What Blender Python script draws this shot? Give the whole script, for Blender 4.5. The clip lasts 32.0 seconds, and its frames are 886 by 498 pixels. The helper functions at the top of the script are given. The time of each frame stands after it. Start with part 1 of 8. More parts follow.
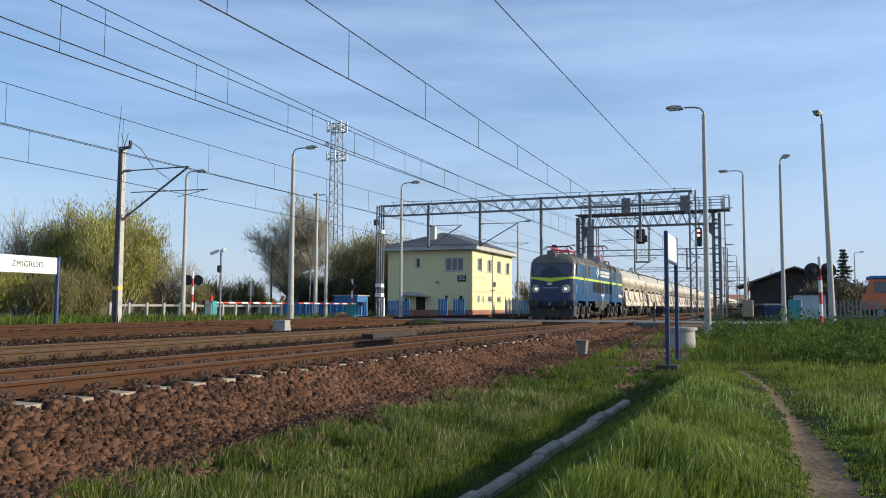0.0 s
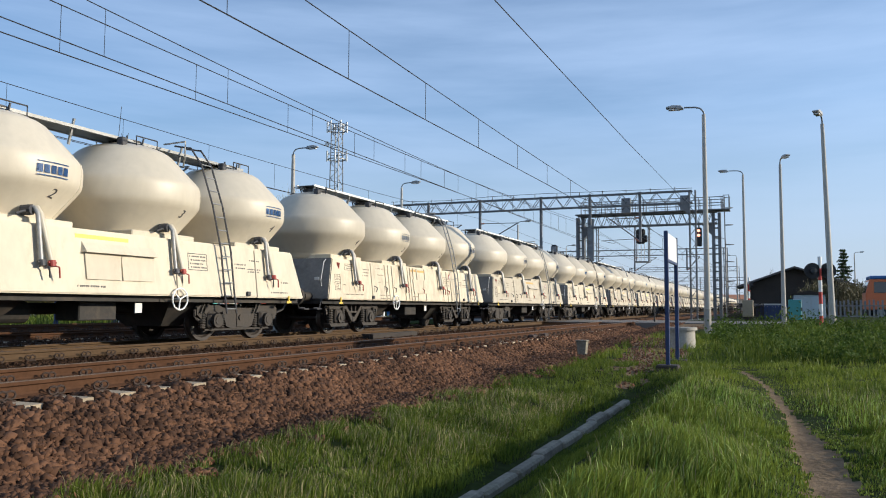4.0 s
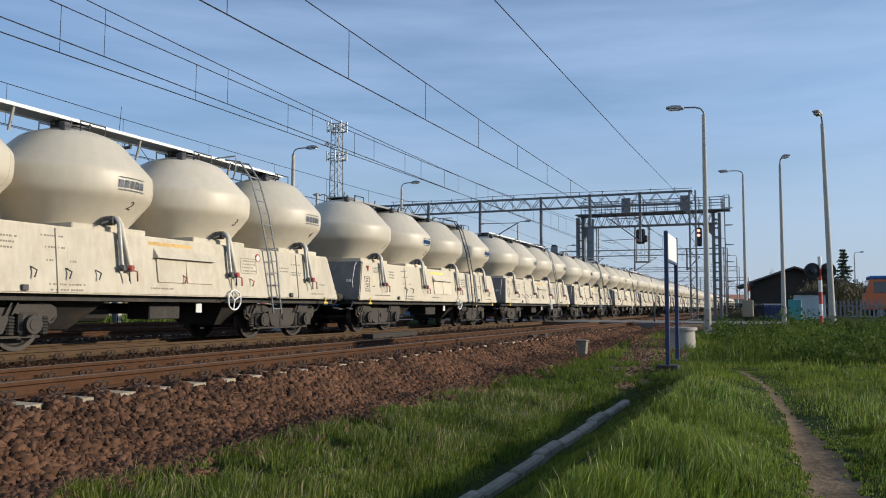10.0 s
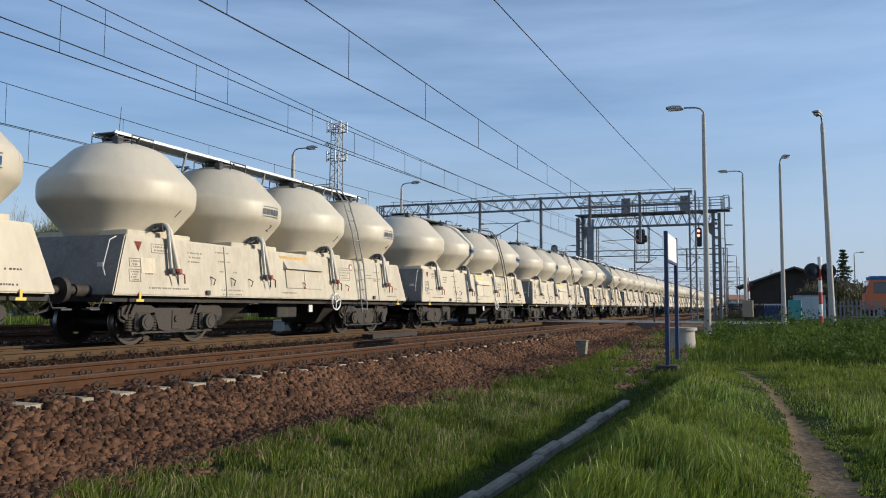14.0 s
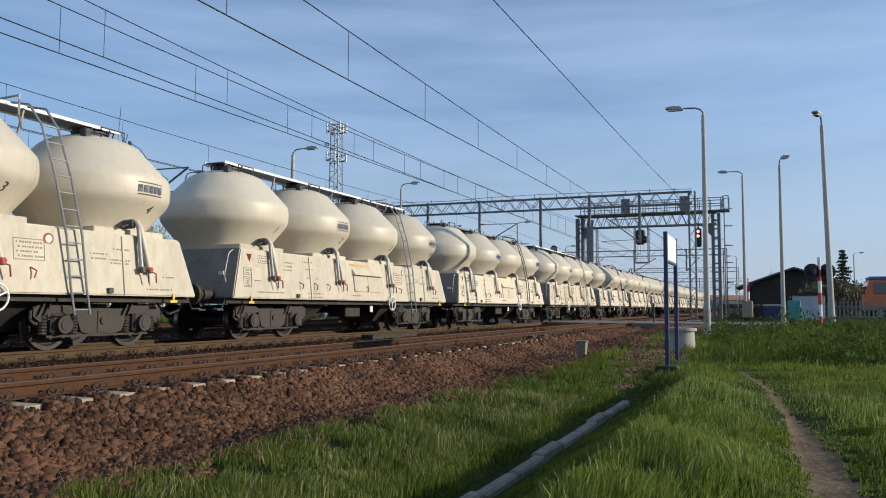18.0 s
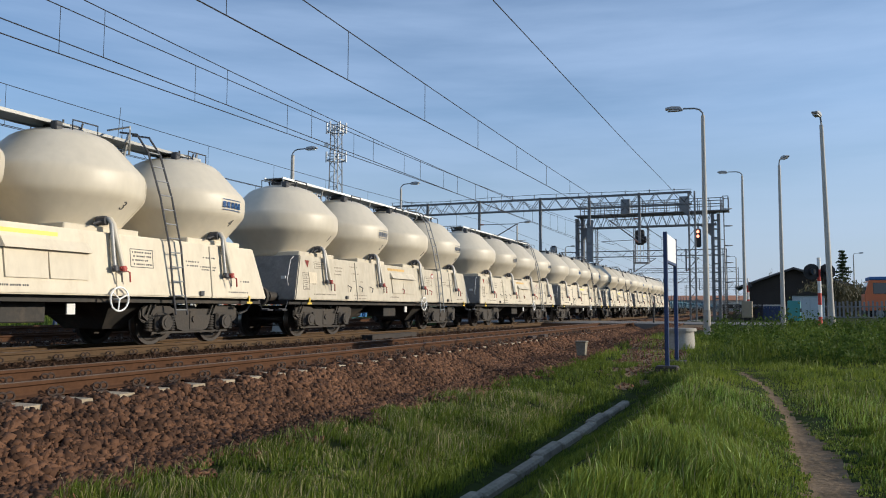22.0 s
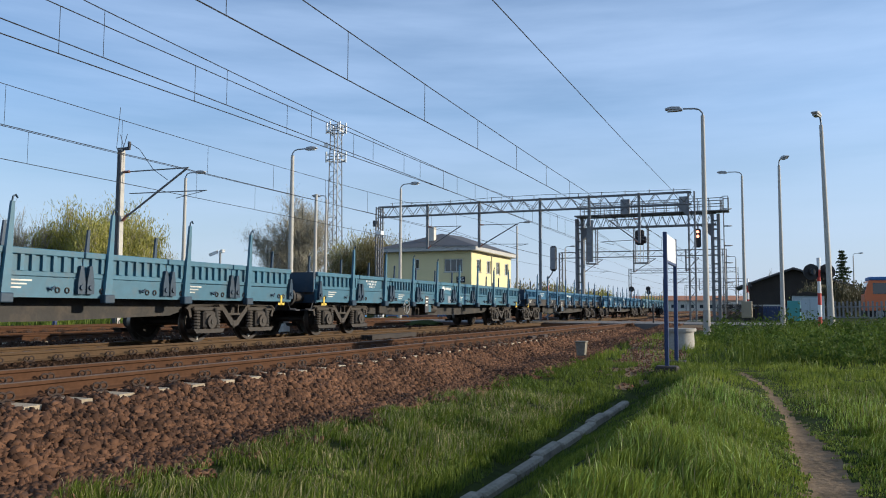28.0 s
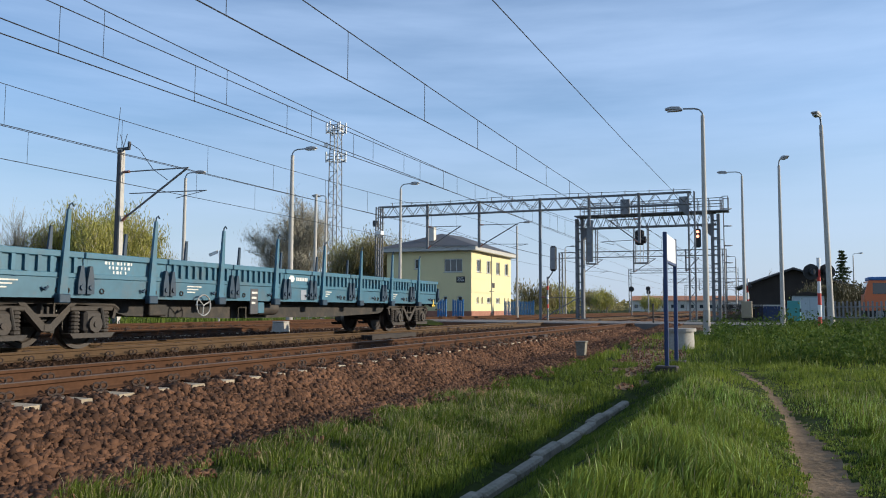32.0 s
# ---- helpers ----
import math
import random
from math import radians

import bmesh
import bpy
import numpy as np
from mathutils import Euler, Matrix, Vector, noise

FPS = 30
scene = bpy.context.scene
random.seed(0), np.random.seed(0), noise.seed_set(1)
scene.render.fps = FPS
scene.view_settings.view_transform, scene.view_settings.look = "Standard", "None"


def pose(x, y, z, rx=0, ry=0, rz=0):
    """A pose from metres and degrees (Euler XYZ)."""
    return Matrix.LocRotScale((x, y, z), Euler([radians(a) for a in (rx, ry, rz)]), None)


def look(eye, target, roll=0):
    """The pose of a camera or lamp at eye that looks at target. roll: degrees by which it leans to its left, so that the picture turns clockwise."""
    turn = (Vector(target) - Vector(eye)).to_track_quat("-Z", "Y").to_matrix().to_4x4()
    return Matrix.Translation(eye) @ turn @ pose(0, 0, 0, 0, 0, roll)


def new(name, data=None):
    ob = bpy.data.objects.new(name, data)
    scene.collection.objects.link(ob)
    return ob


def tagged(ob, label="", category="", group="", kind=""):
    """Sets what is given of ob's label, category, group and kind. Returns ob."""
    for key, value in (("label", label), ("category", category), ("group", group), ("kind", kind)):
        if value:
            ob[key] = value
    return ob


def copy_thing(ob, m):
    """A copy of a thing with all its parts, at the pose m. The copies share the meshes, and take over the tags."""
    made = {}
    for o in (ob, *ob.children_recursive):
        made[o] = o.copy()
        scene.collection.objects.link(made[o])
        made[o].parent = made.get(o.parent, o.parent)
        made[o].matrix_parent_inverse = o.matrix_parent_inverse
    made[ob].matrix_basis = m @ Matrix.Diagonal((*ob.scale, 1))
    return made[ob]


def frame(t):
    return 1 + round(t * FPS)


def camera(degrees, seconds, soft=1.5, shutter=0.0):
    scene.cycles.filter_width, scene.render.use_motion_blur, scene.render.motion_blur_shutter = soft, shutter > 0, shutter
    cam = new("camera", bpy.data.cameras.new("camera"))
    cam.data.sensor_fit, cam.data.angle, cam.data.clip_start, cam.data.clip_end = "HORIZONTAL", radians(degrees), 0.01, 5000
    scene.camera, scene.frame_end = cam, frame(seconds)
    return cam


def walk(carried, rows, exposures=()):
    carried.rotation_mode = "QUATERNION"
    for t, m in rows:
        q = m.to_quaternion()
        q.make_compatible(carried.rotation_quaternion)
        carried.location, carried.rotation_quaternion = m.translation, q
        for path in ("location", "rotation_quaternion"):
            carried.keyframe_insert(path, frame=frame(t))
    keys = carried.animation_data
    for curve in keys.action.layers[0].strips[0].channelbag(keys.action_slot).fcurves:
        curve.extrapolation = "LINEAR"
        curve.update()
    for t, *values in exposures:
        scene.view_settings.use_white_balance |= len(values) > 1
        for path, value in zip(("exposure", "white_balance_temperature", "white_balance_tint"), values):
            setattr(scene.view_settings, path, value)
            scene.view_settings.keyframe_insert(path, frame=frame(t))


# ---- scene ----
import collections

cam = camera(58.97, 32.0, soft=1.05)
EYE = Vector((0.0, 0.0, 0.784))


def aim(pan, tilt, lean):
    """Camera pose: degrees left of the track's direction, up, and rolled."""
    return Matrix.Translation(EYE) @ pose(0, 0, 0, 90 + tilt, 0, pan) @ pose(0, 0, 0, 0, 0, lean)


walk(cam, [(0.0, aim(22.55, 4.23, 0.264)), (12.0, aim(22.55, 4.23, 0.264)), (16.0, aim(22.53, 4.27, 0.264)),
           (32.0, aim(22.48, 4.31, 0.264))], [(0.0, 0.22, 6200, 10), (3.5, 0.2, 6200, 10), (6.0, -0.04, 6200, 10), (24.5, -0.02, 6200, 10), (28.0, 0.2, 6200, 10), (32.0, 0.2, 6200, 10)])

# ---- world and sun ----
SUN_AZ, SUN_EL = 71.0, 16.5
world = bpy.data.worlds.new("sky_world")
scene.world = world
world.use_nodes = True
wn, wl = world.node_tree.nodes, world.node_tree.links
wn.clear()
w_out = wn.new("ShaderNodeOutputWorld")
w_bg = wn.new("ShaderNodeBackground")
w_sky = wn.new("ShaderNodeTexSky")
w_sky.sky_type = "NISHITA"
w_sky.sun_disc = False
w_sky.sun_elevation, w_sky.sun_rotation = radians(SUN_EL), radians(SUN_AZ)
w_sky.air_density, w_sky.dust_density, w_sky.ozone_density = 1.0, 0.05, 3.5
w_bg.inputs["Strength"].default_value = 0.135
w_tc = wn.new("ShaderNodeTexCoord")
w_map = wn.new("ShaderNodeMapping")
w_map.inputs["Rotation"].default_value = (0.0, 0.0, radians(-24))
w_map.inputs["Scale"].default_value = (1.2, 0.8, 9.0)
w_noise = wn.new("ShaderNodeTexNoise")
w_noise.inputs["Scale"].default_value, w_noise.inputs["Detail"].default_value = 1.7, 6.0
w_noise.inputs["Roughness"].default_value = 0.55
w_ramp = wn.new("ShaderNodeValToRGB")
w_ramp.color_ramp.elements[0].position, w_ramp.color_ramp.elements[0].color = 0.38, (0.06, 0.06, 0.06, 1)
w_ramp.color_ramp.elements[1].position, w_ramp.color_ramp.elements[1].color = 0.78, (0.46, 0.46, 0.46, 1)
w_mix = wn.new("ShaderNodeMix")
w_mix.data_type = "RGBA"
w_mix.inputs["B"].default_value = (4.5, 5.8, 7.9, 1)
wl.new(w_tc.outputs["Generated"], w_map.inputs["Vector"])
wl.new(w_map.outputs["Vector"], w_noise.inputs["Vector"])
wl.new(w_noise.outputs["Fac"], w_ramp.inputs["Fac"])
wl.new(w_ramp.outputs["Color"], w_mix.inputs["Factor"])
wl.new(w_sky.outputs["Color"], w_mix.inputs["A"])
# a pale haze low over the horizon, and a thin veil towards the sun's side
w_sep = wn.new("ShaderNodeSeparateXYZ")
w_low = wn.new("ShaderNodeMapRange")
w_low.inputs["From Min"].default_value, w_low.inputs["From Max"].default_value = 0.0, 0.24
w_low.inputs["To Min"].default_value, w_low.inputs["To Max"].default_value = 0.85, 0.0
w_side = wn.new("ShaderNodeMapRange")
w_side.inputs["From Min"].default_value, w_side.inputs["From Max"].default_value = -0.75, 0.35
w_side.inputs["To Min"].default_value, w_side.inputs["To Max"].default_value = 0.0, 0.3
w_veil = wn.new("ShaderNodeMix")
w_veil.data_type = "RGBA"
w_veil.inputs["B"].default_value = (4.4, 5.5, 7.2, 1)
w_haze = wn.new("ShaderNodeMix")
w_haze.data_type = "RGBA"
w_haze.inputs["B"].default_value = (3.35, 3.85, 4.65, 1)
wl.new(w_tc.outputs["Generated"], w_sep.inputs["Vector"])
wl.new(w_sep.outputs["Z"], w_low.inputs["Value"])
wl.new(w_sep.outputs["X"], w_side.inputs["Value"])
wl.new(w_mix.outputs["Result"], w_veil.inputs["A"])
wl.new(w_side.outputs["Result"], w_veil.inputs["Factor"])
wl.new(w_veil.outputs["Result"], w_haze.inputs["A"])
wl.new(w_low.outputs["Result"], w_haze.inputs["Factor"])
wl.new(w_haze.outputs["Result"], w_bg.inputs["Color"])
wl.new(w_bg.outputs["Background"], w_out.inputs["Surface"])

sun_data = bpy.data.lights.new("sun", "SUN")
sun_data.energy, sun_data.angle, sun_data.color = 5.0, radians(0.6), (1.0, 0.87, 0.67)
sun = new("sun", sun_data)
sun.matrix_world = look(
    (60 * math.sin(radians(SUN_AZ)), 60 * math.cos(radians(SUN_AZ)), 60 * math.tan(radians(SUN_EL))), (0, 0, 0))


# ---- materials ----
def mat(name, color, rough=0.6, metal=0.0, var=0.18, grain=14.0, broad=0.9, bump=0.15, dirt=None, dirt_amount=0.0, rand=0.0,
        streak=1.0, spec=0.5):
    """A procedural surface: base colour with grain, broad stains, optional dirt and a tint that varies from piece to piece."""
    m = bpy.data.materials.new(name)
    m.use_nodes = True
    n, l = m.node_tree.nodes, m.node_tree.links
    b = n["Principled BSDF"]
    b.inputs["Roughness"].default_value, b.inputs["Metallic"].default_value = rough, metal
    b.inputs["Specular IOR Level"].default_value = spec
    tc = n.new("ShaderNodeTexCoord")
    mp = n.new("ShaderNodeMapping")
    mp.inputs["Scale"].default_value = (1, 1, 1 / streak)
    l.new(tc.outputs["Object"], mp.inputs["Vector"])
    fine, wide = n.new("ShaderNodeTexNoise"), n.new("ShaderNodeTexNoise")
    fine.inputs["Scale"].default_value, fine.inputs["Detail"].default_value = grain, 5
    wide.inputs["Scale"].default_value, wide.inputs["Detail"].default_value = broad, 4
    l.new(mp.outputs["Vector"], fine.inputs["Vector"])
    l.new(mp.outputs["Vector"], wide.inputs["Vector"])
    add = n.new("ShaderNodeMath")
    add.operation = "ADD"
    l.new(fine.outputs["Fac"], add.inputs[0])
    l.new(wide.outputs["Fac"], add.inputs[1])
    mr = n.new("ShaderNodeMapRange")
    mr.inputs["From Min"].default_value, mr.inputs["From Max"].default_value = 0.65, 1.35
    mr.inputs["To Min"].default_value, mr.inputs["To Max"].default_value = 1 - var, 1 + var
    l.new(add.outputs[0], mr.inputs["Value"])
    col = n.new("ShaderNodeVectorMath")
    col.operation = "SCALE"
    col.inputs[0].default_value = color
    l.new(mr.outputs["Result"], col.inputs["Scale"])
    out = col.outputs["Vector"]
    if rand:
        oi = n.new("ShaderNodeObjectInfo")
        rr = n.new("ShaderNodeMapRange")
        rr.inputs["To Min"].default_value, rr.inputs["To Max"].default_value = 1 - rand, 1 + rand
        l.new(oi.outputs["Random"], rr.inputs["Value"])
        c2 = n.new("ShaderNodeVectorMath")
        c2.operation = "SCALE"
        l.new(out, c2.inputs[0])
        l.new(rr.outputs["Result"], c2.inputs["Scale"])
        out = c2.outputs["Vector"]
    if dirt:
        dn = n.new("ShaderNodeTexNoise")
        dn.inputs["Scale"].default_value, dn.inputs["Detail"].default_value, dn.inputs["Roughness"].default_value = broad * 2.3, 8, 0.7
        l.new(mp.outputs["Vector"], dn.inputs["Vector"])
        dr = n.new("ShaderNodeMapRange")
        dr.inputs["From Min"].default_value, dr.inputs["From Max"].default_value = 0.62 - 0.3 * dirt_amount, 0.8
        dr.inputs["To Max"].default_value = min(1.0, dirt_amount * 1.6)
        l.new(dn.outputs["Fac"], dr.inputs["Value"])
        mx = n.new("ShaderNodeMix")
        mx.data_type = "RGBA"
        mx.inputs["B"].default_value = (*dirt, 1)
        l.new(dr.outputs["Result"], mx.inputs["Factor"])
        l.new(out, mx.inputs["A"])
        out = mx.outputs["Result"]
    l.new(out, b.inputs["Base Color"])
    if bump:
        bp = n.new("ShaderNodeBump")
        bp.inputs["Strength"].default_value, bp.inputs["Distance"].default_value = bump, 0.02
        l.new(fine.outputs["Fac"], bp.inputs["Height"])
        l.new(bp.outputs["Normal"], b.inputs["Normal"])
    return m


def glow(name, color, strength):
    m = bpy.data.materials.new(name)
    m.use_nodes = True
    b = m.node_tree.nodes["Principled BSDF"]
    b.inputs["Base Color"].default_value = (*color, 1)
    b.inputs["Emission Color"].default_value = (*color, 1)
    b.inputs["Emission Strength"].default_value = strength
    return m


def leaf_mat(name, color, tip, rough=0.55, trans=0.25):
    """Leaves and blades: each island of the mesh takes its own tint."""
    m = bpy.data.materials.new(name)
    m.use_nodes = True
    n, l = m.node_tree.nodes, m.node_tree.links
    b = n["Principled BSDF"]
    b.inputs["Roughness"].default_value = rough
    b.inputs["Specular IOR Level"].default_value = 0.2
    g = n.new("ShaderNodeNewGeometry")
    tc = n.new("ShaderNodeTexCoord")
    ns = n.new("ShaderNodeTexNoise")
    ns.inputs["Scale"].default_value, ns.inputs["Detail"].default_value = 0.5, 3
    l.new(tc.outputs["Object"], ns.inputs["Vector"])
    add = n.new("ShaderNodeMath")
    add.operation = "MULTIPLY_ADD"
    add.inputs[1].default_value = 0.6
    l.new(g.outputs["Random Per Island"], add.inputs[0])
    sub = n.new("ShaderNodeMath")
    sub.operation = "MULTIPLY_ADD"
    sub.inputs[1].default_value, sub.inputs[2].default_value = 1.4, -0.5
    l.new(ns.outputs["Fac"], sub.inputs[0])
    l.new(sub.outputs[0], add.inputs[2])
    mx = n.new("ShaderNodeMix")
    mx.data_type = "RGBA"
    mx.inputs["A"].default_value, mx.inputs["B"].default_value = (*color, 1), (*tip, 1)
    l.new(add.outputs[0], mx.inputs["Factor"])
    l.new(mx.outputs["Result"], b.inputs["Base Color"])
    if trans:
        tr = n.new("ShaderNodeBsdfTranslucent")
        l.new(mx.outputs["Result"], tr.inputs["Color"])
        ms = n.new("ShaderNodeMixShader")
        ms.inputs["Fac"].default_value = trans
        l.new(b.outputs["BSDF"], ms.inputs[1])
        l.new(tr.outputs["BSDF"], ms.inputs[2])
        l.new(ms.outputs["Shader"], n["Material Output"].inputs["Surface"])
    return m


M_TANK = mat("tank_cream_paint", (0.52, 0.47, 0.375), 0.46, var=0.07, grain=6, broad=0.8, bump=0.03, dirt=(0.40, 0.36, 0.29), dirt_amount=0.25, rand=0.07, streak=2.5)
M_BODY = mat("wagon_body_paint", (0.555, 0.495, 0.385), 0.65, var=0.08, grain=8, broad=1.2, bump=0.05, dirt=(0.40, 0.33, 0.235), dirt_amount=0.36, rand=0.08, streak=2.0)
M_BODYFADED = mat("wagon_body_faded", (0.5, 0.45, 0.355), 0.7, var=0.12, grain=8, broad=1.3, bump=0.06, dirt=(0.32, 0.265, 0.195), dirt_amount=0.45, rand=0.08, streak=2.2)
M_BODYDIRTY = mat("wagon_body_dirty", (0.58, 0.51, 0.385), 0.68, var=0.13, grain=8, broad=1.4, bump=0.07, dirt=(0.27, 0.205, 0.14), dirt_amount=0.45, rand=0.08, streak=2.2)
M_ENDGREY = mat("wagon_end_paint", (0.58, 0.56, 0.5), 0.6, var=0.15, dirt=(0.16, 0.14, 0.11), dirt_amount=0.55)
# grime plus a darker base that holds the shade on the wagon ends
M_ENDDARK = mat("wagon_end_shaded_grime", (0.2, 0.185, 0.165), 0.65, var=0.2, dirt=(0.08, 0.07, 0.06), dirt_amount=0.5)
M_FRAME = mat("underframe_black", (0.022, 0.02, 0.018), 0.75, var=0.3, dirt=(0.09, 0.065, 0.045), dirt_amount=0.5)
M_BOGIE = mat("bogie_grime", (0.042, 0.036, 0.031), 0.8, var=0.3, grain=20, bump=0.3, dirt=(0.06, 0.045, 0.032), dirt_amount=0.5)
M_WHEEL = mat("wheel_steel", (0.04, 0.032, 0.027), 0.6, metal=0.3, var=0.25)
M_TREAD = mat("wheel_tread", (0.2, 0.185, 0.17), 0.35, metal=0.9, var=0.15)
M_STEEL = mat("grey_steel", (0.30, 0.30, 0.29), 0.5, metal=0.4, var=0.2)
M_DKSTEEL = mat("dark_steel", (0.055, 0.055, 0.06), 0.6, metal=0.2, var=0.25)
M_GALV = mat("galvanised_steel", (0.22, 0.23, 0.24), 0.55, metal=0.35, var=0.2, grain=5)
M_GANTRY = mat("gantry_paint", (0.15, 0.155, 0.16), 0.6, metal=0.1, var=0.22)
M_RUSTRAIL = mat("rail_side_rust", (0.07, 0.034, 0.018), 0.9, var=0.22, grain=18, broad=2.5, bump=0.2, spec=0.15)
M_DUSTRAIL = mat("rail_side_dust", (0.085, 0.055, 0.032), 0.92, var=0.16, grain=18, broad=1.6, bump=0.15, spec=0.12)
M_RAILTOP = mat("rail_head_steel", (0.13, 0.085, 0.055), 0.55, metal=0.35, var=0.15)
M_SLEEPER = mat("sleeper_concrete", (0.31, 0.25, 0.175), 0.85, var=0.2, grain=30, bump=0.3, rand=0.12)
# coloured far below its stones to paint shade into the gaps between them
M_BALLAST = mat("ballast_stone_bed", (0.024, 0.013, 0.008), 0.95, spec=0.05, var=0.45, grain=22, broad=1.5, bump=0.9)
M_BED = mat("track_bed_dust", (0.036, 0.019, 0.0100), 0.95, spec=0.05, var=0.35, grain=30, broad=1.2, bump=0.7)
M_STONE = leaf_mat("ballast_stones", (0.018, 0.0095, 0.0065), (0.185, 0.093, 0.052), rough=0.9, trans=0)
M_TRACKSTONE = leaf_mat("dusty_track_stones", (0.017, 0.009, 0.005), (0.062, 0.033, 0.019), rough=0.95, trans=0)
M_GRASS = leaf_mat("grass_blades", (0.032, 0.066, 0.008), (0.17, 0.215, 0.03), trans=0.35)
M_BANKGRASS = leaf_mat("bank_grass_blades", (0.036, 0.074, 0.009), (0.235, 0.285, 0.042), trans=0.4)
M_BRIGHTBLADE = leaf_mat("long_bright_blades", (0.16, 0.26, 0.04), (0.34, 0.44, 0.12), rough=0.4, trans=0.4)
M_DRYGRASS = leaf_mat("dry_grass_blades", (0.22, 0.2, 0.09), (0.32, 0.28, 0.15), trans=0.25)
# base darkened to stand for shadow between the grass blades
M_SOIL = mat("grassy_soil", (0.026, 0.036, 0.009), 0.95, var=0.4, grain=9, broad=0.35, bump=0.6, dirt=(0.07, 0.055, 0.03), dirt_amount=0.35, spec=0.05)
M_DIRT = mat("trodden_dirt", (0.17, 0.12, 0.076), 0.95, spec=0.05, var=0.38, grain=16, broad=2.4, bump=0.9, dirt=(0.09, 0.075, 0.04), dirt_amount=0.45)
M_CONC = mat("weathered_concrete", (0.34, 0.32, 0.28), 0.85, var=0.2, grain=18, broad=1.5, bump=0.25)
M_OLDCONC = mat("mossy_old_concrete", (0.21, 0.19, 0.15), 0.9, var=0.3, grain=16, broad=2.0, bump=0.4, dirt=(0.05, 0.06, 0.02), dirt_amount=0.5, rand=0.15)
M_ROAD = mat("asphalt_road", (0.14, 0.13, 0.12), 0.9, var=0.15, grain=40, bump=0.3)
M_POLE = mat("lamp_pole_concrete", (0.42, 0.40, 0.36), 0.75, var=0.15, grain=10)
M_LAMP = mat("lamp_head_grey", (0.35, 0.35, 0.35), 0.45, var=0.1)
M_WHITE = mat("white_enamel", (0.78, 0.78, 0.76), 0.4, var=0.05, bump=0.02)
M_BLUEPOST = mat("blue_sign_post", (0.012, 0.032, 0.105), 0.45, var=0.15)
M_BLACK = mat("black_paint", (0.015, 0.015, 0.017), 0.6, var=0.2)
M_WALL = mat("yellow_plaster", (0.70, 0.61, 0.34), 0.85, var=0.05, grain=30, broad=0.5, bump=0.1)
M_PLINTH = mat("plinth_brown", (0.34, 0.15, 0.10), 0.8, var=0.25, grain=6)
M_ROOF = mat("roof_dark_tin", (0.075, 0.07, 0.068), 0.6, var=0.2)
M_FASCIA = mat("roof_fascia_grey", (0.42, 0.41, 0.38), 0.6, var=0.1)
M_GLASS = mat("window_glass", (0.03, 0.04, 0.05), 0.06, var=0.1, bump=0, spec=0.8)
M_CORNERGLASS = mat("dusty_cab_glass", (0.09, 0.095, 0.1), 0.25, var=0.15, bump=0, spec=0.5)
M_RED = mat("signal_red_paint", (0.55, 0.05, 0.035), 0.5, var=0.12)
M_VALVE = mat("valve_dull_red", (0.3, 0.04, 0.03), 0.6, var=0.2)
M_PINKRED = mat("pantograph_red", (0.62, 0.06, 0.08), 0.45, var=0.12)
M_YELLOW = mat("mark_yellow", (0.66, 0.46, 0.07), 0.5, var=0.1)
M_PALEYELLOW = mat("mark_pale_yellow", (0.78, 0.64, 0.13), 0.55, var=0.12)
M_RUSTYELLOW = mat("mark_faded_yellow", (0.56, 0.36, 0.12), 0.6, var=0.25)
M_LOCO = mat("loco_blue_paint", (0.013, 0.066, 0.165), 0.3, var=0.16, grain=5, broad=0.5, bump=0.03, dirt=(0.045, 0.065, 0.09), dirt_amount=0.38, streak=1.8)
M_ROOFRIB = mat("loco_roof_rib", (0.27, 0.25, 0.2), 0.65, var=0.2, dirt=(0.12, 0.1, 0.07), dirt_amount=0.35)
M_LOCODOOR = mat("loco_door_paint", (0.02, 0.05, 0.1), 0.4, var=0.15, grain=5, broad=0.8, bump=0.03, dirt=(0.06, 0.065, 0.07), dirt_amount=0.45)
# body blue darkened to paint the shade on the cab front
M_LOCOSHADED = mat("loco_front_shaded", (0.012, 0.03, 0.085), 0.35, var=0.12, bump=0.03)
M_LOCODK = mat("loco_dark_blue_front", (0.012, 0.02, 0.045), 0.35, var=0.1, bump=0.03)
M_LOCOGREY = mat("loco_skirt_grey", (0.045, 0.041, 0.037), 0.6, var=0.2, dirt=(0.12, 0.085, 0.06), dirt_amount=0.5)
M_LOCOROOF = mat("loco_roof_grime", (0.105, 0.095, 0.08), 0.7, var=0.25, dirt=(0.16, 0.13, 0.09), dirt_amount=0.4)
M_STRIPE = mat("loco_lime_stripe", (0.52, 0.68, 0.05), 0.4, var=0.06)
M_GRILLE = mat("grille_dark", (0.022, 0.022, 0.022), 0.6, var=0.2)
M_REGS = mat("flat_wagon_blue", (0.04, 0.125, 0.18), 0.5, var=0.14, grain=7, broad=0.9, bump=0.06, dirt=(0.10, 0.085, 0.07), dirt_amount=0.38, rand=0.1)
M_REGSB = mat("flat_wagon_bright_blue", (0.028, 0.108, 0.19), 0.45, var=0.12, grain=7, broad=0.9, bump=0.05, dirt=(0.08, 0.08, 0.08), dirt_amount=0.28, rand=0.08)
M_VENTSLAT = mat("roof_vent_slat", (0.17, 0.15, 0.12), 0.7, var=0.2)
M_CLIP = mat("rusty_rail_clip", (0.045, 0.027, 0.019), 0.8, var=0.3)
M_REGSDK = mat("flat_wagon_dark_blue", (0.012, 0.034, 0.06), 0.5, var=0.2, dirt=(0.07, 0.06, 0.05), dirt_amount=0.35)
M_PLANKFLOOR = mat("wagon_plank_floor", (0.16, 0.12, 0.085), 0.85, var=0.3)
M_FENCEBLUE = mat("fence_blue", (0.04, 0.16, 0.36), 0.5, var=0.15)
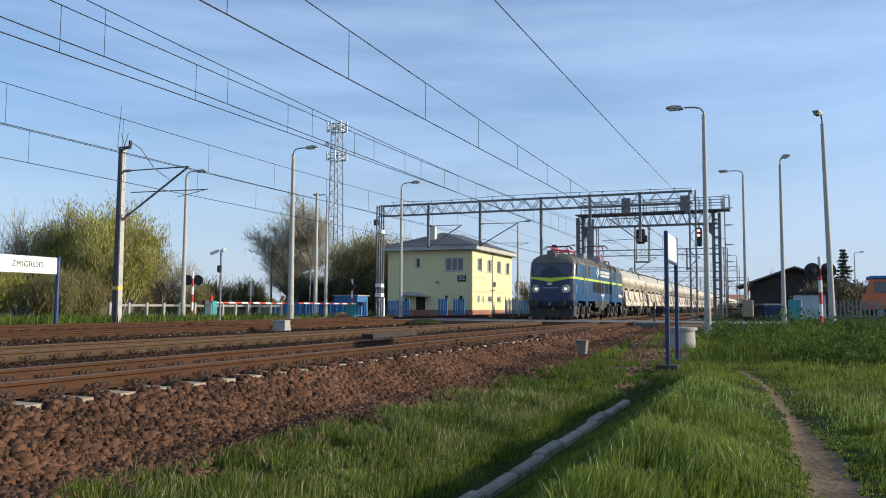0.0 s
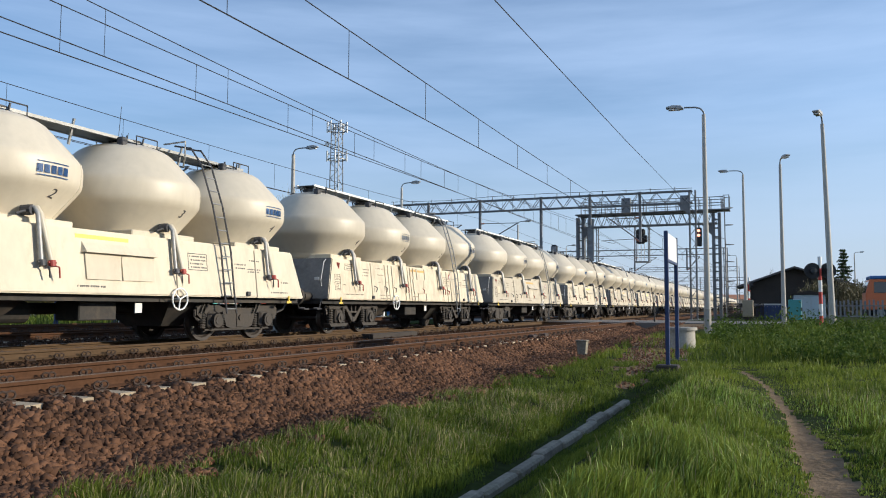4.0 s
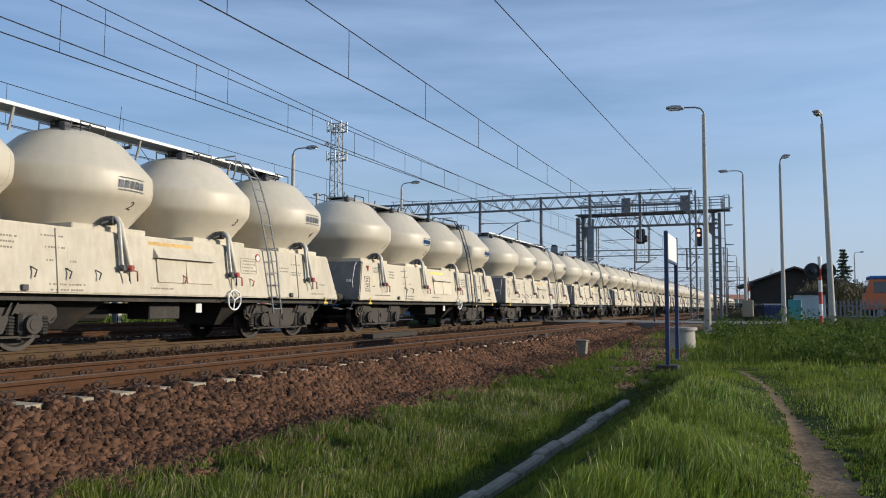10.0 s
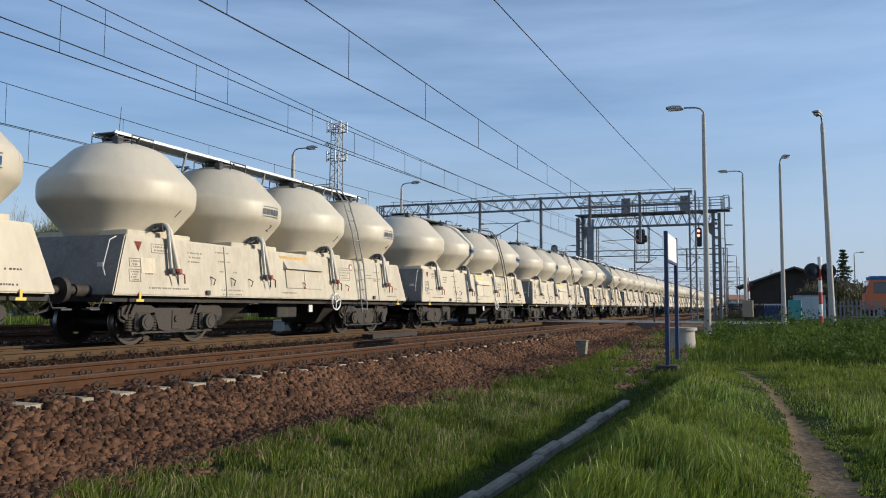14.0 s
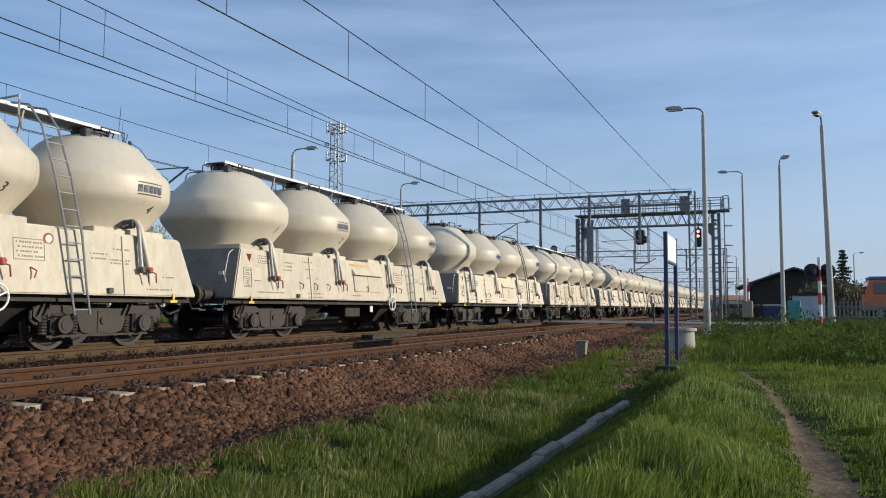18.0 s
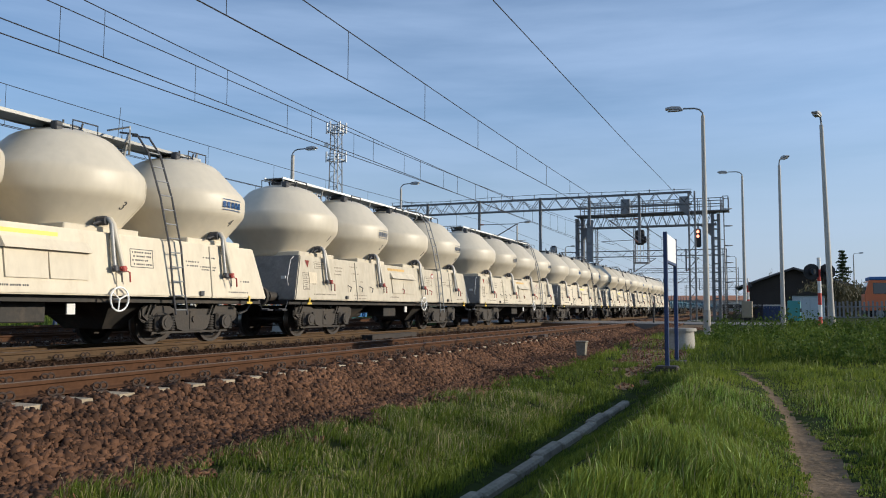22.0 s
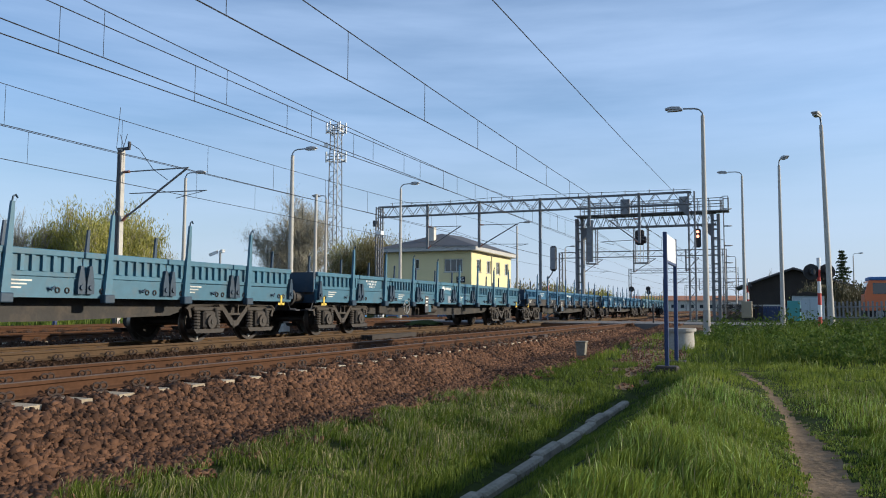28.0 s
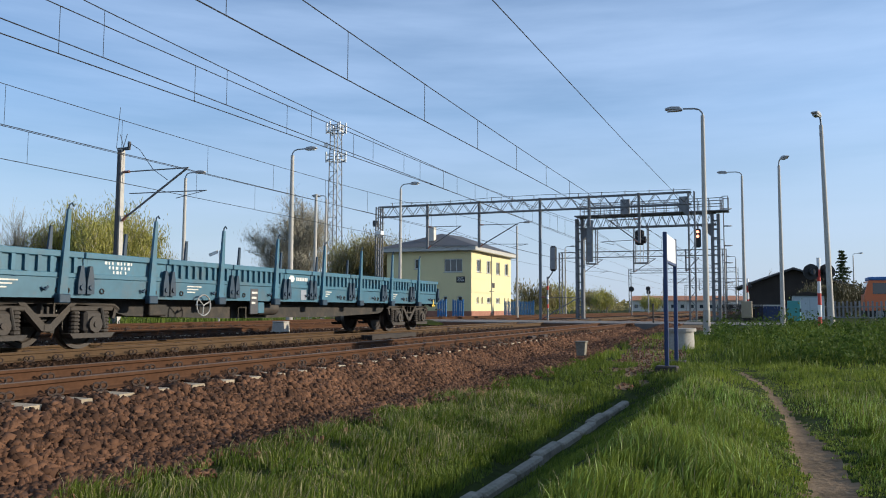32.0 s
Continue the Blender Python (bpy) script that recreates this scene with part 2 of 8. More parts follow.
M_FENCEWHITE = mat("fence_white", (0.6, 0.6, 0.58), 0.6, var=0.1)
M_LOGO = mat("logo_blue_paint", (0.04, 0.13, 0.33), 0.5, var=0.2)
M_LOGODARK = mat("stencil_black", (0.05, 0.05, 0.055), 0.6, var=0.3)
M_STENCIL = mat("stencil_faded", (0.2, 0.17, 0.135), 0.7, var=0.3)
M_LOGOGREY = mat("logo_faded_paint", (0.22, 0.24, 0.28), 0.6, var=0.25)
M_BARK = mat("tree_bark", (0.16, 0.14, 0.11), 0.9, var=0.3, grain=20, bump=0.5)
M_TWIG = leaf_mat("bare_twigs", (0.19, 0.175, 0.135), (0.35, 0.32, 0.24), rough=0.9, trans=0)
M_SPRING = leaf_mat("spring_leaves", (0.22, 0.215, 0.05), (0.46, 0.43, 0.12), trans=0.4)
M_OLIVE = leaf_mat("olive_leaves", (0.17, 0.15, 0.06), (0.34, 0.29, 0.13), trans=0.5)
M_DKGREEN = leaf_mat("dark_green_leaves", (0.02, 0.035, 0.014), (0.06, 0.085, 0.03), trans=0.15)
M_HEDGE = leaf_mat("hedge_leaves", (0.06, 0.055, 0.03), (0.15, 0.135, 0.07), trans=0.2)
# leaf green darkened in place of shade on the backlit bank
M_WEED = leaf_mat("bank_weeds_shaded", (0.024, 0.05, 0.008), (0.1, 0.155, 0.025), rough=0.8, trans=0.3)
M_TEAL = mat("teal_cabinet", (0.05, 0.27, 0.26), 0.5, var=0.12)
M_HUT = mat("hut_pale_blue", (0.42, 0.47, 0.50), 0.6, var=0.08)
M_BEIGE = mat("beige_cabinet", (0.33, 0.27, 0.18), 0.6, var=0.15)
M_ORANGE = mat("truck_orange", (0.58, 0.15, 0.05), 0.45, var=0.1)
M_SHED = mat("dark_shed_boards", (0.035, 0.028, 0.023), 0.9, var=0.3)
M_REDLIGHT = glow("signal_lens_lit", (1.0, 0.3, 0.18), 3.0)
M_HEADLIGHT = glow("headlight_lit", (1.0, 0.93, 0.8), 1.6)
M_FARWHITE = mat("far_wall_pale", (0.55, 0.52, 0.46), 0.8, var=0.08)
M_FARORANGE = mat("far_roof_orange", (0.42, 0.18, 0.09), 0.8, var=0.12)


# ---- mesh helpers ----
def mesh_of(name, bm, material, smooth=False):
    me = bpy.data.meshes.new(name)
    bm.normal_update()
    bm.to_mesh(me)
    bm.free()
    for m in (material if isinstance(material, (list, tuple)) else (material,)):
        me.materials.append(m)
    if smooth:
        me.shade_smooth()
        me.set_sharp_from_angle(angle=radians(38))
    return me


def part(name, bm, material, parent, label="", smooth=False):
    ob = new(name, mesh_of(name, bm, material, smooth))
    ob.parent = parent
    if label:
        tagged(ob, label)
    return ob


def thing(name, at, label, category, group="", kind=""):
    ob = new(name)
    ob.empty_display_size = 0.2
    ob.matrix_basis = at if isinstance(at, Matrix) else pose(*at)
    return tagged(ob, label, category, group, kind)


def solid(name, bm, material, label="", category="", group="", kind="", smooth=False):
    return tagged(new(name, mesh_of(name, bm, material, smooth)), label, category, group, kind)


def merge(*bms):
    out = bms[0]
    for b in bms[1:]:
        me = bpy.data.meshes.new("tmp")
        b.to_mesh(me)
        b.free()
        out.from_mesh(me)
        bpy.data.meshes.remove(me)
    return out


def box(x0, x1, y0, y1, z0, z1, bevel=0.0, into=None):
    bm = bmesh.new()
    bmesh.ops.create_cube(bm, size=1, matrix=Matrix.Translation(((x0 + x1) / 2, (y0 + y1) / 2, (z0 + z1) / 2))
                          @ Matrix.Diagonal((abs(x1 - x0), abs(y1 - y0), abs(z1 - z0), 1)))
    if bevel:
        bmesh.ops.bevel(bm, geom=bm.edges[:], offset=bevel, segments=1, affect="EDGES")
    return merge(into, bm) if into else bm


def rod(a, b, r, n=8, r2=None, into=None):
    """A round bar from a to b."""
    a, b = Vector(a), Vector(b)
    bm = bmesh.new()
    d = b - a
    m = Matrix.Translation((a + b) / 2) @ d.to_track_quat("Z", "Y").to_matrix().to_4x4()
    bmesh.ops.create_cone(bm, cap_ends=True, segments=n, radius1=r, radius2=r if r2 is None else r2, depth=d.length, matrix=m)
    return merge(into, bm) if into else bm


def bar(a, b, w, h, into=None):
    """A square bar from a to b."""
    a, b = Vector(a), Vector(b)
    d = b - a
    m = Matrix.Translation((a + b) / 2) @ d.to_track_quat("Z", "Y").to_matrix().to_4x4() @ Matrix.Diagonal((w, h, d.length, 1))
    bm = bmesh.new()
    bmesh.ops.create_cube(bm, size=1, matrix=m)
    return merge(into, bm) if into else bm


def tube(points, r, n=7, into=None):
    """A bent round bar through the points, as one closed skin."""
    pts = [Vector(p) for p in points]
    bm = bmesh.new()
    rings = []
    for i, p in enumerate(pts):
        d = (pts[min(i + 1, len(pts) - 1)] - pts[max(i - 1, 0)])
        if d.length < 1e-6:
            d = pts[i] - pts[i - 1]
        d.normalize()
        ref = Vector((0.0, 0.0, 1.0)) if abs(d.z) < 0.8 else Vector((1.0, 0.0, 0.0))
        u = d.cross(ref).normalized()
        w = d.cross(u)
        if rings and u.dot(last_u) < 0:
            u, w = -u, -w
        last_u = u
        rings.append([bm.verts.new(p + (u * math.cos(2 * math.pi * k / n) + w * math.sin(2 * math.pi * k / n)) * r) for k in range(n)])
    for a, b in zip(rings, rings[1:]):
        for k in range(n):
            bm.faces.new((a[k], a[(k + 1) % n], b[(k + 1) % n], b[k]))
    bm.faces.new(rings[0][::-1])
    bm.faces.new(rings[-1])
    bmesh.ops.recalc_face_normals(bm, faces=bm.faces[:])
    return merge(into, bm) if into else bm


def lathe(profile, n=40, centre=(0, 0), cap=True):
    """A body of revolution about a vertical axis; profile rows of radius and height."""
    bm = bmesh.new()
    rings = []
    for r, z in profile:
        rings.append([bm.verts.new((centre[0] + r * math.cos(2 * math.pi * i / n), centre[1] + r * math.sin(2 * math.pi * i / n), z))
                      for i in range(n)])
    for a, b in zip(rings, rings[1:]):
        for i in range(n):
            bm.faces.new((a[i], a[(i + 1) % n], b[(i + 1) % n], b[i]))
    if cap:
        bm.faces.new(rings[0][::-1])
        bm.faces.new(rings[-1])
    return bm


def prism(outline, axis, lo, hi, bevel=0.0):
    """An outline of (u, v) pushed along an axis: 'x' takes (y, z), 'y' takes (x, z), 'z' takes (x, y)."""
    bm = bmesh.new()

    def at(u, v, w):
        return {"x": (w, u, v), "y": (u, w, v), "z": (u, v, w)}[axis]
    a = [bm.verts.new(at(u, v, lo)) for u, v in outline]
    b = [bm.verts.new(at(u, v, hi)) for u, v in outline]
    bm.faces.new(a)
    bm.faces.new(b[::-1])
    for i in range(len(a)):
        j = (i + 1) % len(a)
        bm.faces.new((a[j], a[i], b[i], b[j]))
    bmesh.ops.recalc_face_normals(bm, faces=bm.faces[:])
    if bevel:
        bmesh.ops.bevel(bm, geom=bm.edges[:], offset=bevel, segments=1, affect="EDGES")
    return bm


def hexa(bottom, top):
    """A solid between two quads."""
    bm = bmesh.new()
    a, b = [bm.verts.new(p) for p in bottom], [bm.verts.new(p) for p in top]
    bm.faces.new(a[::-1])
    bm.faces.new(b)
    for i in range(4):
        j = (i + 1) % 4
        bm.faces.new((a[i], a[j], b[j], b[i]))
    bmesh.ops.recalc_face_normals(bm, faces=bm.faces[:])
    return bm


def arrays_mesh(name, verts, faces, material):
    """A mesh from numpy arrays; faces all of one size."""
    me = bpy.data.meshes.new(name)
    k = faces.shape[1]
    me.vertices.add(len(verts))
    me.vertices.foreach_set("co", np.asarray(verts, dtype=np.float32).ravel())
    me.loops.add(faces.size)
    me.loops.foreach_set("vertex_index", faces.astype(np.int32).ravel())
    me.polygons.add(len(faces))
    me.polygons.foreach_set("loop_start", np.arange(0, faces.size, k, dtype=np.int32))
    me.polygons.foreach_set("loop_total", np.full(len(faces), k, dtype=np.int32))
    me.materials.append(material)
    me.update(calc_edges=True)
    return me


def lettering(name, body, size, at, material, parent, depth=0.004):
    cu = bpy.data.curves.new(name, "FONT")
    cu.body, cu.size, cu.extrude = body, size, depth
    cu.align_x, cu.align_y = "CENTER", "CENTER"
    cu.materials.append(material)
    ob = new(name, cu)
    ob.parent = parent
    ob.matrix_basis = at
    return ob


# ---- the lie of the land ----
def ramp(v, a, b):
    t = min(1.0, max(0.0, (v - a) / (b - a)))
    return t * t * (3 - 2 * t)


PROFILE = ((-600, -0.6), (-120, -0.35), (-45, -0.15), (-25.6, -0.02), (-24.4, -0.08), (-21.0, -0.08), (-20.0, -0.2), (-16.5, -0.2), (-14.2, -0.182), (-7.27, -0.178), (-7.12, -0.23), (-6.62, -0.225), (-5.75, -0.74),
           (-4.2, -0.80), (-3.1, -0.86), (-2.62, -0.95), (-2.5, -1.04), (-2.36, -0.98), (-2.1, -0.88), (-1.8, -0.71), (-1.5, -0.53), (-1.26, -0.42), (-1.0, -0.39), (-0.75, -0.42), (0.25, -0.6), (0.9, -0.57),
           (3.0, -0.5), (8, -0.42), (30, -0.35), (120, -0.35), (600, -0.6))


def ground_z(x, y):
    """Height of the ground: track bed, ballast toe, ditch, grass bank, and the rise to the road over the crossing."""
    for (xa, za), (xb, zb) in zip(PROFILE, PROFILE[1:]):
        if xa <= x <= xb:
            z = za + (zb - za) * (x - xa) / (xb - xa)
            break
    else:
        z = -0.6
    if x > -6.75:
        flat = -0.56 + 0.22 * ramp(y, 18, 30) + 0.28 * ramp(y, 31, 44)
        k = ramp(y, 14.5, 19) * ramp(x, -6.75, -4.9)
        z = z * (1 - k) + flat * k
        z += 0.25 * ramp(x, 0.2, 3.5) * ramp(y, 17, 30)
    if -24.4 < x <= -6.75 and 43.0 < y < 52.5:
        z = -0.06
    if x > -24.4:
        z += 0.025 * noise.noise((x * 1.3, y * 0.9, 0)) * (1.0 if x > -5.6 else 0.4)
    else:
        z += 0.12 * noise.noise((x * 0.1, y * 0.1, 3))
    return z


def ladder_steps(spans):
    out = []
    for a, b, step in spans:
        n = max(1, round((b - a) / step))
        out += [a + (b - a) * i / n for i in range(n)]
    return out + [spans[-1][1]]


gx = ladder_steps(((-900, -120, 60), (-120, -45, 15), (-45, -24.4, 2.5), (-24.4, -24.2, 0.2), (-24.2, -7.5, 1.2), (-7.5, -6.75, 0.1), (-6.75, -3.1, 0.17), (-3.1, -1.5, 0.09), (-1.5, -0.5, 0.1), (-0.5, 0.9, 0.06), (0.9, 3.5, 0.25), (3.5, 12, 0.8), (12, 120, 12), (120, 900, 60)))
gy = ladder_steps(((-60, 2, 6), (2, 12, 0.12), (12, 22, 0.2), (22, 47, 0.5), (47, 60, 1.3), (60, 200, 8), (200, 1800, 80)))


def path_margin(x, y):
    """Distance outside the edge of the trodden path; negative on it."""
    centre = 0.43 - 0.33 * ramp(y, 7.2, 13.5) - 0.62 * ramp(y, 12.5, 18.5) + 0.02 * math.sin(y * 1.3)
    width = 0.2 - 0.13 * ramp(y, 8.3, 11.5) + 0.05 * noise.noise((x * 1.3, y * 1.1, 9)) + 0.07 * noise.noise((x * 4, y * 4, 9)) + 0.05 * noise.noise((x * 11, y * 11, 3))
    return abs(x - centre) - width if y < 18.5 else 9.0


def path_blend(x, y):
    return path_margin(x, y) < 0


def bare(x, y):
    """Where the gravel by the crossing is trodden bare."""
    if not (-4.6 < x < -1.9 and 15.5 < y < 46):
        return False
    if x < -3.2 - 0.1 * (y - 16) + 0.25 * noise.noise((x, y, 17)):
        return False
    edge = -2.7 + 0.3 * ramp(y, 16, 20) - 0.6 * ramp(y, 24, 34)
    n = noise.noise((x * 1.1, y * 0.45, 5)) + 0.5 * noise.noise((x * 3.1, y * 1.3, 8))
    return x < edge + 0.9 * n and n + 0.25 * ramp(y, 15, 24) > -0.15


bm = bmesh.new()
grid = [[bm.verts.new((x, y, ground_z(x, y) - 0.025 * ramp(-path_margin(x, y), -0.12, 0.06))) for x in gx] for y in gy]
for j in range(len(gy) - 1):
    for i in range(len(gx) - 1):
        f = bm.faces.new((grid[j][i], grid[j][i + 1], grid[j + 1][i + 1], grid[j + 1][i]))
        cx, cy = (gx[i] + gx[i + 1]) / 2, (gy[j] + gy[j + 1]) / 2
        f.smooth = True
        if -24.4 < cx < -6.6:
            f.material_index = 1
        elif -6.6 < cx < -5.1 + 0.8 * ramp(cy, 14, 22) and cy < 46:
            f.material_index = 2
        elif bare(cx, cy) or path_blend(cx, cy):
            f.material_index = 3
tagged(new("ground", mesh_of("ground", bm, (M_SOIL, M_BED, M_BALLAST, M_DIRT))), "grassy ground with a trodden dirt path and a ditch beside the track", "ground", kind="structure")

# concrete channel in the ditch
chan = thing("drain_channel", (0, 0, 0), "grey concrete drain channel lying in the grassy ditch", "drain")
for k in range(14):
    y = 1.0 + k * 1.0
    b = box(-2.6 + 0.025 * math.sin(k * 2.1), -2.45 + 0.025 * math.sin(k * 2.1), y + 0.01, y + 0.99, -1.15, -0.935 + 0.012 * (k % 3), 0.025)
    part("channel_slab", b, M_OLDCONC, chan)

# ---- tracks ----
T1, T2, T3, T4 = -7.93, -12.65, -19.55, -22.75
RAIL = ((-0.075, -0.172), (0.075, -0.172), (0.075, -0.16), (0.02, -0.14), (0.01, -0.12), (0.01, -0.055), (0.036, -0.04), (0.036, -0.006), (0.028, 0.0),
        (-0.028, 0.0), (-0.036, -0.006), (-0.036, -0.04), (-0.01, -0.055), (-0.01, -0.12), (-0.02, -0.14), (-0.075, -0.16))


def rail_mesh(length):
    bm = prism(RAIL, "y", 0, length)
    bm.faces.ensure_lookup_table()
    for f in bm.faces:
        c = f.calc_center_median()
        f.material_index = 1 if c.z > -0.004 else 0
    return mesh_of("rail", bm, (M_RUSTRAIL, M_RAILTOP))


def rail_track(name, x, y0, y1, label, sleepers, rusty=False, clip_to=40, dusty=False):
    tr = tagged(new(name), label, "railway track", kind="structure")
    tr.matrix_basis = pose(x, y0, 0)
    me = rail_mesh(y1 - y0)
    if rusty:
        me.materials[1] = M_RUSTRAIL
    if dusty:
        me.materials[0] = M_DUSTRAIL
    for side in (-0.7535, 0.7535):
        r = new("rail", me)
        r.parent, r.matrix_basis = tr, pose(side, 0, 0)
    n = int((sleepers - y0) / 0.6)
    sl = mesh_of("sleeper", hexa(((-1.3, -0.15, -0.40), (1.3, -0.15, -0.40), (1.3, 0.15, -0.40), (-1.3, 0.15, -0.40)),
                                 ((-1.29, -0.115, -0.185), (1.29, -0.115, -0.185), (1.29, 0.115, -0.185), (-1.29, 0.115, -0.185))), M_SLEEPER)
    for k in range(n):
        s = new("sleeper", sl)
        s.parent, s.matrix_basis = tr, pose(0, 0.13 + k * 0.6, 0)
    # spring clips on both sides of each rail
    bm = bmesh.new()
    for dx in (-0.105, 0.105):
        q = 1 if dx > 0 else -1
        for h in (-1, 1):
            tube([(dx + (0.03 + 0.02 * math.cos(j * 0.8)) * q, 0.046 * h + 0.04 * math.cos(j * 0.8), -0.118 + 0.042 * math.sin(j * 0.8)) for j in range(9)], 0.013, 5, into=bm)
        box(dx - 0.03, dx + 0.08, -0.07, 0.07, -0.185, -0.168, into=bm)
    clip = mesh_of("rail_clip", bm, M_CLIP)
    for k in range(min(n, int((clip_to - y0) / 0.6))):
        for side in (-0.7535, 0.7535):
            c = new("rail_clip", clip)
            c.parent, c.matrix_basis = tr, pose(side, 0.13 + k * 0.6, 0)
    return tr


rail_track("track_1", T1, 3.1, 640, "near railway track with rusty rails on concrete sleepers in brown ballast", 64, clip_to=34)
rail_track("track_2", T2, 3.1, 640, "second railway track with worn rails under the passing train", 56, clip_to=38, dusty=True)
rail_track("track_3", T3, 3.1, 420, "third railway track with rust-red rails beside the low platform", 46, rusty=True, clip_to=30)

t4 = rail_track("track_4", T4, 3.1, 420, "fourth railway track with rust-red rails and red-brown ballast", 46, rusty=True, clip_to=30)
t4.location.z = 0.12

# road over the crossing
road = tagged(new("road_crossing"), "grey road with concrete slabs crossing the tracks", "road", kind="structure")
for nm, x0, x1 in (("inner_slab", T1 - 0.68, T1 + 0.68), ("inner_slab", T2 - 0.68, T2 + 0.68), ("inner_slab", T3 - 0.68, T3 + 0.68), ("inner_slab", T4 - 0.68, T4 + 0.68)):
    for k in range(4):
        part(nm, box(x0, x1, 43.6 + 2.1 * k, 45.65 + 2.1 * k, -0.2, -0.012, 0.01), M_ROAD, road)
for x0, x1 in ((T1 + 0.83, -4.6), (T2 + 0.83, T1 - 0.83), (T3 + 0.83, T2 - 0.83), (T4 + 0.83, T3 - 0.83), (-27.5, T4 - 0.83)):
    part("carriageway", box(x0, x1, 43.6, 52.0, -0.4, -0.01, 0.01), M_ROAD, road)
part("approach", hexa(((-4.6, 43.6, -0.5), (40, 44, -0.6), (40, 52, -0.6), (-4.6, 52, -0.5)), ((-4.6, 43.6, -0.012), (40, 44, -0.02), (40, 52, -0.02), (-4.6, 52, -0.012))), M_ROAD, road)
part("far_road", hexa(((-70, 40, -0.5), (-27.5, 43.6, -0.5), (-27.5, 52, -0.5), (-70, 52, -0.5)), ((-70, 42, 0.02), (-27.5, 43.6, -0.012), (-27.5, 52, -0.012), (-70, 52, 0.02))), M_ROAD, road)


# ---- the train ----
# vehicle space: y = 0 at the leading buffer faces and grows to the rear, x = 0 on the centre line, z = 0 on the rail head
def wheel_bm(r, width=0.135, side=1):
    prof = ((0.09, 0.08), (0.12, 0.085), (0.16, 0.03), (r - 0.10, 0.015), (r - 0.07, 0.06), (r, 0.065), (r + 0.002, -0.045), (r + 0.028, -0.05), (r + 0.026, -0.07),
            (r - 0.07, -0.07), (r - 0.1, -0.035), (0.12, -0.05), (0.09, -0.09))
    bm = lathe(prof, 32)
    for f in bm.faces:
        f.material_index = 1 if math.hypot(*f.calc_center_median().xy) > r - 0.012 else 0
    bmesh.ops.rotate(bm, verts=bm.verts[:], cent=(0, 0, 0), matrix=Matrix.Rotation(radians(90 * side), 3, "Y"))
    return bm


def wheelset_mesh(r):
    bm = rod((-0.95, 0, 0), (0.95, 0, 0), 0.085, 12)
    for side in (-1, 1):
        w = wheel_bm(r, side=side)
        bmesh.ops.translate(w, verts=w.verts[:], vec=(0.745 * side, 0, 0))
        bm = merge(bm, w)
    # chalk mark on one wheel
    b = box(0.76, 0.822, -0.016, 0.016, r * 0.72, r * 0.88)
    for f in b.faces:
        f.material_index = 2
    return mesh_of("wheelset", merge(bm, b), (M_WHEEL, M_TREAD, M_ENDGREY), True)


WS_WAGON, WS_LOCO = wheelset_mesh(0.46), wheelset_mesh(0.625)


def add_wheelset(parent, mesh, y, r):
    w = new("wheelset", mesh)
    w.parent, w.matrix_basis = parent, pose(0, y, r)
    return w


def coil(x, y, z0, z1, r):
    """A stout coil spring as one ribbed body."""
    prof = []
    n = 6
    for i in range(n):
        a, b = z0 + (z1 - z0) * i / n, z0 + (z1 - z0) * (i + 1) / n
        prof += [(r * 0.72, a), (r, a + (b - a) * 0.3), (r, a + (b - a) * 0.65)]
    return lathe(prof + [(r * 0.72, z1)], 10, (x, y))


AXLE = 0.95


def cast_bogie(v, y):
    """A two-axle bogie with heavy cast side frames centred at y."""
    for s in (-1, 1):
        X = 1.05 * s
        out = ((-1.5, 0.6), (-1.5, 0.74), (-1.32, 0.84), (-0.75, 0.8), (-0.6, 0.74), (0.6, 0.74), (0.75, 0.8), (1.32, 0.84), (1.5, 0.74), (1.5, 0.6), (1.36, 0.5), (0.62, 0.66), (0.48, 0.32), (0.3, 0.27), (-0.3, 0.27), (-0.48, 0.32),
               (-0.62, 0.66), (-1.36, 0.5))
        b = prism([(y + u, w) for u, w in out], "x", X - 0.05, X + 0.05)
        b = box(X + 0.045 * s, X + 0.07 * s, y - 0.12, y + 0.12, 0.3, 0.7, 0.01, into=b)
        b = rod((X, y, 0.52), (X + 0.1 * s, y, 0.52), 0.07, 10, into=b)
        b = bar((X, y - 1.2, 0.25), (X, y + 1.2, 0.25), 0.05, 0.04, into=b)
        part("bogie_side", b, M_BOGIE, v)
        for k in (-AXLE, AXLE):
            q = 1 if k > 0 else -1
            ab = box(X - 0.1, X + 0.11, y + k - 0.21, y + k + 0.21, 0.28, 0.66, 0.05)
            ab = rod((X, y + k, 0.46), (X + 0.2 * s, y + k, 0.46), 0.16, 16, into=ab)
            ab = rod((X + 0.19 * s, y + k, 0.46), (X + 0.215 * s, y + k, 0.46), 0.1, 12, into=ab)
            part("axle_box", ab, M_BOGIE, v)
            if s > 0:
                for u in (-0.33, 0.33):
                    part("spring", coil(X, y + k + u, 0.28, 0.6, 0.085), M_FRAME, v)
                for u in (-0.42, -0.3):
                    part("swing_link", bar((X + 0.09, y + k + u - 0.06, 0.62), (X + 0.1, y + k + u + 0.08, 0.9), 0.03, 0.03), M_BOGIE, v)
                part("end_loop", tube([(X, y + 1.38 * q + 0.15 * q * math.sin(j * math.pi / 5), 0.62 + 0.15 * math.cos(j * math.pi / 5)) for j in range(6)], 0.03, 6), M_BOGIE, v)
    part("bolster", box(-0.93, 0.93, y - 0.3, y + 0.3, 0.5, 0.82, 0.03), M_FRAME, v)


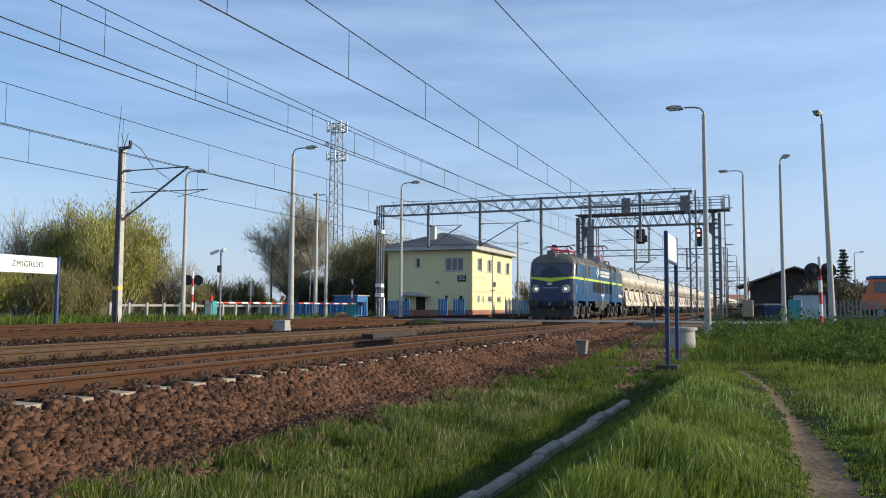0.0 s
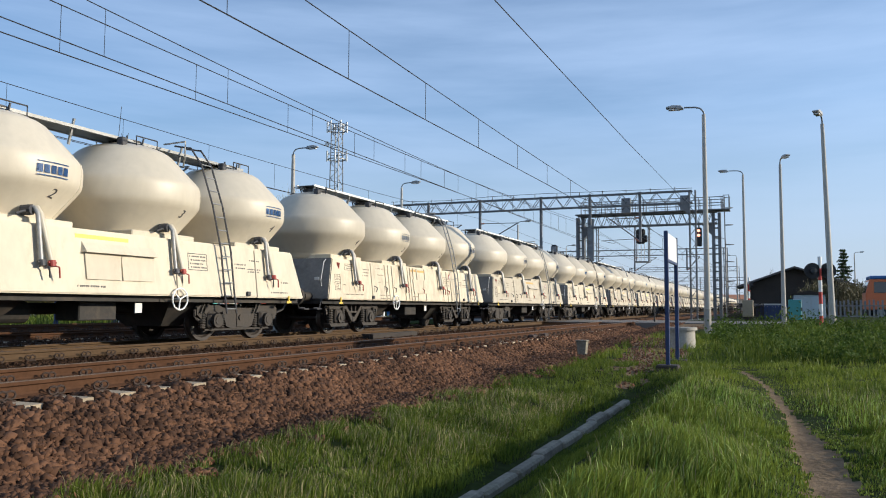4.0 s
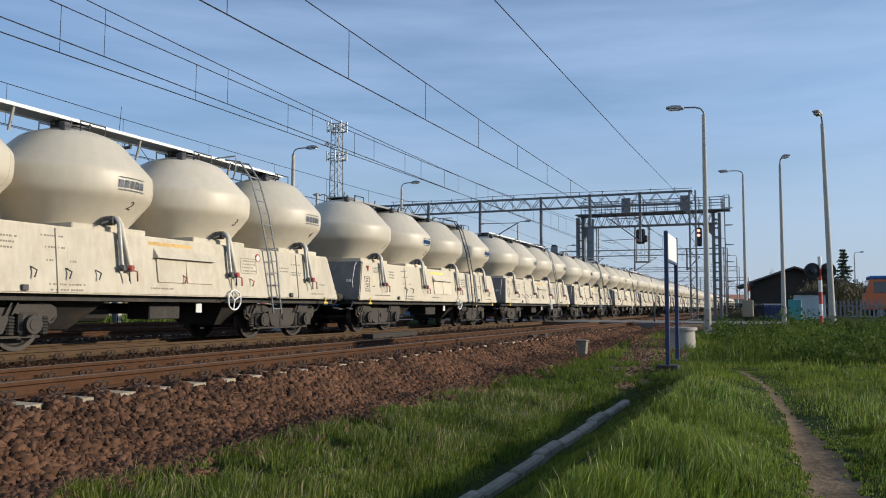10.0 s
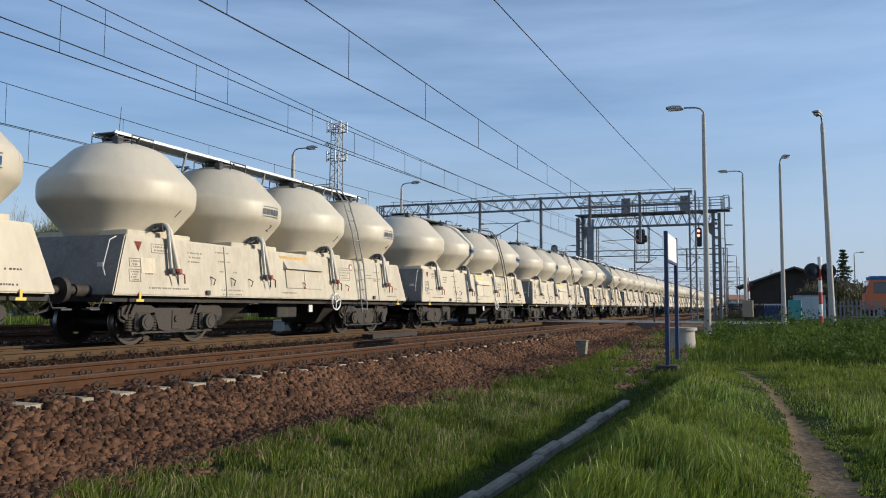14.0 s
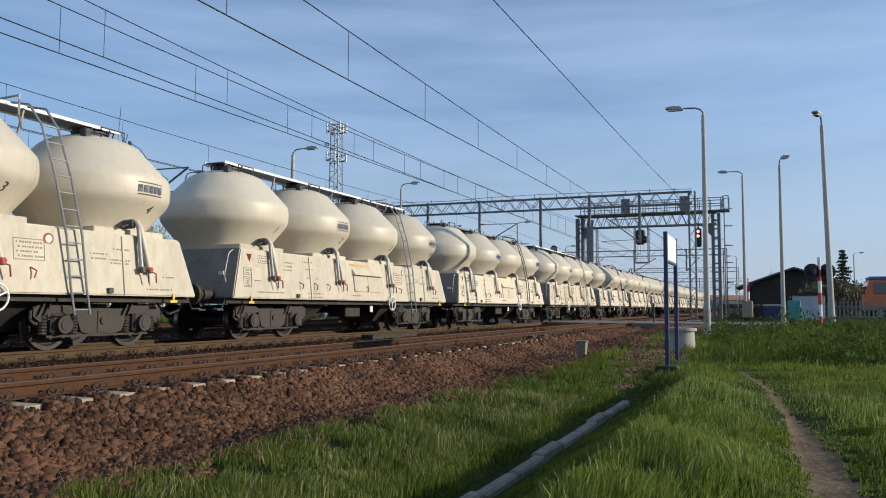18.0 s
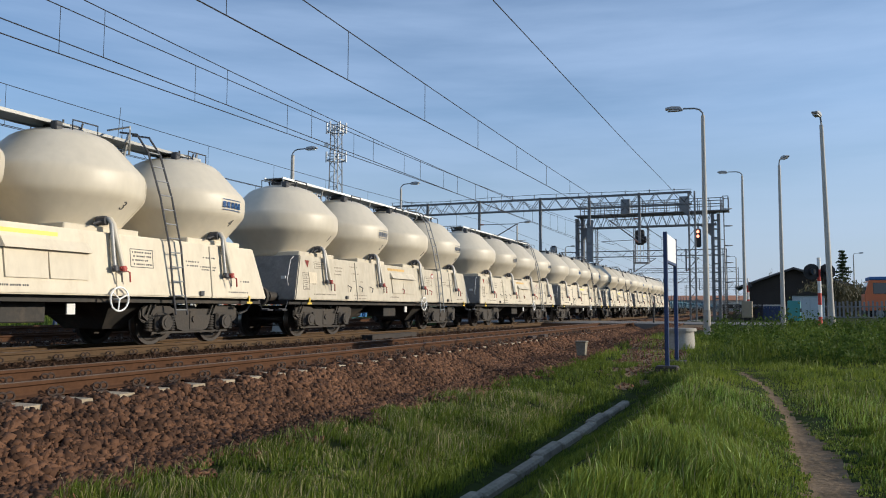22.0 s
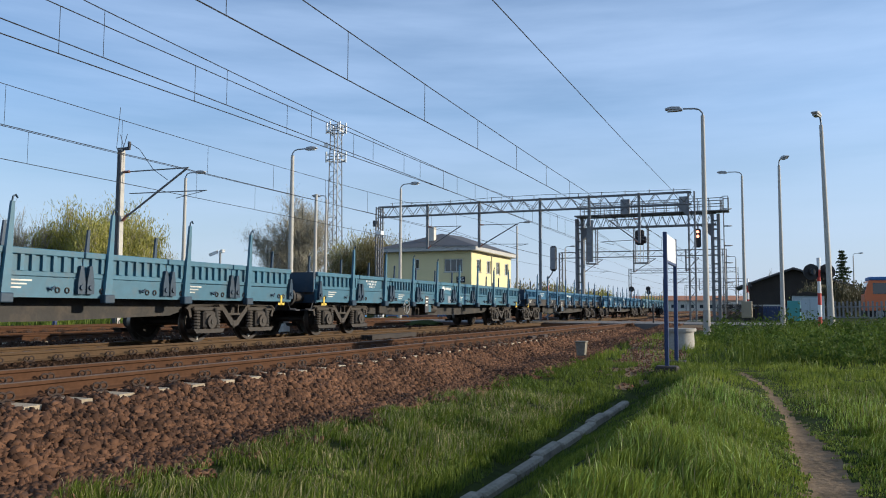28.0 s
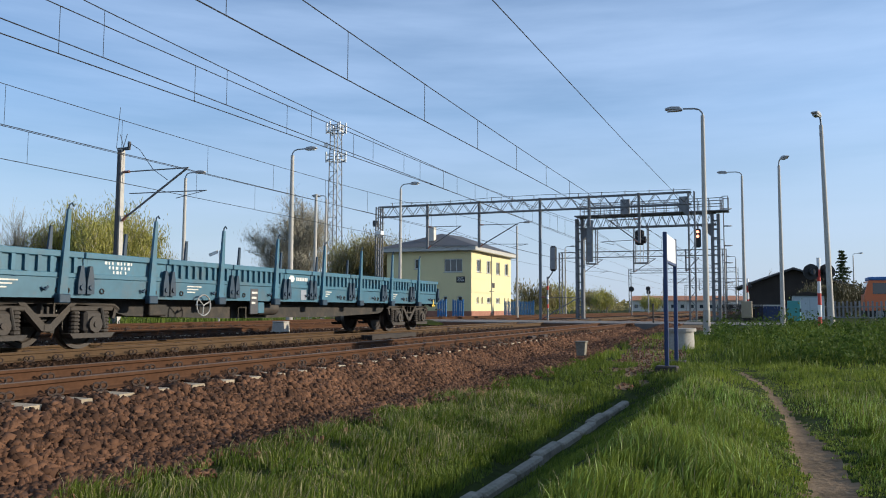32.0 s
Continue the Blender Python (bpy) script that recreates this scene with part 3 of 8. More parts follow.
def wagon_bogie(v, y):
    """A two-axle bogie with fish-belly side frames centred at y; wheelsets stay parts of the wagon so that they can turn."""
    for s in (-1, 1):
        X = 1.05 * s
        # bowed top bar and the belly plate between the axles
        b = tube([(X, y - 1.62, 0.72), (X, y - 1.5, 0.8), (X, y - 0.7, 0.87), (X, y + 0.7, 0.87), (X, y + 1.5, 0.8), (X, y + 1.62, 0.72)], 0.055, 6)
        for q in (-1, 1):
            b = merge(b, prism(((y + 0.62 * q, 0.86), (y + 0.48 * q, 0.86), (y + 0.04 * q, 0.47), (y + 0.04 * q, 0.36), (y + 0.12 * q, 0.36)), "x", X - 0.06, X + 0.06))
            b = box(X - 0.05, X + 0.05, y + 0.13 * q - 0.018, y + 0.13 * q + 0.018, 0.62, 0.86, into=b)
            b = box(X - 0.08, X + 0.08, y + AXLE * q - 0.5, y + AXLE * q + 0.5, 0.7, 0.79, 0.02, into=b)
            b = bar((X, y + 1.56 * q, 0.78), (X, y + 1.5 * q, 0.56), 0.07, 0.07, into=b)
        b = box(X - 0.05, X + 0.05, y - 0.36, y + 0.36, 0.6, 0.65, into=b)
        b = box(X - 0.07, X + 0.07, y - 0.09, y + 0.09, 0.33, 0.48, 0.02, into=b)
        part("bogie_side", b, M_BOGIE, v)
        for k in (-AXLE, AXLE):
            ab = box(X - 0.13, X + 0.13, y + k - 0.2, y + k + 0.2, 0.3, 0.7, 0.05)
            ab = merge(ab, prism(((y + k - 0.52, 0.3), (y + k - 0.44, 0.21), (y + k + 0.44, 0.21), (y + k + 0.52, 0.3)), "x", X - 0.11, X + 0.11))
            ab = rod((X, y + k, 0.46), (X + 0.18 * s, y + k, 0.46), 0.15, 16, into=ab)
            ab = rod((X + 0.17 * s, y + k, 0.46), (X + 0.2 * s, y + k, 0.46), 0.06, 10, into=ab)
            part("axle_box", ab, M_BOGIE, v)
            if s > 0:
                for q in (-0.34, 0.34):
                    part("spring", coil(X, y + k + q, 0.3, 0.7, 0.095), M_BOGIE, v)
                part("damper", rod((X + 0.14, y + k + 0.23, 0.4), (X + 0.12, y + k + 0.16, 0.76), 0.035, 8), M_FRAME, v)
        br = bar((0.78 * s, y - 0.34, 0.3), (0.78 * s, y - 0.38, 0.85), 0.1, 0.08)
        br = bar((0.78 * s, y + 0.34, 0.3), (0.78 * s, y + 0.38, 0.85), 0.1, 0.08, into=br)
        part("brake_hanger", br, M_FRAME, v)
    part("bolster", box(-0.93, 0.93, y - 0.3, y + 0.3, 0.5, 0.82, 0.03), M_FRAME, v)


def buffers(v, y, d, z=1.06):
    """Two buffers at an end; y is the buffer face, d the way to the vehicle (+1 or -1)."""
    for s in (-0.875, 0.875):
        b = rod((s, y + 0.62 * d, z), (s, y + 0.28 * d, z), 0.12, 16)
        b = rod((s, y + 0.3 * d, z), (s, y + 0.05 * d, z), 0.085, 14, into=b)
        b = rod((s, y + 0.05 * d, z), (s, y, z), 0.235, 20, into=b)
        part("buffer", b, M_FRAME, v, smooth=True)
    part("coupling", bar((0, y + 0.5 * d, z - 0.02), (0, y + 0.02 * d, z - 0.12), 0.09, 0.12), M_FRAME, v)
    h = tube([(0.25, y + 0.55 * d, 0.95), (0.28, y + 0.25 * d, 0.7), (0.22, y + 0.02 * d, 0.62)], 0.03, 7)
    part("brake_hose", h, M_BLACK, v)
    for s in (1.28,):
        st = tube([(s, y + 0.62 * d, 0.98), (s, y + 0.5 * d, 0.74), (s, y + 0.22 * d, 0.74)], 0.016, 6)
        part("shunter_step", box(s - 0.1, s + 0.12, y + 0.2 * d, y + 0.42 * d, 0.70, 0.73, into=st), M_DKSTEEL, v)


TANKS = (2.17, 5.37, 8.57, 11.77)
CEM_L = 13.94


def cement_wagon(paint, mark):
    v = thing("cement_wagon", (T2, 0, 0), "cream four-tank cement hopper wagon with white ladder and walkway", "freight wagon", "cement wagons of the train")
    prof = ((0.35, 1.9), (0.9, 2.08), (1.07, 2.2), (1.1, 2.28), (1.13, 2.34), (1.48, 2.77), (1.525, 2.835), (1.55, 2.89), (1.562, 2.95), (1.57, 3.05), (1.57, 3.18), (1.562, 3.26), (1.545, 3.315), (1.505, 3.37),
            (0.98, 3.93), (0.92, 3.985), (0.84, 4.035), (0.7, 4.095), (0.5, 4.16), (0.3, 4.2))
    for i, y in enumerate(TANKS):
        tank = part("tank", lathe(prof, 44, (0, y)), M_TANK, v, smooth=True)
        part("collar", box(-1.2, 1.2, y - 0.95, y + 0.85, 2.10, 2.27, 0.02), paint, v)
        h = lathe(((0.3, 4.17), (0.3, 4.25), (0.34, 4.25), (0.34, 4.28), (0.0, 4.31)), 20, (0, y), cap=False)
        for k in range(6):
            a = radians(60 * k + 20)
            h = rod((0.36 * math.cos(a), y + 0.36 * math.sin(a), 4.17), (0.4 * math.cos(a), y + 0.4 * math.sin(a), 4.34), 0.022, 6, into=h)
        h = tube([(0.6, y - 0.3, 4.1), (0.6, y - 0.3, 4.3), (0.6, y + 0.3, 4.3), (0.6, y + 0.3, 4.1)], 0.015, 6, into=h)
        h = tube([(-0.5, y - 0.3, 4.1), (-0.5, y - 0.3, 4.36), (-0.5, y + 0.3, 4.36), (-0.5, y + 0.3, 4.1)], 0.015, 6, into=h)
        h = box(0.36, 0.52, y - 0.6, y - 0.44, 4.05, 4.24, 0.02, into=h)
        part("hatch", h, M_DKSTEEL, tank, "grey steel hatch", smooth=True)
        # tank number stencilled on the lower cone, and a weld seam
        ang = radians(9)
        nb = lettering("tank_number", str(4 - i if paint is M_BODYDIRTY else i + 1), 0.28, Matrix.Translation((1.405 * math.cos(ang), y + 1.405 * math.sin(ang), 2.68)) @ pose(0, 0, 0, 0, 0, 90 + math.degrees(ang)) @ pose(0, 0, 0, 90 + 39, 0, 0) @ pose(0, 0, 0, 0, 0, -12), M_LOGODARK, tank, 0.006)
        part("weld_seam", tube([(r * math.cos(0.62), y + r * math.sin(0.62), z) for r, z in prof[3:16]], 0.004, 5), M_TANK, tank)
        # two outlet pipes over the side, joined at a dark elbow
        for q in (0, 1):
            py, top = y - 0.06 + 0.2 * q, y - 0.12 + 0.05 * q
            pp = tube([(1.0, top - 0.08, 2.2), (1.16, top - 0.05, 2.36), (1.26, top - 0.01, 2.43), (1.36, top + 0.02, 2.41), (1.43, top + 0.04, 2.3), (1.47, (top + py) / 2 + 0.02, 1.9), (1.52, py, 1.5)], 0.05 if q else 0.042, 10)
            part("outlet_pipe", pp, M_TANK if q else M_STEEL, v, smooth=True)
            vb = rod((1.53, py, 1.53), (1.55, py, 1.43), 0.062, 12)
            vb = rod((1.54, py - 0.08, 1.5), (1.54, py + 0.08, 1.5), 0.02, 6, into=vb)
            part("pipe_valve", tube([(1.55, py, 1.46), (1.61, py + 0.09, 1.42), (1.6, py + 0.12, 1.24)], 0.016, 6, into=vb), M_VALVE if q else M_DKSTEEL, v, "dull red valve" if q else "")
        eb = rod((1.2, y - 0.2, 2.36), (1.36, y - 0.14, 2.37), 0.09, 12)
        part("pipe_elbow", tube([(1.3, y - 0.16, 2.36), (1.34, y - 0.3, 2.33), (1.33, y - 0.42, 2.28)], 0.02, 6, into=eb), M_DKSTEEL, v, "dark valve elbow")
    if mark:
        for y in (TANKS[1], TANKS[3]):
            bm = bmesh.new()
            for k in range(5):
                a = radians(-9 + k * 4.9)
                a2 = radians(-9 + k * 4.9 + 3.7)
                z0, z1 = 2.99, 3.13
                q = [((1.582) * math.cos(t), y + 1.582 * math.sin(t), z) for t, z in ((a, z0), (a2, z0), (a2, z1), (a, z1))]
                bm.faces.new([bm.verts.new(p) for p in q])
            for z0, z1 in ((3.17, 3.185), (2.94, 2.955)):
                for k in range(5):
                    a, a2 = radians(-9 + k * 4.8), radians(-9 + (k + 1) * 4.8)
                    r0 = 1.582
                    bm.faces.new([bm.verts.new((r0 * math.cos(t), y + r0 * math.sin(t), z)) for t, z in ((a, z0), (a2, z0), (a2, z1), (a, z1))])
            bmesh.ops.solidify(bm, geom=bm.faces[:], thickness=0.006)
            part("maker_mark", bm, mark, v, "painted maker's mark")
    # trough body with leaning sides and ends
    body = hexa(((-1.5, 0.62, 0.98), (1.5, 0.62, 0.98), (1.5, CEM_L - 0.62, 0.98), (-1.5, CEM_L - 0.62, 0.98)), ((-1.36, 1.02, 2.15), (1.36, 1.02, 2.15), (1.36, CEM_L - 1.02, 2.15), (-1.36, CEM_L - 1.02, 2.15)))
    bmesh.ops.bevel(body, geom=body.edges[:], offset=0.025, segments=2, affect="EDGES")
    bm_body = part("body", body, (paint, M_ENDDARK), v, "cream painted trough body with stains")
    # end faces coloured darker than the sides: shade painted in, with grime
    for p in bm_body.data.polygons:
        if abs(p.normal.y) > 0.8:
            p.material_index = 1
    for s in (1,):
        def on(y, z, out=0.006):
            return (1.5 - (z - 0.98) * 0.12 + out) * s
        for y0, y1 in ((6.3, 7.1), (7.15, 7.95)):
            part("side_hatch", hexa(((on(0, 1.25, -0.01), y0, 1.25), (on(0, 1.25, 0.03), y0, 1.25), (on(0, 1.25, 0.03), y1, 1.25), (on(0, 1.25, -0.01), y1, 1.25)),
                                    ((on(0, 1.72, -0.01), y0 - 0.02, 1.72), (on(0, 1.72, 0.03), y0 - 0.02, 1.72), (on(0, 1.72, 0.03), y1 + 0.02, 1.72), (on(0, 1.72, -0.01), y1 + 0.02, 1.72))), paint, bm_body)
        part("label_frame", hexa(((on(0, 1.4, -0.01), 1.36, 1.42), (on(0, 1.4, 0.012), 1.36, 1.42), (on(0, 1.4, 0.012), 1.74, 1.42), (on(0, 1.4, -0.01), 1.74, 1.42)),
                                 ((on(0, 1.72, -0.01), 1.36, 1.72), (on(0, 1.72, 0.012), 1.36, 1.72), (on(0, 1.72, 0.012), 1.74, 1.72), (on(0, 1.72, -0.01), 1.74, 1.72))), M_BODYDIRTY, bm_body)
        ink = M_LOGODARK if paint is M_BODY and mark is M_LOGO else M_STENCIL

        def stencil(bm, y, z, w, rows, letter=0.05, outlined=False):
            """Rows of small unreadable dashes, with a thin outline if wanted."""
            for r in range(rows):
                zz, yy = z - r * letter * 1.7, y + 0.03 * (r % 2)
                k = 0
                while yy < y + w - 0.04 * (r % 3):
                    step = letter * (0.55 + 0.35 * ((k * 7 + r * 3) % 4) / 3)
                    box(on(0, zz, -0.01), on(0, zz + letter, 0.004), yy, yy + step, zz, zz + letter, into=bm)
                    yy += step + letter * (0.3 if k % 5 else 0.9)
                    k += 1
            if outlined:
                z0, z1 = z - (rows - 1) * letter * 1.7 - letter * 0.8, z + letter * 1.8
                for za, zb in ((z0, z0 + 0.014), (z1, z1 + 0.014)):
                    box(on(0, za, -0.01), on(0, zb, 0.004), y - 0.05, y + w + 0.05, za, zb, into=bm)
                for ya in (y - 0.05, y + w + 0.04):
                    bar((on(0, z0, -0.001), ya, z0), (on(0, z1, -0.001), ya, z1), 0.012, 0.012, into=bm)

        fields = collections.defaultdict(bmesh.new)
        for y, z, w, r, lt, fr in ((1.72, 1.93, 0.4, 2, 0.04, True), (1.12, 1.62, 0.2, 2, 0.035, True), (1.1, 1.42, 0.2, 4, 0.03, True), (1.45, 1.45, 0.24, 2, 0.035, False), (1.55, 1.1, 1.1, 1, 0.05, False), (2.72, 1.86, 0.42, 3, 0.055, False),
                                   (3.62, 1.93, 0.45, 1, 0.05, False), (3.7, 1.74, 0.42, 1, 0.045, False), (3.72, 1.52, 0.14, 1, 0.04, False), (4.2, 1.52, 0.14, 1, 0.04, False), (3.75, 1.1, 0.75, 2, 0.055, False), (6.4, 1.62, 0.45, 2, 0.04, False),
                                   (7.25, 1.62, 0.45, 2, 0.04, False), (6.1, 1.1, 0.6, 1, 0.04, False), (9.05, 1.8, 0.5, 4, 0.045, True), (10.55, 1.7, 0.4, 2, 0.05, False), (11.1, 1.8, 0.36, 1, 0.06, False), (11.0, 1.62, 0.5, 2, 0.035, False),
                                   (12.35, 1.32, 0.3, 1, 0.06, False), (11.9, 1.08, 0.7, 1, 0.05, False)):
            stencil(fields[int(y / 4)], y, z, w, r, lt, fr)
        for bm in fields.values():
            part("stencil", bm, ink, bm_body, "small stencilled marks")
        # danger signs, data panels and ribs pressed into the side
        tri = bmesh.new()
        xa, xb = on(0, 1.75, 0.0), on(0, 1.95, 0.0)
        for pts in (((xa, 1.32, 1.84), (xb, 1.22, 2.03), (xb, 1.42, 2.03)),):
            tri.faces.new([tri.verts.new(p) for p in pts])
        bmesh.ops.solidify(tri, geom=tri.faces[:], thickness=-0.01)
        part("warning_sign", tri, M_VALVE, bm_body, "red warning triangle")
        if mark is not M_LOGO:
            sg = bmesh.new()
            xa, xb = on(0, 1.56, 0.0), on(0, 1.78, 0.0)
            sg.faces.new([sg.verts.new(p) for p in ((xa, 9.62, 1.56), (xa, 9.86, 1.56), (xb, 9.74, 1.78))])
            bmesh.ops.solidify(sg, geom=sg.faces[:], thickness=-0.012)
            part("warning_sign", sg, M_YELLOW, bm_body, "yellow warning triangle")
            part("warning_sign", rod((on(0, 1.9, -0.02), 9.68, 1.92), (on(0, 1.9, 0.008), 9.68, 1.92), 0.1, 18), M_VALVE, bm_body, "red round warning sign")
            part("sign_face", rod((on(0, 1.9, -0.02), 9.68, 1.92), (on(0, 1.9, 0.012), 9.68, 1.92), 0.07, 18), M_FENCEWHITE, bm_body)
        # hood over the hatches
        if paint is not M_BODYDIRTY:
            part("hatch_hood", hexa(((on(0, 1.72, -0.02), 6.2, 1.73), (on(0, 1.72, 0.12), 6.24, 1.73), (on(0, 1.72, 0.12), 8.0, 1.73), (on(0, 1.72, -0.02), 8.04, 1.73)),
                                    ((on(0, 1.92, -0.02), 6.2, 1.92), (on(0, 1.92, 0.01), 6.24, 1.92), (on(0, 1.92, 0.01), 8.0, 1.92), (on(0, 1.92, -0.02), 8.04, 1.92))), paint, bm_body)
        for y in ((3.24, 4.19, 4.42, 4.69, 5.62, 5.89, 6.09, 6.33, 6.63, 7.3, 8.9, 9.34, 9.7, 10.3, 11.75, 12.2) if paint is M_BODYDIRTY else (3.9, 8.6, 11.3)):
            part("side_rib", hexa(((on(0, 1.0, -0.01), y, 1.0), (on(0, 1.0, 0.025), y + 0.01, 1.0), (on(0, 1.0, 0.025), y + 0.05, 1.0), (on(0, 1.0, -0.01), y + 0.06, 1.0)),
                                  ((on(0, 2.1, -0.01), y, 2.1), (on(0, 2.1, 0.025), y + 0.01, 2.1), (on(0, 2.1, 0.025), y + 0.05, 2.1), (on(0, 2.1, -0.01), y + 0.06, 2.1))), paint, bm_body)
        part("warning_stripe", box(on(0, 2.0, -0.02), on(0, 2.0, 0.003), 6.1, 7.35, 1.93, 2.05), M_PALEYELLOW if mark is M_LOGO else M_RUSTYELLOW, bm_body, "yellow painted stripe")
        for y in (1.25, CEM_L - 1.35):
            a = box(on(0, 0.98, 0.0), on(0, 0.98, 0.02), y + 0.01, y + 0.06, 0.86, 1.04)
            a = box(on(0, 0.98, 0.0), on(0, 0.98, 0.02), y - 0.065, y + 0.135, 0.86, 0.91, into=a)
            part("jacking_mark", a, M_YELLOW, v, "yellow anchor-shaped jacking mark")
        # levers and catches
        for y in ((3.8, 4.3) if paint is M_BODY else (3.4, 4.1, 4.75, 7.0, 9.3)):
            part("lever", tube([(on(0, 1.35, 0.0), y, 1.42), (on(0, 1.35, 0.09), y + 0.05, 1.36), (on(0, 1.3, 0.07), y + 0.02, 1.24)], 0.014, 6), M_DKSTEEL if y < 6 else M_VALVE, bm_body)
        for y in (3.2, 10.9):
            part("catch", box(on(0, 1.05, 0.0), on(0, 1.05, 0.05), y, y + 0.12, 1.02, 1.12, 0.01), M_DKSTEEL, bm_body)
        part("handrail", tube([(1.25 * s, 0.66, 1.35), (1.27 * s, 0.58, 1.5), (1.27 * s, 0.72, 2.02), (1.22 * s, 0.92, 2.1)], 0.011, 7), M_FENCEWHITE, v, "white handrail")
        part("end_plate", box(0.98, 1.12, 0.72, 0.74, 1.52, 1.6), M_FENCEWHITE, v, "small white plate on the end")
        hw, hy = [], 4.77 if paint is M_BODYDIRTY else 8.62
        for k in range(20):
            a = 2 * math.pi * k / 20
            hw.append((1.56 * s, hy + 0.22 * math.cos(a), 0.92 + 0.22 * math.sin(a)))
        w = tube(hw + hw[:1], 0.018, 6)
        for k in range(3):
            a = 2 * math.pi * k / 3 + 0.4
            w = rod((1.56 * s, hy, 0.92), (1.56 * s, hy + 0.21 * math.cos(a), 0.92 + 0.21 * math.sin(a)), 0.015, 6, into=w)
        w = rod((1.4 * s, hy, 0.92), (1.57 * s, hy, 0.92), 0.025, 8, into=w)
        part("brake_wheel", w, M_WHITE, v, "white brake handwheel")
    # ladder up the near side
    lx = ((1.55, 10.14, 0.62), (1.55, 10.04, 1.1), (1.5, 9.95, 2.0), (1.36, 9.8, 3.0), (1.12, 9.68, 3.9), (0.85, 9.64, 4.28), (0.4, 9.64, 4.36))
    for dy in (0.0, 0.34):
        part("ladder_rail", tube([(x, y + dy, z) for x, y, z in lx], 0.022, 7), M_DKSTEEL if paint is M_BODY else M_GALV, v)
    for k in range(12):
        z = 0.72 + k * 0.29
        for (xa, ya, za), (xb, yb, zb) in zip(lx, lx[1:]):
            if za <= z <= zb:
                f = (z - za) / (zb - za)
                part("ladder_rung", rod((xa + (xb - xa) * f, ya + (yb - ya) * f, z), (xa + (xb - xa) * f, ya + (yb - ya) * f + 0.34, z), 0.014, 6), M_GALV, v)
    part("ladder_stay", tube([(0.3, 9.4, 4.36), (0.9, 9.4, 4.38), (0.9, 9.4, 4.05), (0.6, 9.7, 3.9)], 0.02, 6), M_STEEL, v)
    # walkway over the tanks
    low = 0.12 if mark is M_LOGO else 0.0
    for sx in (-0.3, 0.3):
        part("walkway_edge", box(sx - 0.02, sx + 0.02, 1.7, CEM_L - 1.7, 4.33 - low, 4.39 - low), M_STEEL if low else M_WHITE, v)
    part("walkway_grating", box(-0.27, 0.27, 1.72, CEM_L - 1.72, 4.355 - low, 4.37 - low), M_GALV, v)
    for y in (1.8, 3.9, 6.97, 10.0, CEM_L - 1.8):
        part("walkway_strut", bar((0.28, y, 4.4), (0.15, y, 3.9), 0.04, 0.04), M_STEEL, v)
    # underframe
    part("sill", box(-1.3, 1.3, 0.62, CEM_L - 0.62, 0.86, 0.979), M_FRAME, v)
    for s in (1,):
        part("brake_cylinder", rod((0.3 * s, 5.2, 0.66), (0.3 * s, 6.0, 0.66), 0.2, 14), M_FRAME, v)
        part("equipment_box", box(0.7 * s - 0.3, 0.7 * s + 0.3, 6.6, 7.5, 0.5, 0.86, 0.02), M_FRAME, v)
        part("white_plate", box(1.19 * s, 1.22 * s, 7.75, 7.93, 0.64, 0.83), M_FENCEWHITE, v, "small white data plate")
    for y in (4.3, 9.1):
        part("discharge_hopper", hexa(((-0.5, y + 0.15, 0.34), (0.5, y + 0.15, 0.34), (0.5, y + 0.75, 0.34), (-0.5, y + 0.75, 0.34)), ((-1.05, y - 0.2, 0.861), (1.05, y - 0.2, 0.861), (1.05, y + 1.1, 0.861), (-1.05, y + 1.1, 0.861))), M_FRAME, v)
    part("hopper_pipe", rod((0, 1.8, 0.72), (0, 12.1, 0.72), 0.11, 12), M_FRAME, v)
    for y in (2.75, CEM_L - 2.75):
        (wagon_bogie if paint is M_BODYDIRTY else cast_bogie)(v, y)
        for k in (-AXLE, AXLE):
            add_wheelset(v, WS_WAGON, y + k, 0.46)
    buffers(v, 0.0, 1)
    buffers(v, CEM_L, -1)
    return v


REGS_L = 19.9
FLAP = (0.62, 3.0, 5.11, 7.22, 9.33, 10.57, 12.68, 14.79, 16.9, 19.28)


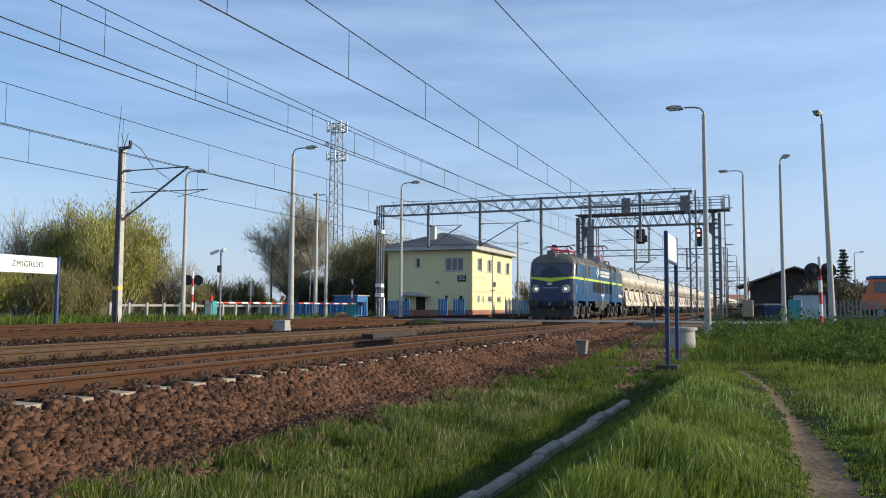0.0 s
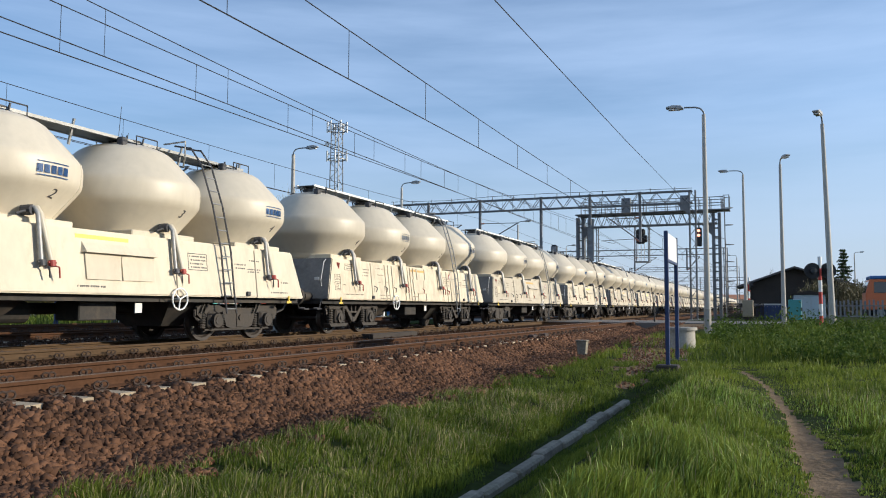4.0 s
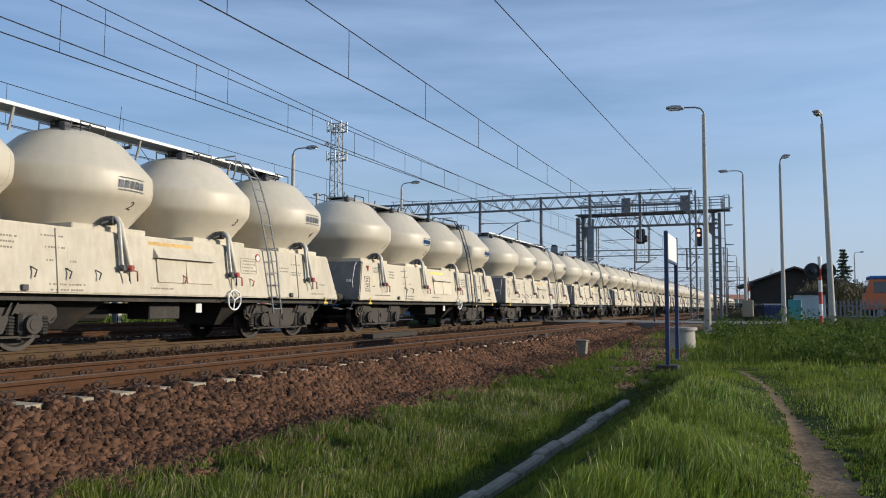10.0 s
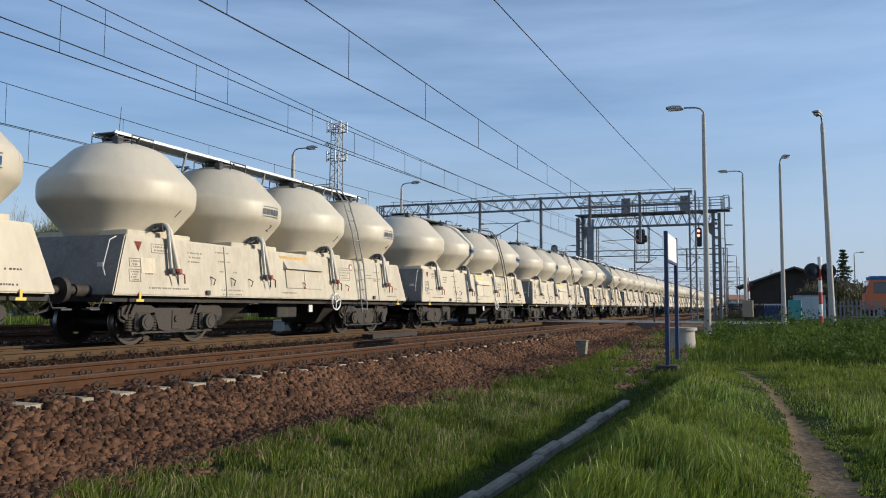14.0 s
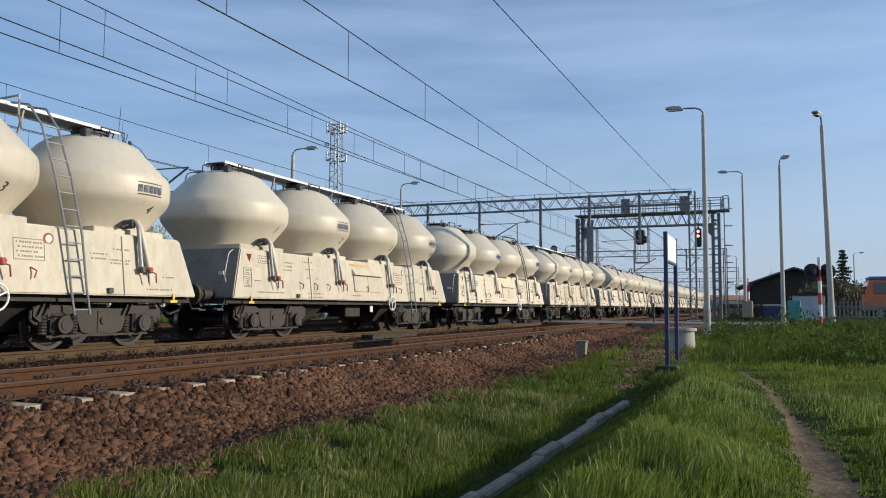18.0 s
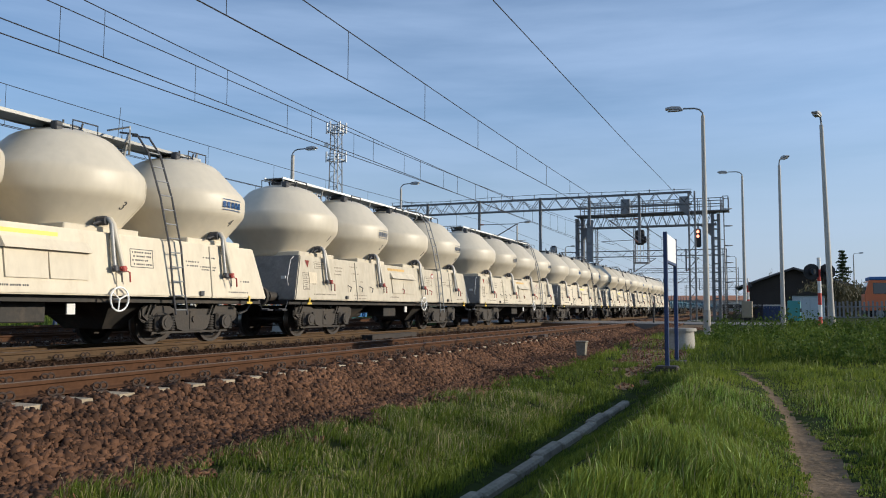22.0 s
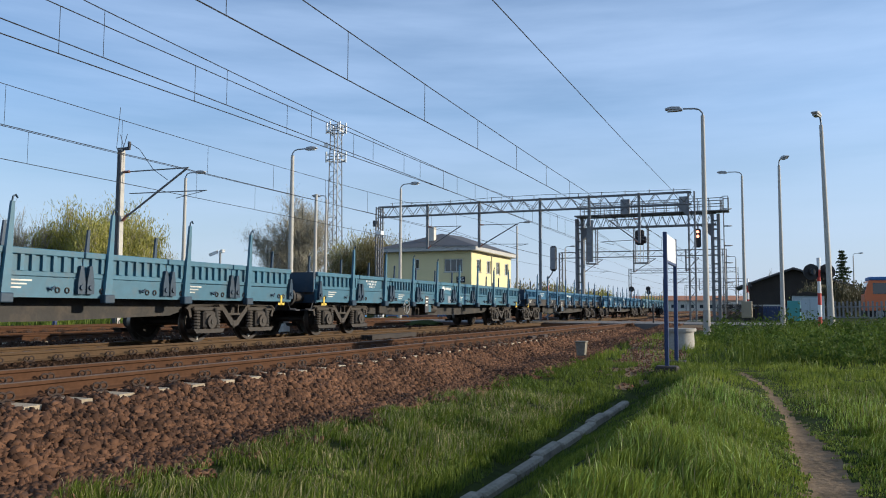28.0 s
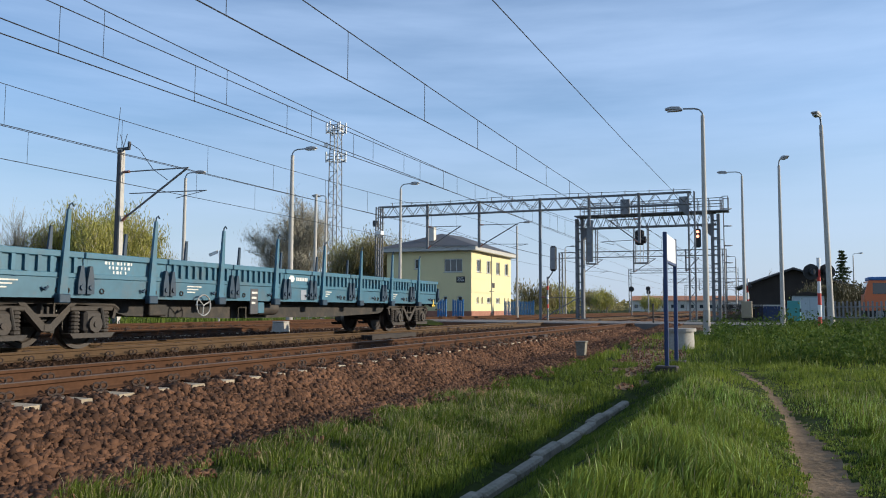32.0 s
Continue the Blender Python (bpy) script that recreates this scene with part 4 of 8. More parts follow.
def flat_wagon(paint, sole_paint):
    v = thing("flat_wagon", (T2, 0, 0), "blue stake flat wagon with low drop sides, empty", "freight wagon", "flat wagons of the train")
    y0, y1 = 0.62, REGS_L - 0.62
    part("floor", box(-1.28, 1.28, y0, y1, 1.13, 1.2), M_PLANKFLOOR, v)
    for s in (-1, 1):
        sole = part("solebar", prism(((1.3 * s, 0.93), (1.38 * s, 0.93), (1.38 * s, 1.27), (1.3 * s, 1.27)), "y", y0, y1), sole_paint, v)
        truss = [(3.2, 0.93), (16.7, 0.93), (15.4, 0.6), (12.4, 0.52), (7.5, 0.52), (4.5, 0.6)]
        part("truss_beam", prism(truss, "x", 0.9 * s - 0.02, 0.9 * s + 0.02), M_FRAME, v)
        for i in range(9):
            a, b = FLAP[i], FLAP[i + 1]
            panel = part("drop_side", box(1.33 * s - 0.015, 1.33 * s + 0.015, a + 0.02, b - 0.02, 1.28, 1.74), paint, v)
            if s < 0:
                if i != 4:
                    c = b - 0.5 if i < 4 else a + 0.5
                    part("stake", hexa(((1.40 * s, c - 0.08, 0.86), (1.47 * s, c - 0.08, 0.86), (1.47 * s, c + 0.08, 0.86), (1.40 * s, c + 0.08, 0.86)),
                                       ((1.40 * s, c + 0.06, 2.5), (1.45 * s, c + 0.06, 2.5), (1.45 * s, c + 0.12, 2.5), (1.40 * s, c + 0.12, 2.5))), M_REGSDK, v, "dark swivelling stake")
                continue
            part("top_rib", box(1.335 * s, 1.40 * s, a + 0.02, b - 0.02, 1.64, 1.75, 0.01), paint, panel)
            part("foot_rib", box(1.335 * s, 1.385 * s, a + 0.02, b - 0.02, 1.285, 1.37, 0.008), paint, panel)
            m = 0 if i in (1, 4) else 9
            if i == 1:
                tx = bmesh.new()
                for q in range(3):
                    for w in range(8 - 2 * q):
                        ya = a + 0.5 + w * 0.085 + 0.04 * (w > 2) + 0.1 * q
                        box(1.351 * s, 1.356 * s, ya, ya + 0.035 + 0.02 * ((w + q) % 3 == 0), 1.56 - q * 0.085, 1.615 - q * 0.085, into=tx)
                part("stencil", tx, M_FENCEWHITE, panel, "white stencilled rows")
                part("plain_sheet", box(1.335 * s, 1.35 * s, a + 0.1, b - 0.1, 1.372, 1.638), paint, panel)
            for k in range(m):
                yy = a + 0.2 + (b - a - 0.4) * k / (m - 1)
                part("stiffener", box(1.34 * s, 1.40 * s, yy - 0.035, yy + 0.035, 1.37, 1.64), paint, panel)
            for yy in (a + 0.08, b - 0.12):
                hg = prism(((yy - 0.06, 1.0), (yy + 0.1, 1.0), (yy + 0.1, 1.2), (yy + 0.05, 1.5), (yy - 0.01, 1.5), (yy - 0.06, 1.2)), "x", 1.39 * s, 1.46 * s)
                part("hinge", rod((1.39 * s, yy + 0.02, 1.12), (1.49 * s, yy + 0.02, 1.12), 0.05, 8, into=hg), M_REGSDK, v)
            part("hook", tube([(1.39 * s, (a + b) / 2 + 0.3, 1.1), (1.44 * s, (a + b) / 2 + 0.34, 1.06), (1.42 * s, (a + b) / 2 + 0.42, 1.12)], 0.02, 6), M_REGSDK, v)
            if i == 4:
                mk = prism(((a + 0.2, 1.52), (a + 0.28, 1.6), (a + 0.4, 1.6), (a + 0.48, 1.52), (a + 0.4, 1.43), (a + 0.27, 1.43)), "x", 1.352 * s, 1.358 * s)
                for q in range(7):
                    mk = box(1.352 * s, 1.358 * s, a + 0.54 + q * 0.08, a + 0.6 + q * 0.08, 1.47, 1.56, into=mk)
                part("operator_mark", mk, M_FENCEWHITE, panel, "white operator's mark")
                part("mark_panel", box(1.335 * s, 1.351 * s, a + 0.1, b - 0.1, 1.372, 1.638), paint, panel)
                continue
            if i in (0, 2, 5, 7):
                for q in range(3):
                    part("stencil_bar", box(1.378 * s, 1.384 * s, a + 0.6, a + 1.05 - 0.1 * q, 1.2 - 0.06 * q, 1.225 - 0.06 * q), M_ENDGREY, v)
            rings = bmesh.new()
            for yy in (a + 0.42, b - 0.55, b - 0.35):
                tube([(1.39 * s, yy + 0.045 * math.cos(j * math.pi / 4), 1.06 + 0.045 * math.sin(j * math.pi / 4)) for j in range(9)], 0.014, 5, into=rings)
            part("tie_ring", rings, M_BLACK, v)
            # stake
            c = b - 0.5 if i < 4 else a + 0.5
            st = hexa(((1.40 * s, c - 0.09, 0.86), (1.47 * s, c - 0.09, 0.86), (1.47 * s, c + 0.09, 0.86), (1.40 * s, c + 0.09, 0.86)),
                      ((1.40 * s, c + 0.06, 2.48), (1.45 * s, c + 0.06, 2.48), (1.45 * s, c + 0.12, 2.48), (1.40 * s, c + 0.12, 2.48)))
            stake = part("stake", st, paint, v, "swivelling steel stake")
            part("stake_eye", tube([(1.43 * s, c + 0.08, 2.47), (1.43 * s, c + 0.09, 2.55), (1.43 * s, c + 0.14, 2.59), (1.43 * s, c + 0.18, 2.54)], 0.016, 6), M_REGSDK, stake)
            part("stake_pocket", box(1.385 * s, 1.52 * s, c - 0.12, c + 0.12, 0.84, 1.0, 0.015), M_REGSDK, v)
        for y in (0.95, REGS_L - 1.1):
            a = box(1.385 * s, 1.4 * s, y, y + 0.07, 0.84, 1.08)
            a = box(1.385 * s, 1.4 * s, y - 0.1, y + 0.17, 0.84, 0.9, into=a)
            part("jacking_mark", a, M_YELLOW, v, "yellow anchor-shaped jacking mark")
        if s < 0:
            continue
        hw = [(1.5 * s, 6.1 + 0.22 * math.cos(2 * math.pi * k / 20), 0.82 + 0.22 * math.sin(2 * math.pi * k / 20)) for k in range(21)]
        w = tube(hw, 0.017, 6)
        for k in range(3):
            a = 2 * math.pi * k / 3 + 0.4
            w = rod((1.5 * s, 6.1, 0.82), (1.5 * s, 6.1 + 0.2 * math.cos(a), 0.82 + 0.2 * math.sin(a)), 0.014, 6, into=w)
        part("brake_wheel", rod((1.3 * s, 6.1, 0.82), (1.51 * s, 6.1, 0.82), 0.025, 8, into=w), M_STEEL, v, "grey brake handwheel")
        part("data_plate", box(1.33 * s, 1.39 * s, 7.9, 8.2, 0.62, 1.22, 0.01), M_LOGODARK, v)
        part("data_plate", box(1.33 * s, 1.37 * s, 8.23, 8.48, 0.64, 0.9, 0.01), paint, v)
        part("data_sheet", box(1.381 * s, 1.386 * s, 10.06, 10.32, 0.98, 1.24), M_LOGOGREY, v)
        part("air_tank", rod((1.1 * s, 8.5, 0.76), (1.1 * s, 9.25, 0.76), 0.17, 16), M_FRAME, v, smooth=True)
        for q in range(3):
            part("stencil_bar", box(1.391 * s, 1.395 * s, 7.94, 8.16 - 0.04 * q, 1.1 - 0.12 * q, 1.15 - 0.12 * q), M_ENDGREY, v)
        part("equipment_box", box(0.8 * s - 0.25, 0.8 * s + 0.25, 5.0, 5.5, 0.6, 0.93, 0.02), M_FRAME, v)
    for y, q in ((y0, -1), (y1, 1)):
        part("end_flap", box(-1.3, 1.3, y + 0.0, y + 0.05 * q, 1.2, 1.74), M_REGSDK, v)
        part("headstock", box(-1.34, 1.34, y, y - 0.14 * q, 0.9, 1.2, 0.01), M_REGSDK, v)
    part("centre_sill", box(-0.35, 0.35, 0.8, REGS_L - 0.8, 0.7, 1.13), M_FRAME, v)
    for y in (2.52, REGS_L - 2.52):
        wagon_bogie(v, y)
        for k in (-AXLE, AXLE):
            add_wheelset(v, WS_WAGON, y + k, 0.46)
    buffers(v, 0.0, 1)
    buffers(v, REGS_L, -1)
    return v


def locomotive():
    v = thing("locomotive", (T2, 0, 0), "blue electric freight locomotive with a lime stripe and a grimy roof", "locomotive")
    L = 19.24
    # cross-section of the body, and of the roof
    side = ((-1.5, 1.22), (-1.5, 3.62), (1.5, 3.62), (1.5, 1.22))
    body = part("body", prism(side, "y", 1.85, L - 1.85), M_LOCO, v, "blue painted steel body side", smooth=True)
    curve = ((1.5, 3.62), (1.485, 3.7), (1.43, 3.82), (1.33, 3.93), (1.18, 4.04), (0.98, 4.13), (0.7, 4.2), (0.4, 4.24))
    roof = [(-a, b) for a, b in curve] + [(a, b) for a, b in curve[::-1]]
    part("roof", prism(roof, "y", 1.85, L - 1.85), M_LOCOROOF, v, smooth=True)
    part("stripe", box(-1.507, 1.507, 1.85, L - 1.85, 2.58, 2.72), M_STRIPE, body, "lime green stripe")
    part("skirt", box(-1.485, 1.485, 7.0, L - 7.0, 1.06, 1.22), M_LOCOGREY, v)
    # step aprons hanging under the doors
    for sx in (-1, 1):
        for y in (3.94, L - 3.94 - 0.93):
            part("step_apron", prism(((y, 1.225), (y + 0.18, 0.92), (y + 0.75, 0.92), (y + 0.93, 1.225)), "x", 1.4 * sx, 1.498 * sx), M_LOCO, body)

    def cab(q, y_in, y_out):
        """A rounded cab end; q is the way to the tip."""
        levels = ((0.9, 1.47, -0.06), (0.98, 1.50, 0.0), (1.22, 1.50, 0.0), (2.2, 1.50, 0.0), (2.62, 1.50, 0.0), (2.64, 1.5, 0.0), (2.95, 1.48, -0.06), (3.58, 1.46, -0.28), (3.64, 1.46, -0.28), (3.82, 1.4, -0.4), (4.0, 1.2, -0.6), (4.12, 0.95, -0.8), (4.2, 0.6, -0.95))
        bm = bmesh.new()
        rows = []
        n = 14
        for z, w, back in levels:
            yi = y_in if z > 1.1 else y_in - (y_in - y_out + q * 0.87) * 0.98
            row = [bm.verts.new((-w, yi, z))]
            for k in range(n + 1):
                a = math.pi * k / n
                cx = -math.cos(a)
                cy = math.sin(a) ** 0.55 if 0 < k < n else 0.0
                row.append(bm.verts.new((cx * w if 0 < k < n else cx * w, y_out - q * 0.85 + q * 0.85 * cy + q * back * (0.25 + 0.75 * cy), z)))
            row.append(bm.verts.new((w, yi, z)))
            rows.append(row)
        for a, b in zip(rows, rows[1:]):
            for k in range(len(a) - 1):
                f = bm.faces.new((a[k], a[k + 1], b[k + 1], b[k]))
                zc = f.calc_center_median().z
                # nose faces below the windscreens get the blue with shade painted in
                front = 2 < k < n
                f.material_index = 2 if zc > 3.6 else (1 if zc > 2.65 and front else (3 if front and abs(f.calc_center_median().x) < 1.42 else 0))
        bm.faces.new(rows[-1])
        bm.faces.new(rows[0][::-1])
        bmesh.ops.recalc_face_normals(bm, faces=bm.faces[:])
        c = part("cab", bm, (M_LOCO, M_LOCODK, M_LOCOROOF, M_LOCOSHADED), v, "rounded blue cab end with a dark windscreen band", smooth=True)
        # stripe round the nose
        bm = bmesh.new()
        pts = []
        for k in range(n + 1):
            a = math.pi * k / n
            cy = math.sin(a) ** 0.55 if 0 < k < n else 0.0
            pts.append((-math.cos(a) * 1.51, y_out - q * 0.85 + q * (0.85 * cy + 0.01)))
        pts = [(-1.51, y_in)] + pts + [(1.51, y_in)]
        lo = [bm.verts.new((x, y, 2.58 - 0.2 * max(0.0, 1 - abs(x) / 1.15))) for x, y in pts]
        hi = [bm.verts.new((x, y, 2.72 - 0.08 * max(0.0, 1 - abs(x) / 1.15))) for x, y in pts]
        for k in range(len(pts) - 1):
            bm.faces.new((lo[k], lo[k + 1], hi[k + 1], hi[k]))
        part("nose_stripe", bm, M_STRIPE, c, "lime green stripe")
        tip = y_out
        for sx in (-0.95, 0.95):
            h = lathe(((0.27, -0.04), (0.27, 0.05), (0.23, 0.08), (0.2, 0.04), (0.12, 0.0), (0.0, -0.01)), 24)
            bmesh.ops.rotate(h, verts=h.verts[:], cent=(0, 0, 0), matrix=Matrix.Rotation(radians(90 if q < 0 else -90), 3, "X"))
            bmesh.ops.translate(h, verts=h.verts[:], vec=(sx, tip - q * 0.06, 1.95))
            part("headlight_ring", h, M_STEEL, c, "chrome headlight ring", smooth=True)
            lamp = rod((sx, tip - q * 0.06, 1.95), (sx, tip - q * 0.03, 1.95), 0.075, 18)
            part("headlight", lamp, M_HEADLIGHT if q < 0 else M_GLASS, c, "lit headlight" if q < 0 else "dark lamp")
            # windscreen
            lo_y, hi_y = tip - q * 0.085, tip - q * 0.27
            w = hexa(((sx * 0.66 - 0.56, lo_y, 2.8), (sx * 0.66 + 0.56, lo_y, 2.8), (sx * 0.66 + 0.56, lo_y - q * 0.04, 2.8), (sx * 0.66 - 0.56, lo_y - q * 0.04, 2.8)),
                     ((sx * 0.66 - 0.56, hi_y + q * 0.03, 3.5), (sx * 0.66 + 0.56, hi_y + q * 0.03, 3.5), (sx * 0.66 + 0.56, hi_y - q * 0.03, 3.5), (sx * 0.66 - 0.56, hi_y - q * 0.03, 3.5)))
            part("windscreen", w, M_GLASS, c, "dark windscreen")
            bm = bmesh.new()
            grid_ = []
            for z in (2.86, 3.0, 3.2, 3.4, 3.5):
                for (za, wa, ba), (zb, wb, bb) in zip(levels, levels[1:]):
                    if za <= z <= zb:
                        f = (z - za) / (zb - za)
                        w_, back = wa + (wb - wa) * f, ba + (bb - ba) * f
                line = []
                for k in (11.7, 12.1, 12.5, 12.9, 13.2, 13.5):
                    a = math.pi * k / n
                    cy = math.sin(a) ** 0.55
                    line.append(bm.verts.new((sx / 0.95 * (-math.cos(a) * w_ + 0.02), y_out - q * 0.85 + q * 0.85 * cy + q * back * (0.25 + 0.75 * cy) + q * 0.012, z)))
                grid_.append(line)
            for ra, rb in zip(grid_, grid_[1:]):
                for k in range(5):
                    bm.faces.new((ra[k], ra[k + 1], rb[k + 1], rb[k]))
            bmesh.ops.recalc_face_normals(bm, faces=bm.faces[:])
            bmesh.ops.solidify(bm, geom=bm.faces[:], thickness=0.02)
            part("corner_window", bm, M_CORNERGLASS, c, "curved corner window", smooth=True)
            part("side_window", box(sx / 0.95 * 1.49, sx / 0.95 * 1.52, tip - q * 0.9, tip - q * 1.36, 2.86, 3.5, 0.03), M_GLASS, c, "dark side window in a pale frame")
            part("window_frame", box(sx / 0.95 * 1.485, sx / 0.95 * 1.51, tip - q * 0.8, tip - q * 1.46, 2.8, 3.56, 0.02), M_LOCOGREY, c)
            part("grab_rail", tube([(sx * 1.58, tip - q * 0.5, 1.7), (sx * 1.64, tip - q * 0.45, 1.75), (sx * 1.64, tip - q * 0.45, 2.2), (sx * 1.58, tip - q * 0.5, 2.25)], 0.018, 6), M_WHITE, c)
        if q < 0:
            lamp = rod((-0.05, tip + 0.42, 4.13), (-0.05, tip + 0.85, 4.13), 0.27, 20)
            part("roof_headlight", lamp, M_LOCOROOF, c, smooth=True)
            part("roof_lens", rod((-0.05, tip + 0.41, 4.13), (-0.05, tip + 0.43, 4.13), 0.22, 20), M_GLASS, c)
        part("nose_mark", box(-0.22, 0.1, tip + q * 0.004, tip - q * 0.05, 2.2, 2.34), M_FENCEWHITE, c, "pale painted mark")
        part("nose_bar", box(-0.5, 0.5, tip + q * 0.004, tip - q * 0.05, 1.98, 2.06), M_LOGOGREY, c)
        # plough, buffer beam
        part("buffer_beam", box(-1.45, 1.45, tip - q * 0.05, tip - q * 0.35, 0.85, 1.25, 0.02), M_LOCODK, v)
        pl = hexa(((-1.35, tip - q * 0.1, 0.16), (1.35, tip - q * 0.1, 0.16), (1.35, tip - q * 0.25, 0.16), (-1.35, tip - q * 0.25, 0.16)), ((-1.42, tip - q * 0.25, 0.9), (1.42, tip - q * 0.25, 0.9), (1.42, tip - q * 0.4, 0.9), (-1.42, tip - q * 0.4, 0.9)))
        part("plough", pl, M_FRAME, v)
        for sx in (-1.4, 1.4):
            sk = prism(((tip - q * 0.3, 0.2), (tip - q * 0.55, 0.2), (tip - q * 1.25, 0.95), (tip - q * 0.3, 0.95)), "x", sx - 0.03, sx + 0.03)
            part("corner_skirt", sk, M_LOCOGREY, v)
        return c

    cab(-1, 1.86, 0.66)
    cab(1, L - 1.86, L - 0.66)
    for s in (-1, 1):
        X = 1.5 * s
        for y in (3.46, 15.06):
            door = part("door", box(X - 0.01, X + 0.012 * s, y, y + 0.72, 1.68, 3.5, 0.01), M_LOCODOOR, body, "dull dark blue side door")
            part("door_window", box(X, X + 0.02 * s, y + 0.12, y + 0.6, 2.8, 3.38), M_LOCODK, door)
            for yy in (y - 0.07, y + 0.79):
                part("door_rail", tube([(X, yy, 1.6), (X + 0.06 * s, yy, 1.64), (X + 0.06 * s, yy, 3.46), (X, yy, 3.5)], 0.022, 7), M_STEEL, door, "bright steel handrail")
            part("door_stripe", box(X, X + 0.016 * s, y, y + 0.72, 2.58, 2.72), M_STRIPE, door, "lime green stripe")
            part("step_recess", box(X - 0.02, X + 0.006 * s, y + 0.32, y + 0.62, 1.36, 1.5), M_BLACK, door)
        for y, y2 in ((6.31, 7.49), (7.81, 8.97), (9.37, 10.19), (10.6, 11.8), (12.11, 13.29)):
            g = part("grille", box(X - 0.01, X + 0.012 * s, y, y2, 1.82, 2.56, 0.008), M_GRILLE, body, "dark ventilation grille")
            n = round((y2 - y) / 0.105)
            for k in range(n):
                yy = y + (y2 - y) * (k + 0.5) / n
                part("louvre", box(X, X + 0.026 * s, yy - 0.02, yy + 0.02, 1.85, 2.53), M_DKSTEEL, g)
        for y in (4.69, 14.03):
            w = part("engine_room_window", box(X - 0.01, X + 0.012 * s, y, y + 0.76, 2.88, 3.52, 0.01), M_GRILLE, body, "grimy engine room window")
            part("window_bar", box(X, X + 0.02 * s, y + 0.02, y + 0.74, 3.18, 3.215), M_LOCODOOR, w)
        # operator's name and mark as plain shapes
        for k in range(8):
            ya, yb = 8.69 + k * 0.468, 9.09 + k * 0.468
            lb = box(X, X + 0.008 * s, ya, yb, 3.24, 3.43)
            lb = box(X, X + 0.008 * s, ya, yb, 3.0, 3.17, into=lb)
            part("lettering_bar", lb, M_FENCEWHITE, body)
        for mk in (((7.9, 3.58), (8.22, 3.56), (8.54, 3.22), (8.28, 3.1), (8.02, 3.1), (8.2, 3.26)), ((8.12, 2.92), (7.78, 2.94), (7.46, 3.3), (7.72, 3.42), (7.98, 3.42), (7.8, 3.24))):
            part("operator_mark", prism(mk, "x", X, X + 0.008 * s), M_FENCEWHITE, body, "white operator's mark")
        for k, w in enumerate((0.16, 0.16, 0.09, 0.25, 0.25, 0.06, 0.1)):
            ya = 8.94 + (0, 0.21, 0.45, 0.62, 0.95, 1.27, 1.44)[k]
            part("number_bar", box(X, X + 0.007 * s, ya, ya + w, 1.6, 1.76), M_FENCEWHITE, body)
        for k in range(3):
            part("number_bar", box(X, X + 0.007 * s, 9.52 + 0.06 * k, 9.92 - k * 0.06, 1.5 - k * 0.1, 1.56 - k * 0.1), M_FENCEWHITE, body)
        for ya, yb in ((8.82, 9.06), (10.46, 10.64)):
            part("data_panel", box(X, X + 0.006 * s, ya, yb, 1.3, 1.42), M_LOGOGREY, body)
        for k in range(3):
            part("number_bar", box(X, X + 0.006 * s, 13.2, 13.34, 1.36 + 0.09 * k, 1.4 + 0.09 * k), M_LOGOGREY, body)
        for k in range(7):
            part("number_bar", box(X, X + 0.008 * s, 16.88 + k * 0.165, 16.99 + k * 0.165, 1.62, 1.82), M_FENCEWHITE, body)
        part("number_panel", box(X, X + 0.008 * s, 16.26, 16.82, 1.63, 1.86), M_FENCEWHITE, body)
        # roof-edge ventilation bands between arched ribs
        band_curve = curve[1:6]
        for k in range(12):
            y = 2.98 + k * 1.105
            if k not in (0, 4, 8, 11):
                rv = [(a * 1.006, b + 0.012) for a, b in band_curve]
                band = part("roof_vent", prism([(a * s, b) for a, b in rv] + [(0.96 * s, 4.1), (1.4 * s, 3.7)], "y", y + 0.07, y + 1.03), M_GRILLE, v)
                for j in range(6):
                    f = (j + 0.5) / 6 * (len(rv) - 1)
                    i = int(f)
                    a = rv[i][0] + (rv[i + 1][0] - rv[i][0]) * (f - i) + 0.012
                    b = rv[i][1] + (rv[i + 1][1] - rv[i][1]) * (f - i) + 0.01
                    part("vent_slat", bar((a * s, y + 0.07, b), (a * s, y + 1.03, b), 0.024, 0.024), M_VENTSLAT, band)
            part("roof_rib", tube([((a + 0.02) * s, y + 0.02, b + 0.02) for a, b in curve[:7]], 0.035, 6), M_ROOFRIB, v)
        part("gutter", bar((1.52 * s, 1.9, 3.61), (1.52 * s, L - 1.9, 3.61), 0.04, 0.04), M_ROOFRIB, v)
        # under-body boxes
        for y0, y1, z0, mtl in ((7.45, 7.95, 0.78, M_LOCOGREY), (8.02, 8.62, 0.8, M_LOCOGREY), (8.72, 10.6, 0.58, M_LOCOGREY), (10.7, 11.45, 0.78, M_LOCOGREY)):
            part("equipment_box", box(1.0 * s, 1.44 * s, y0, y1, z0, 1.06, 0.02), mtl, v)
        part("air_tank", rod((0.9 * s, 7.8, 0.42), (0.9 * s, 11.2, 0.42), 0.18, 14), M_FRAME, v)
    part("underframe", box(-0.85, 0.85, 7.1, L - 7.1, 0.42, 1.06, 0.03), M_FRAME, v)
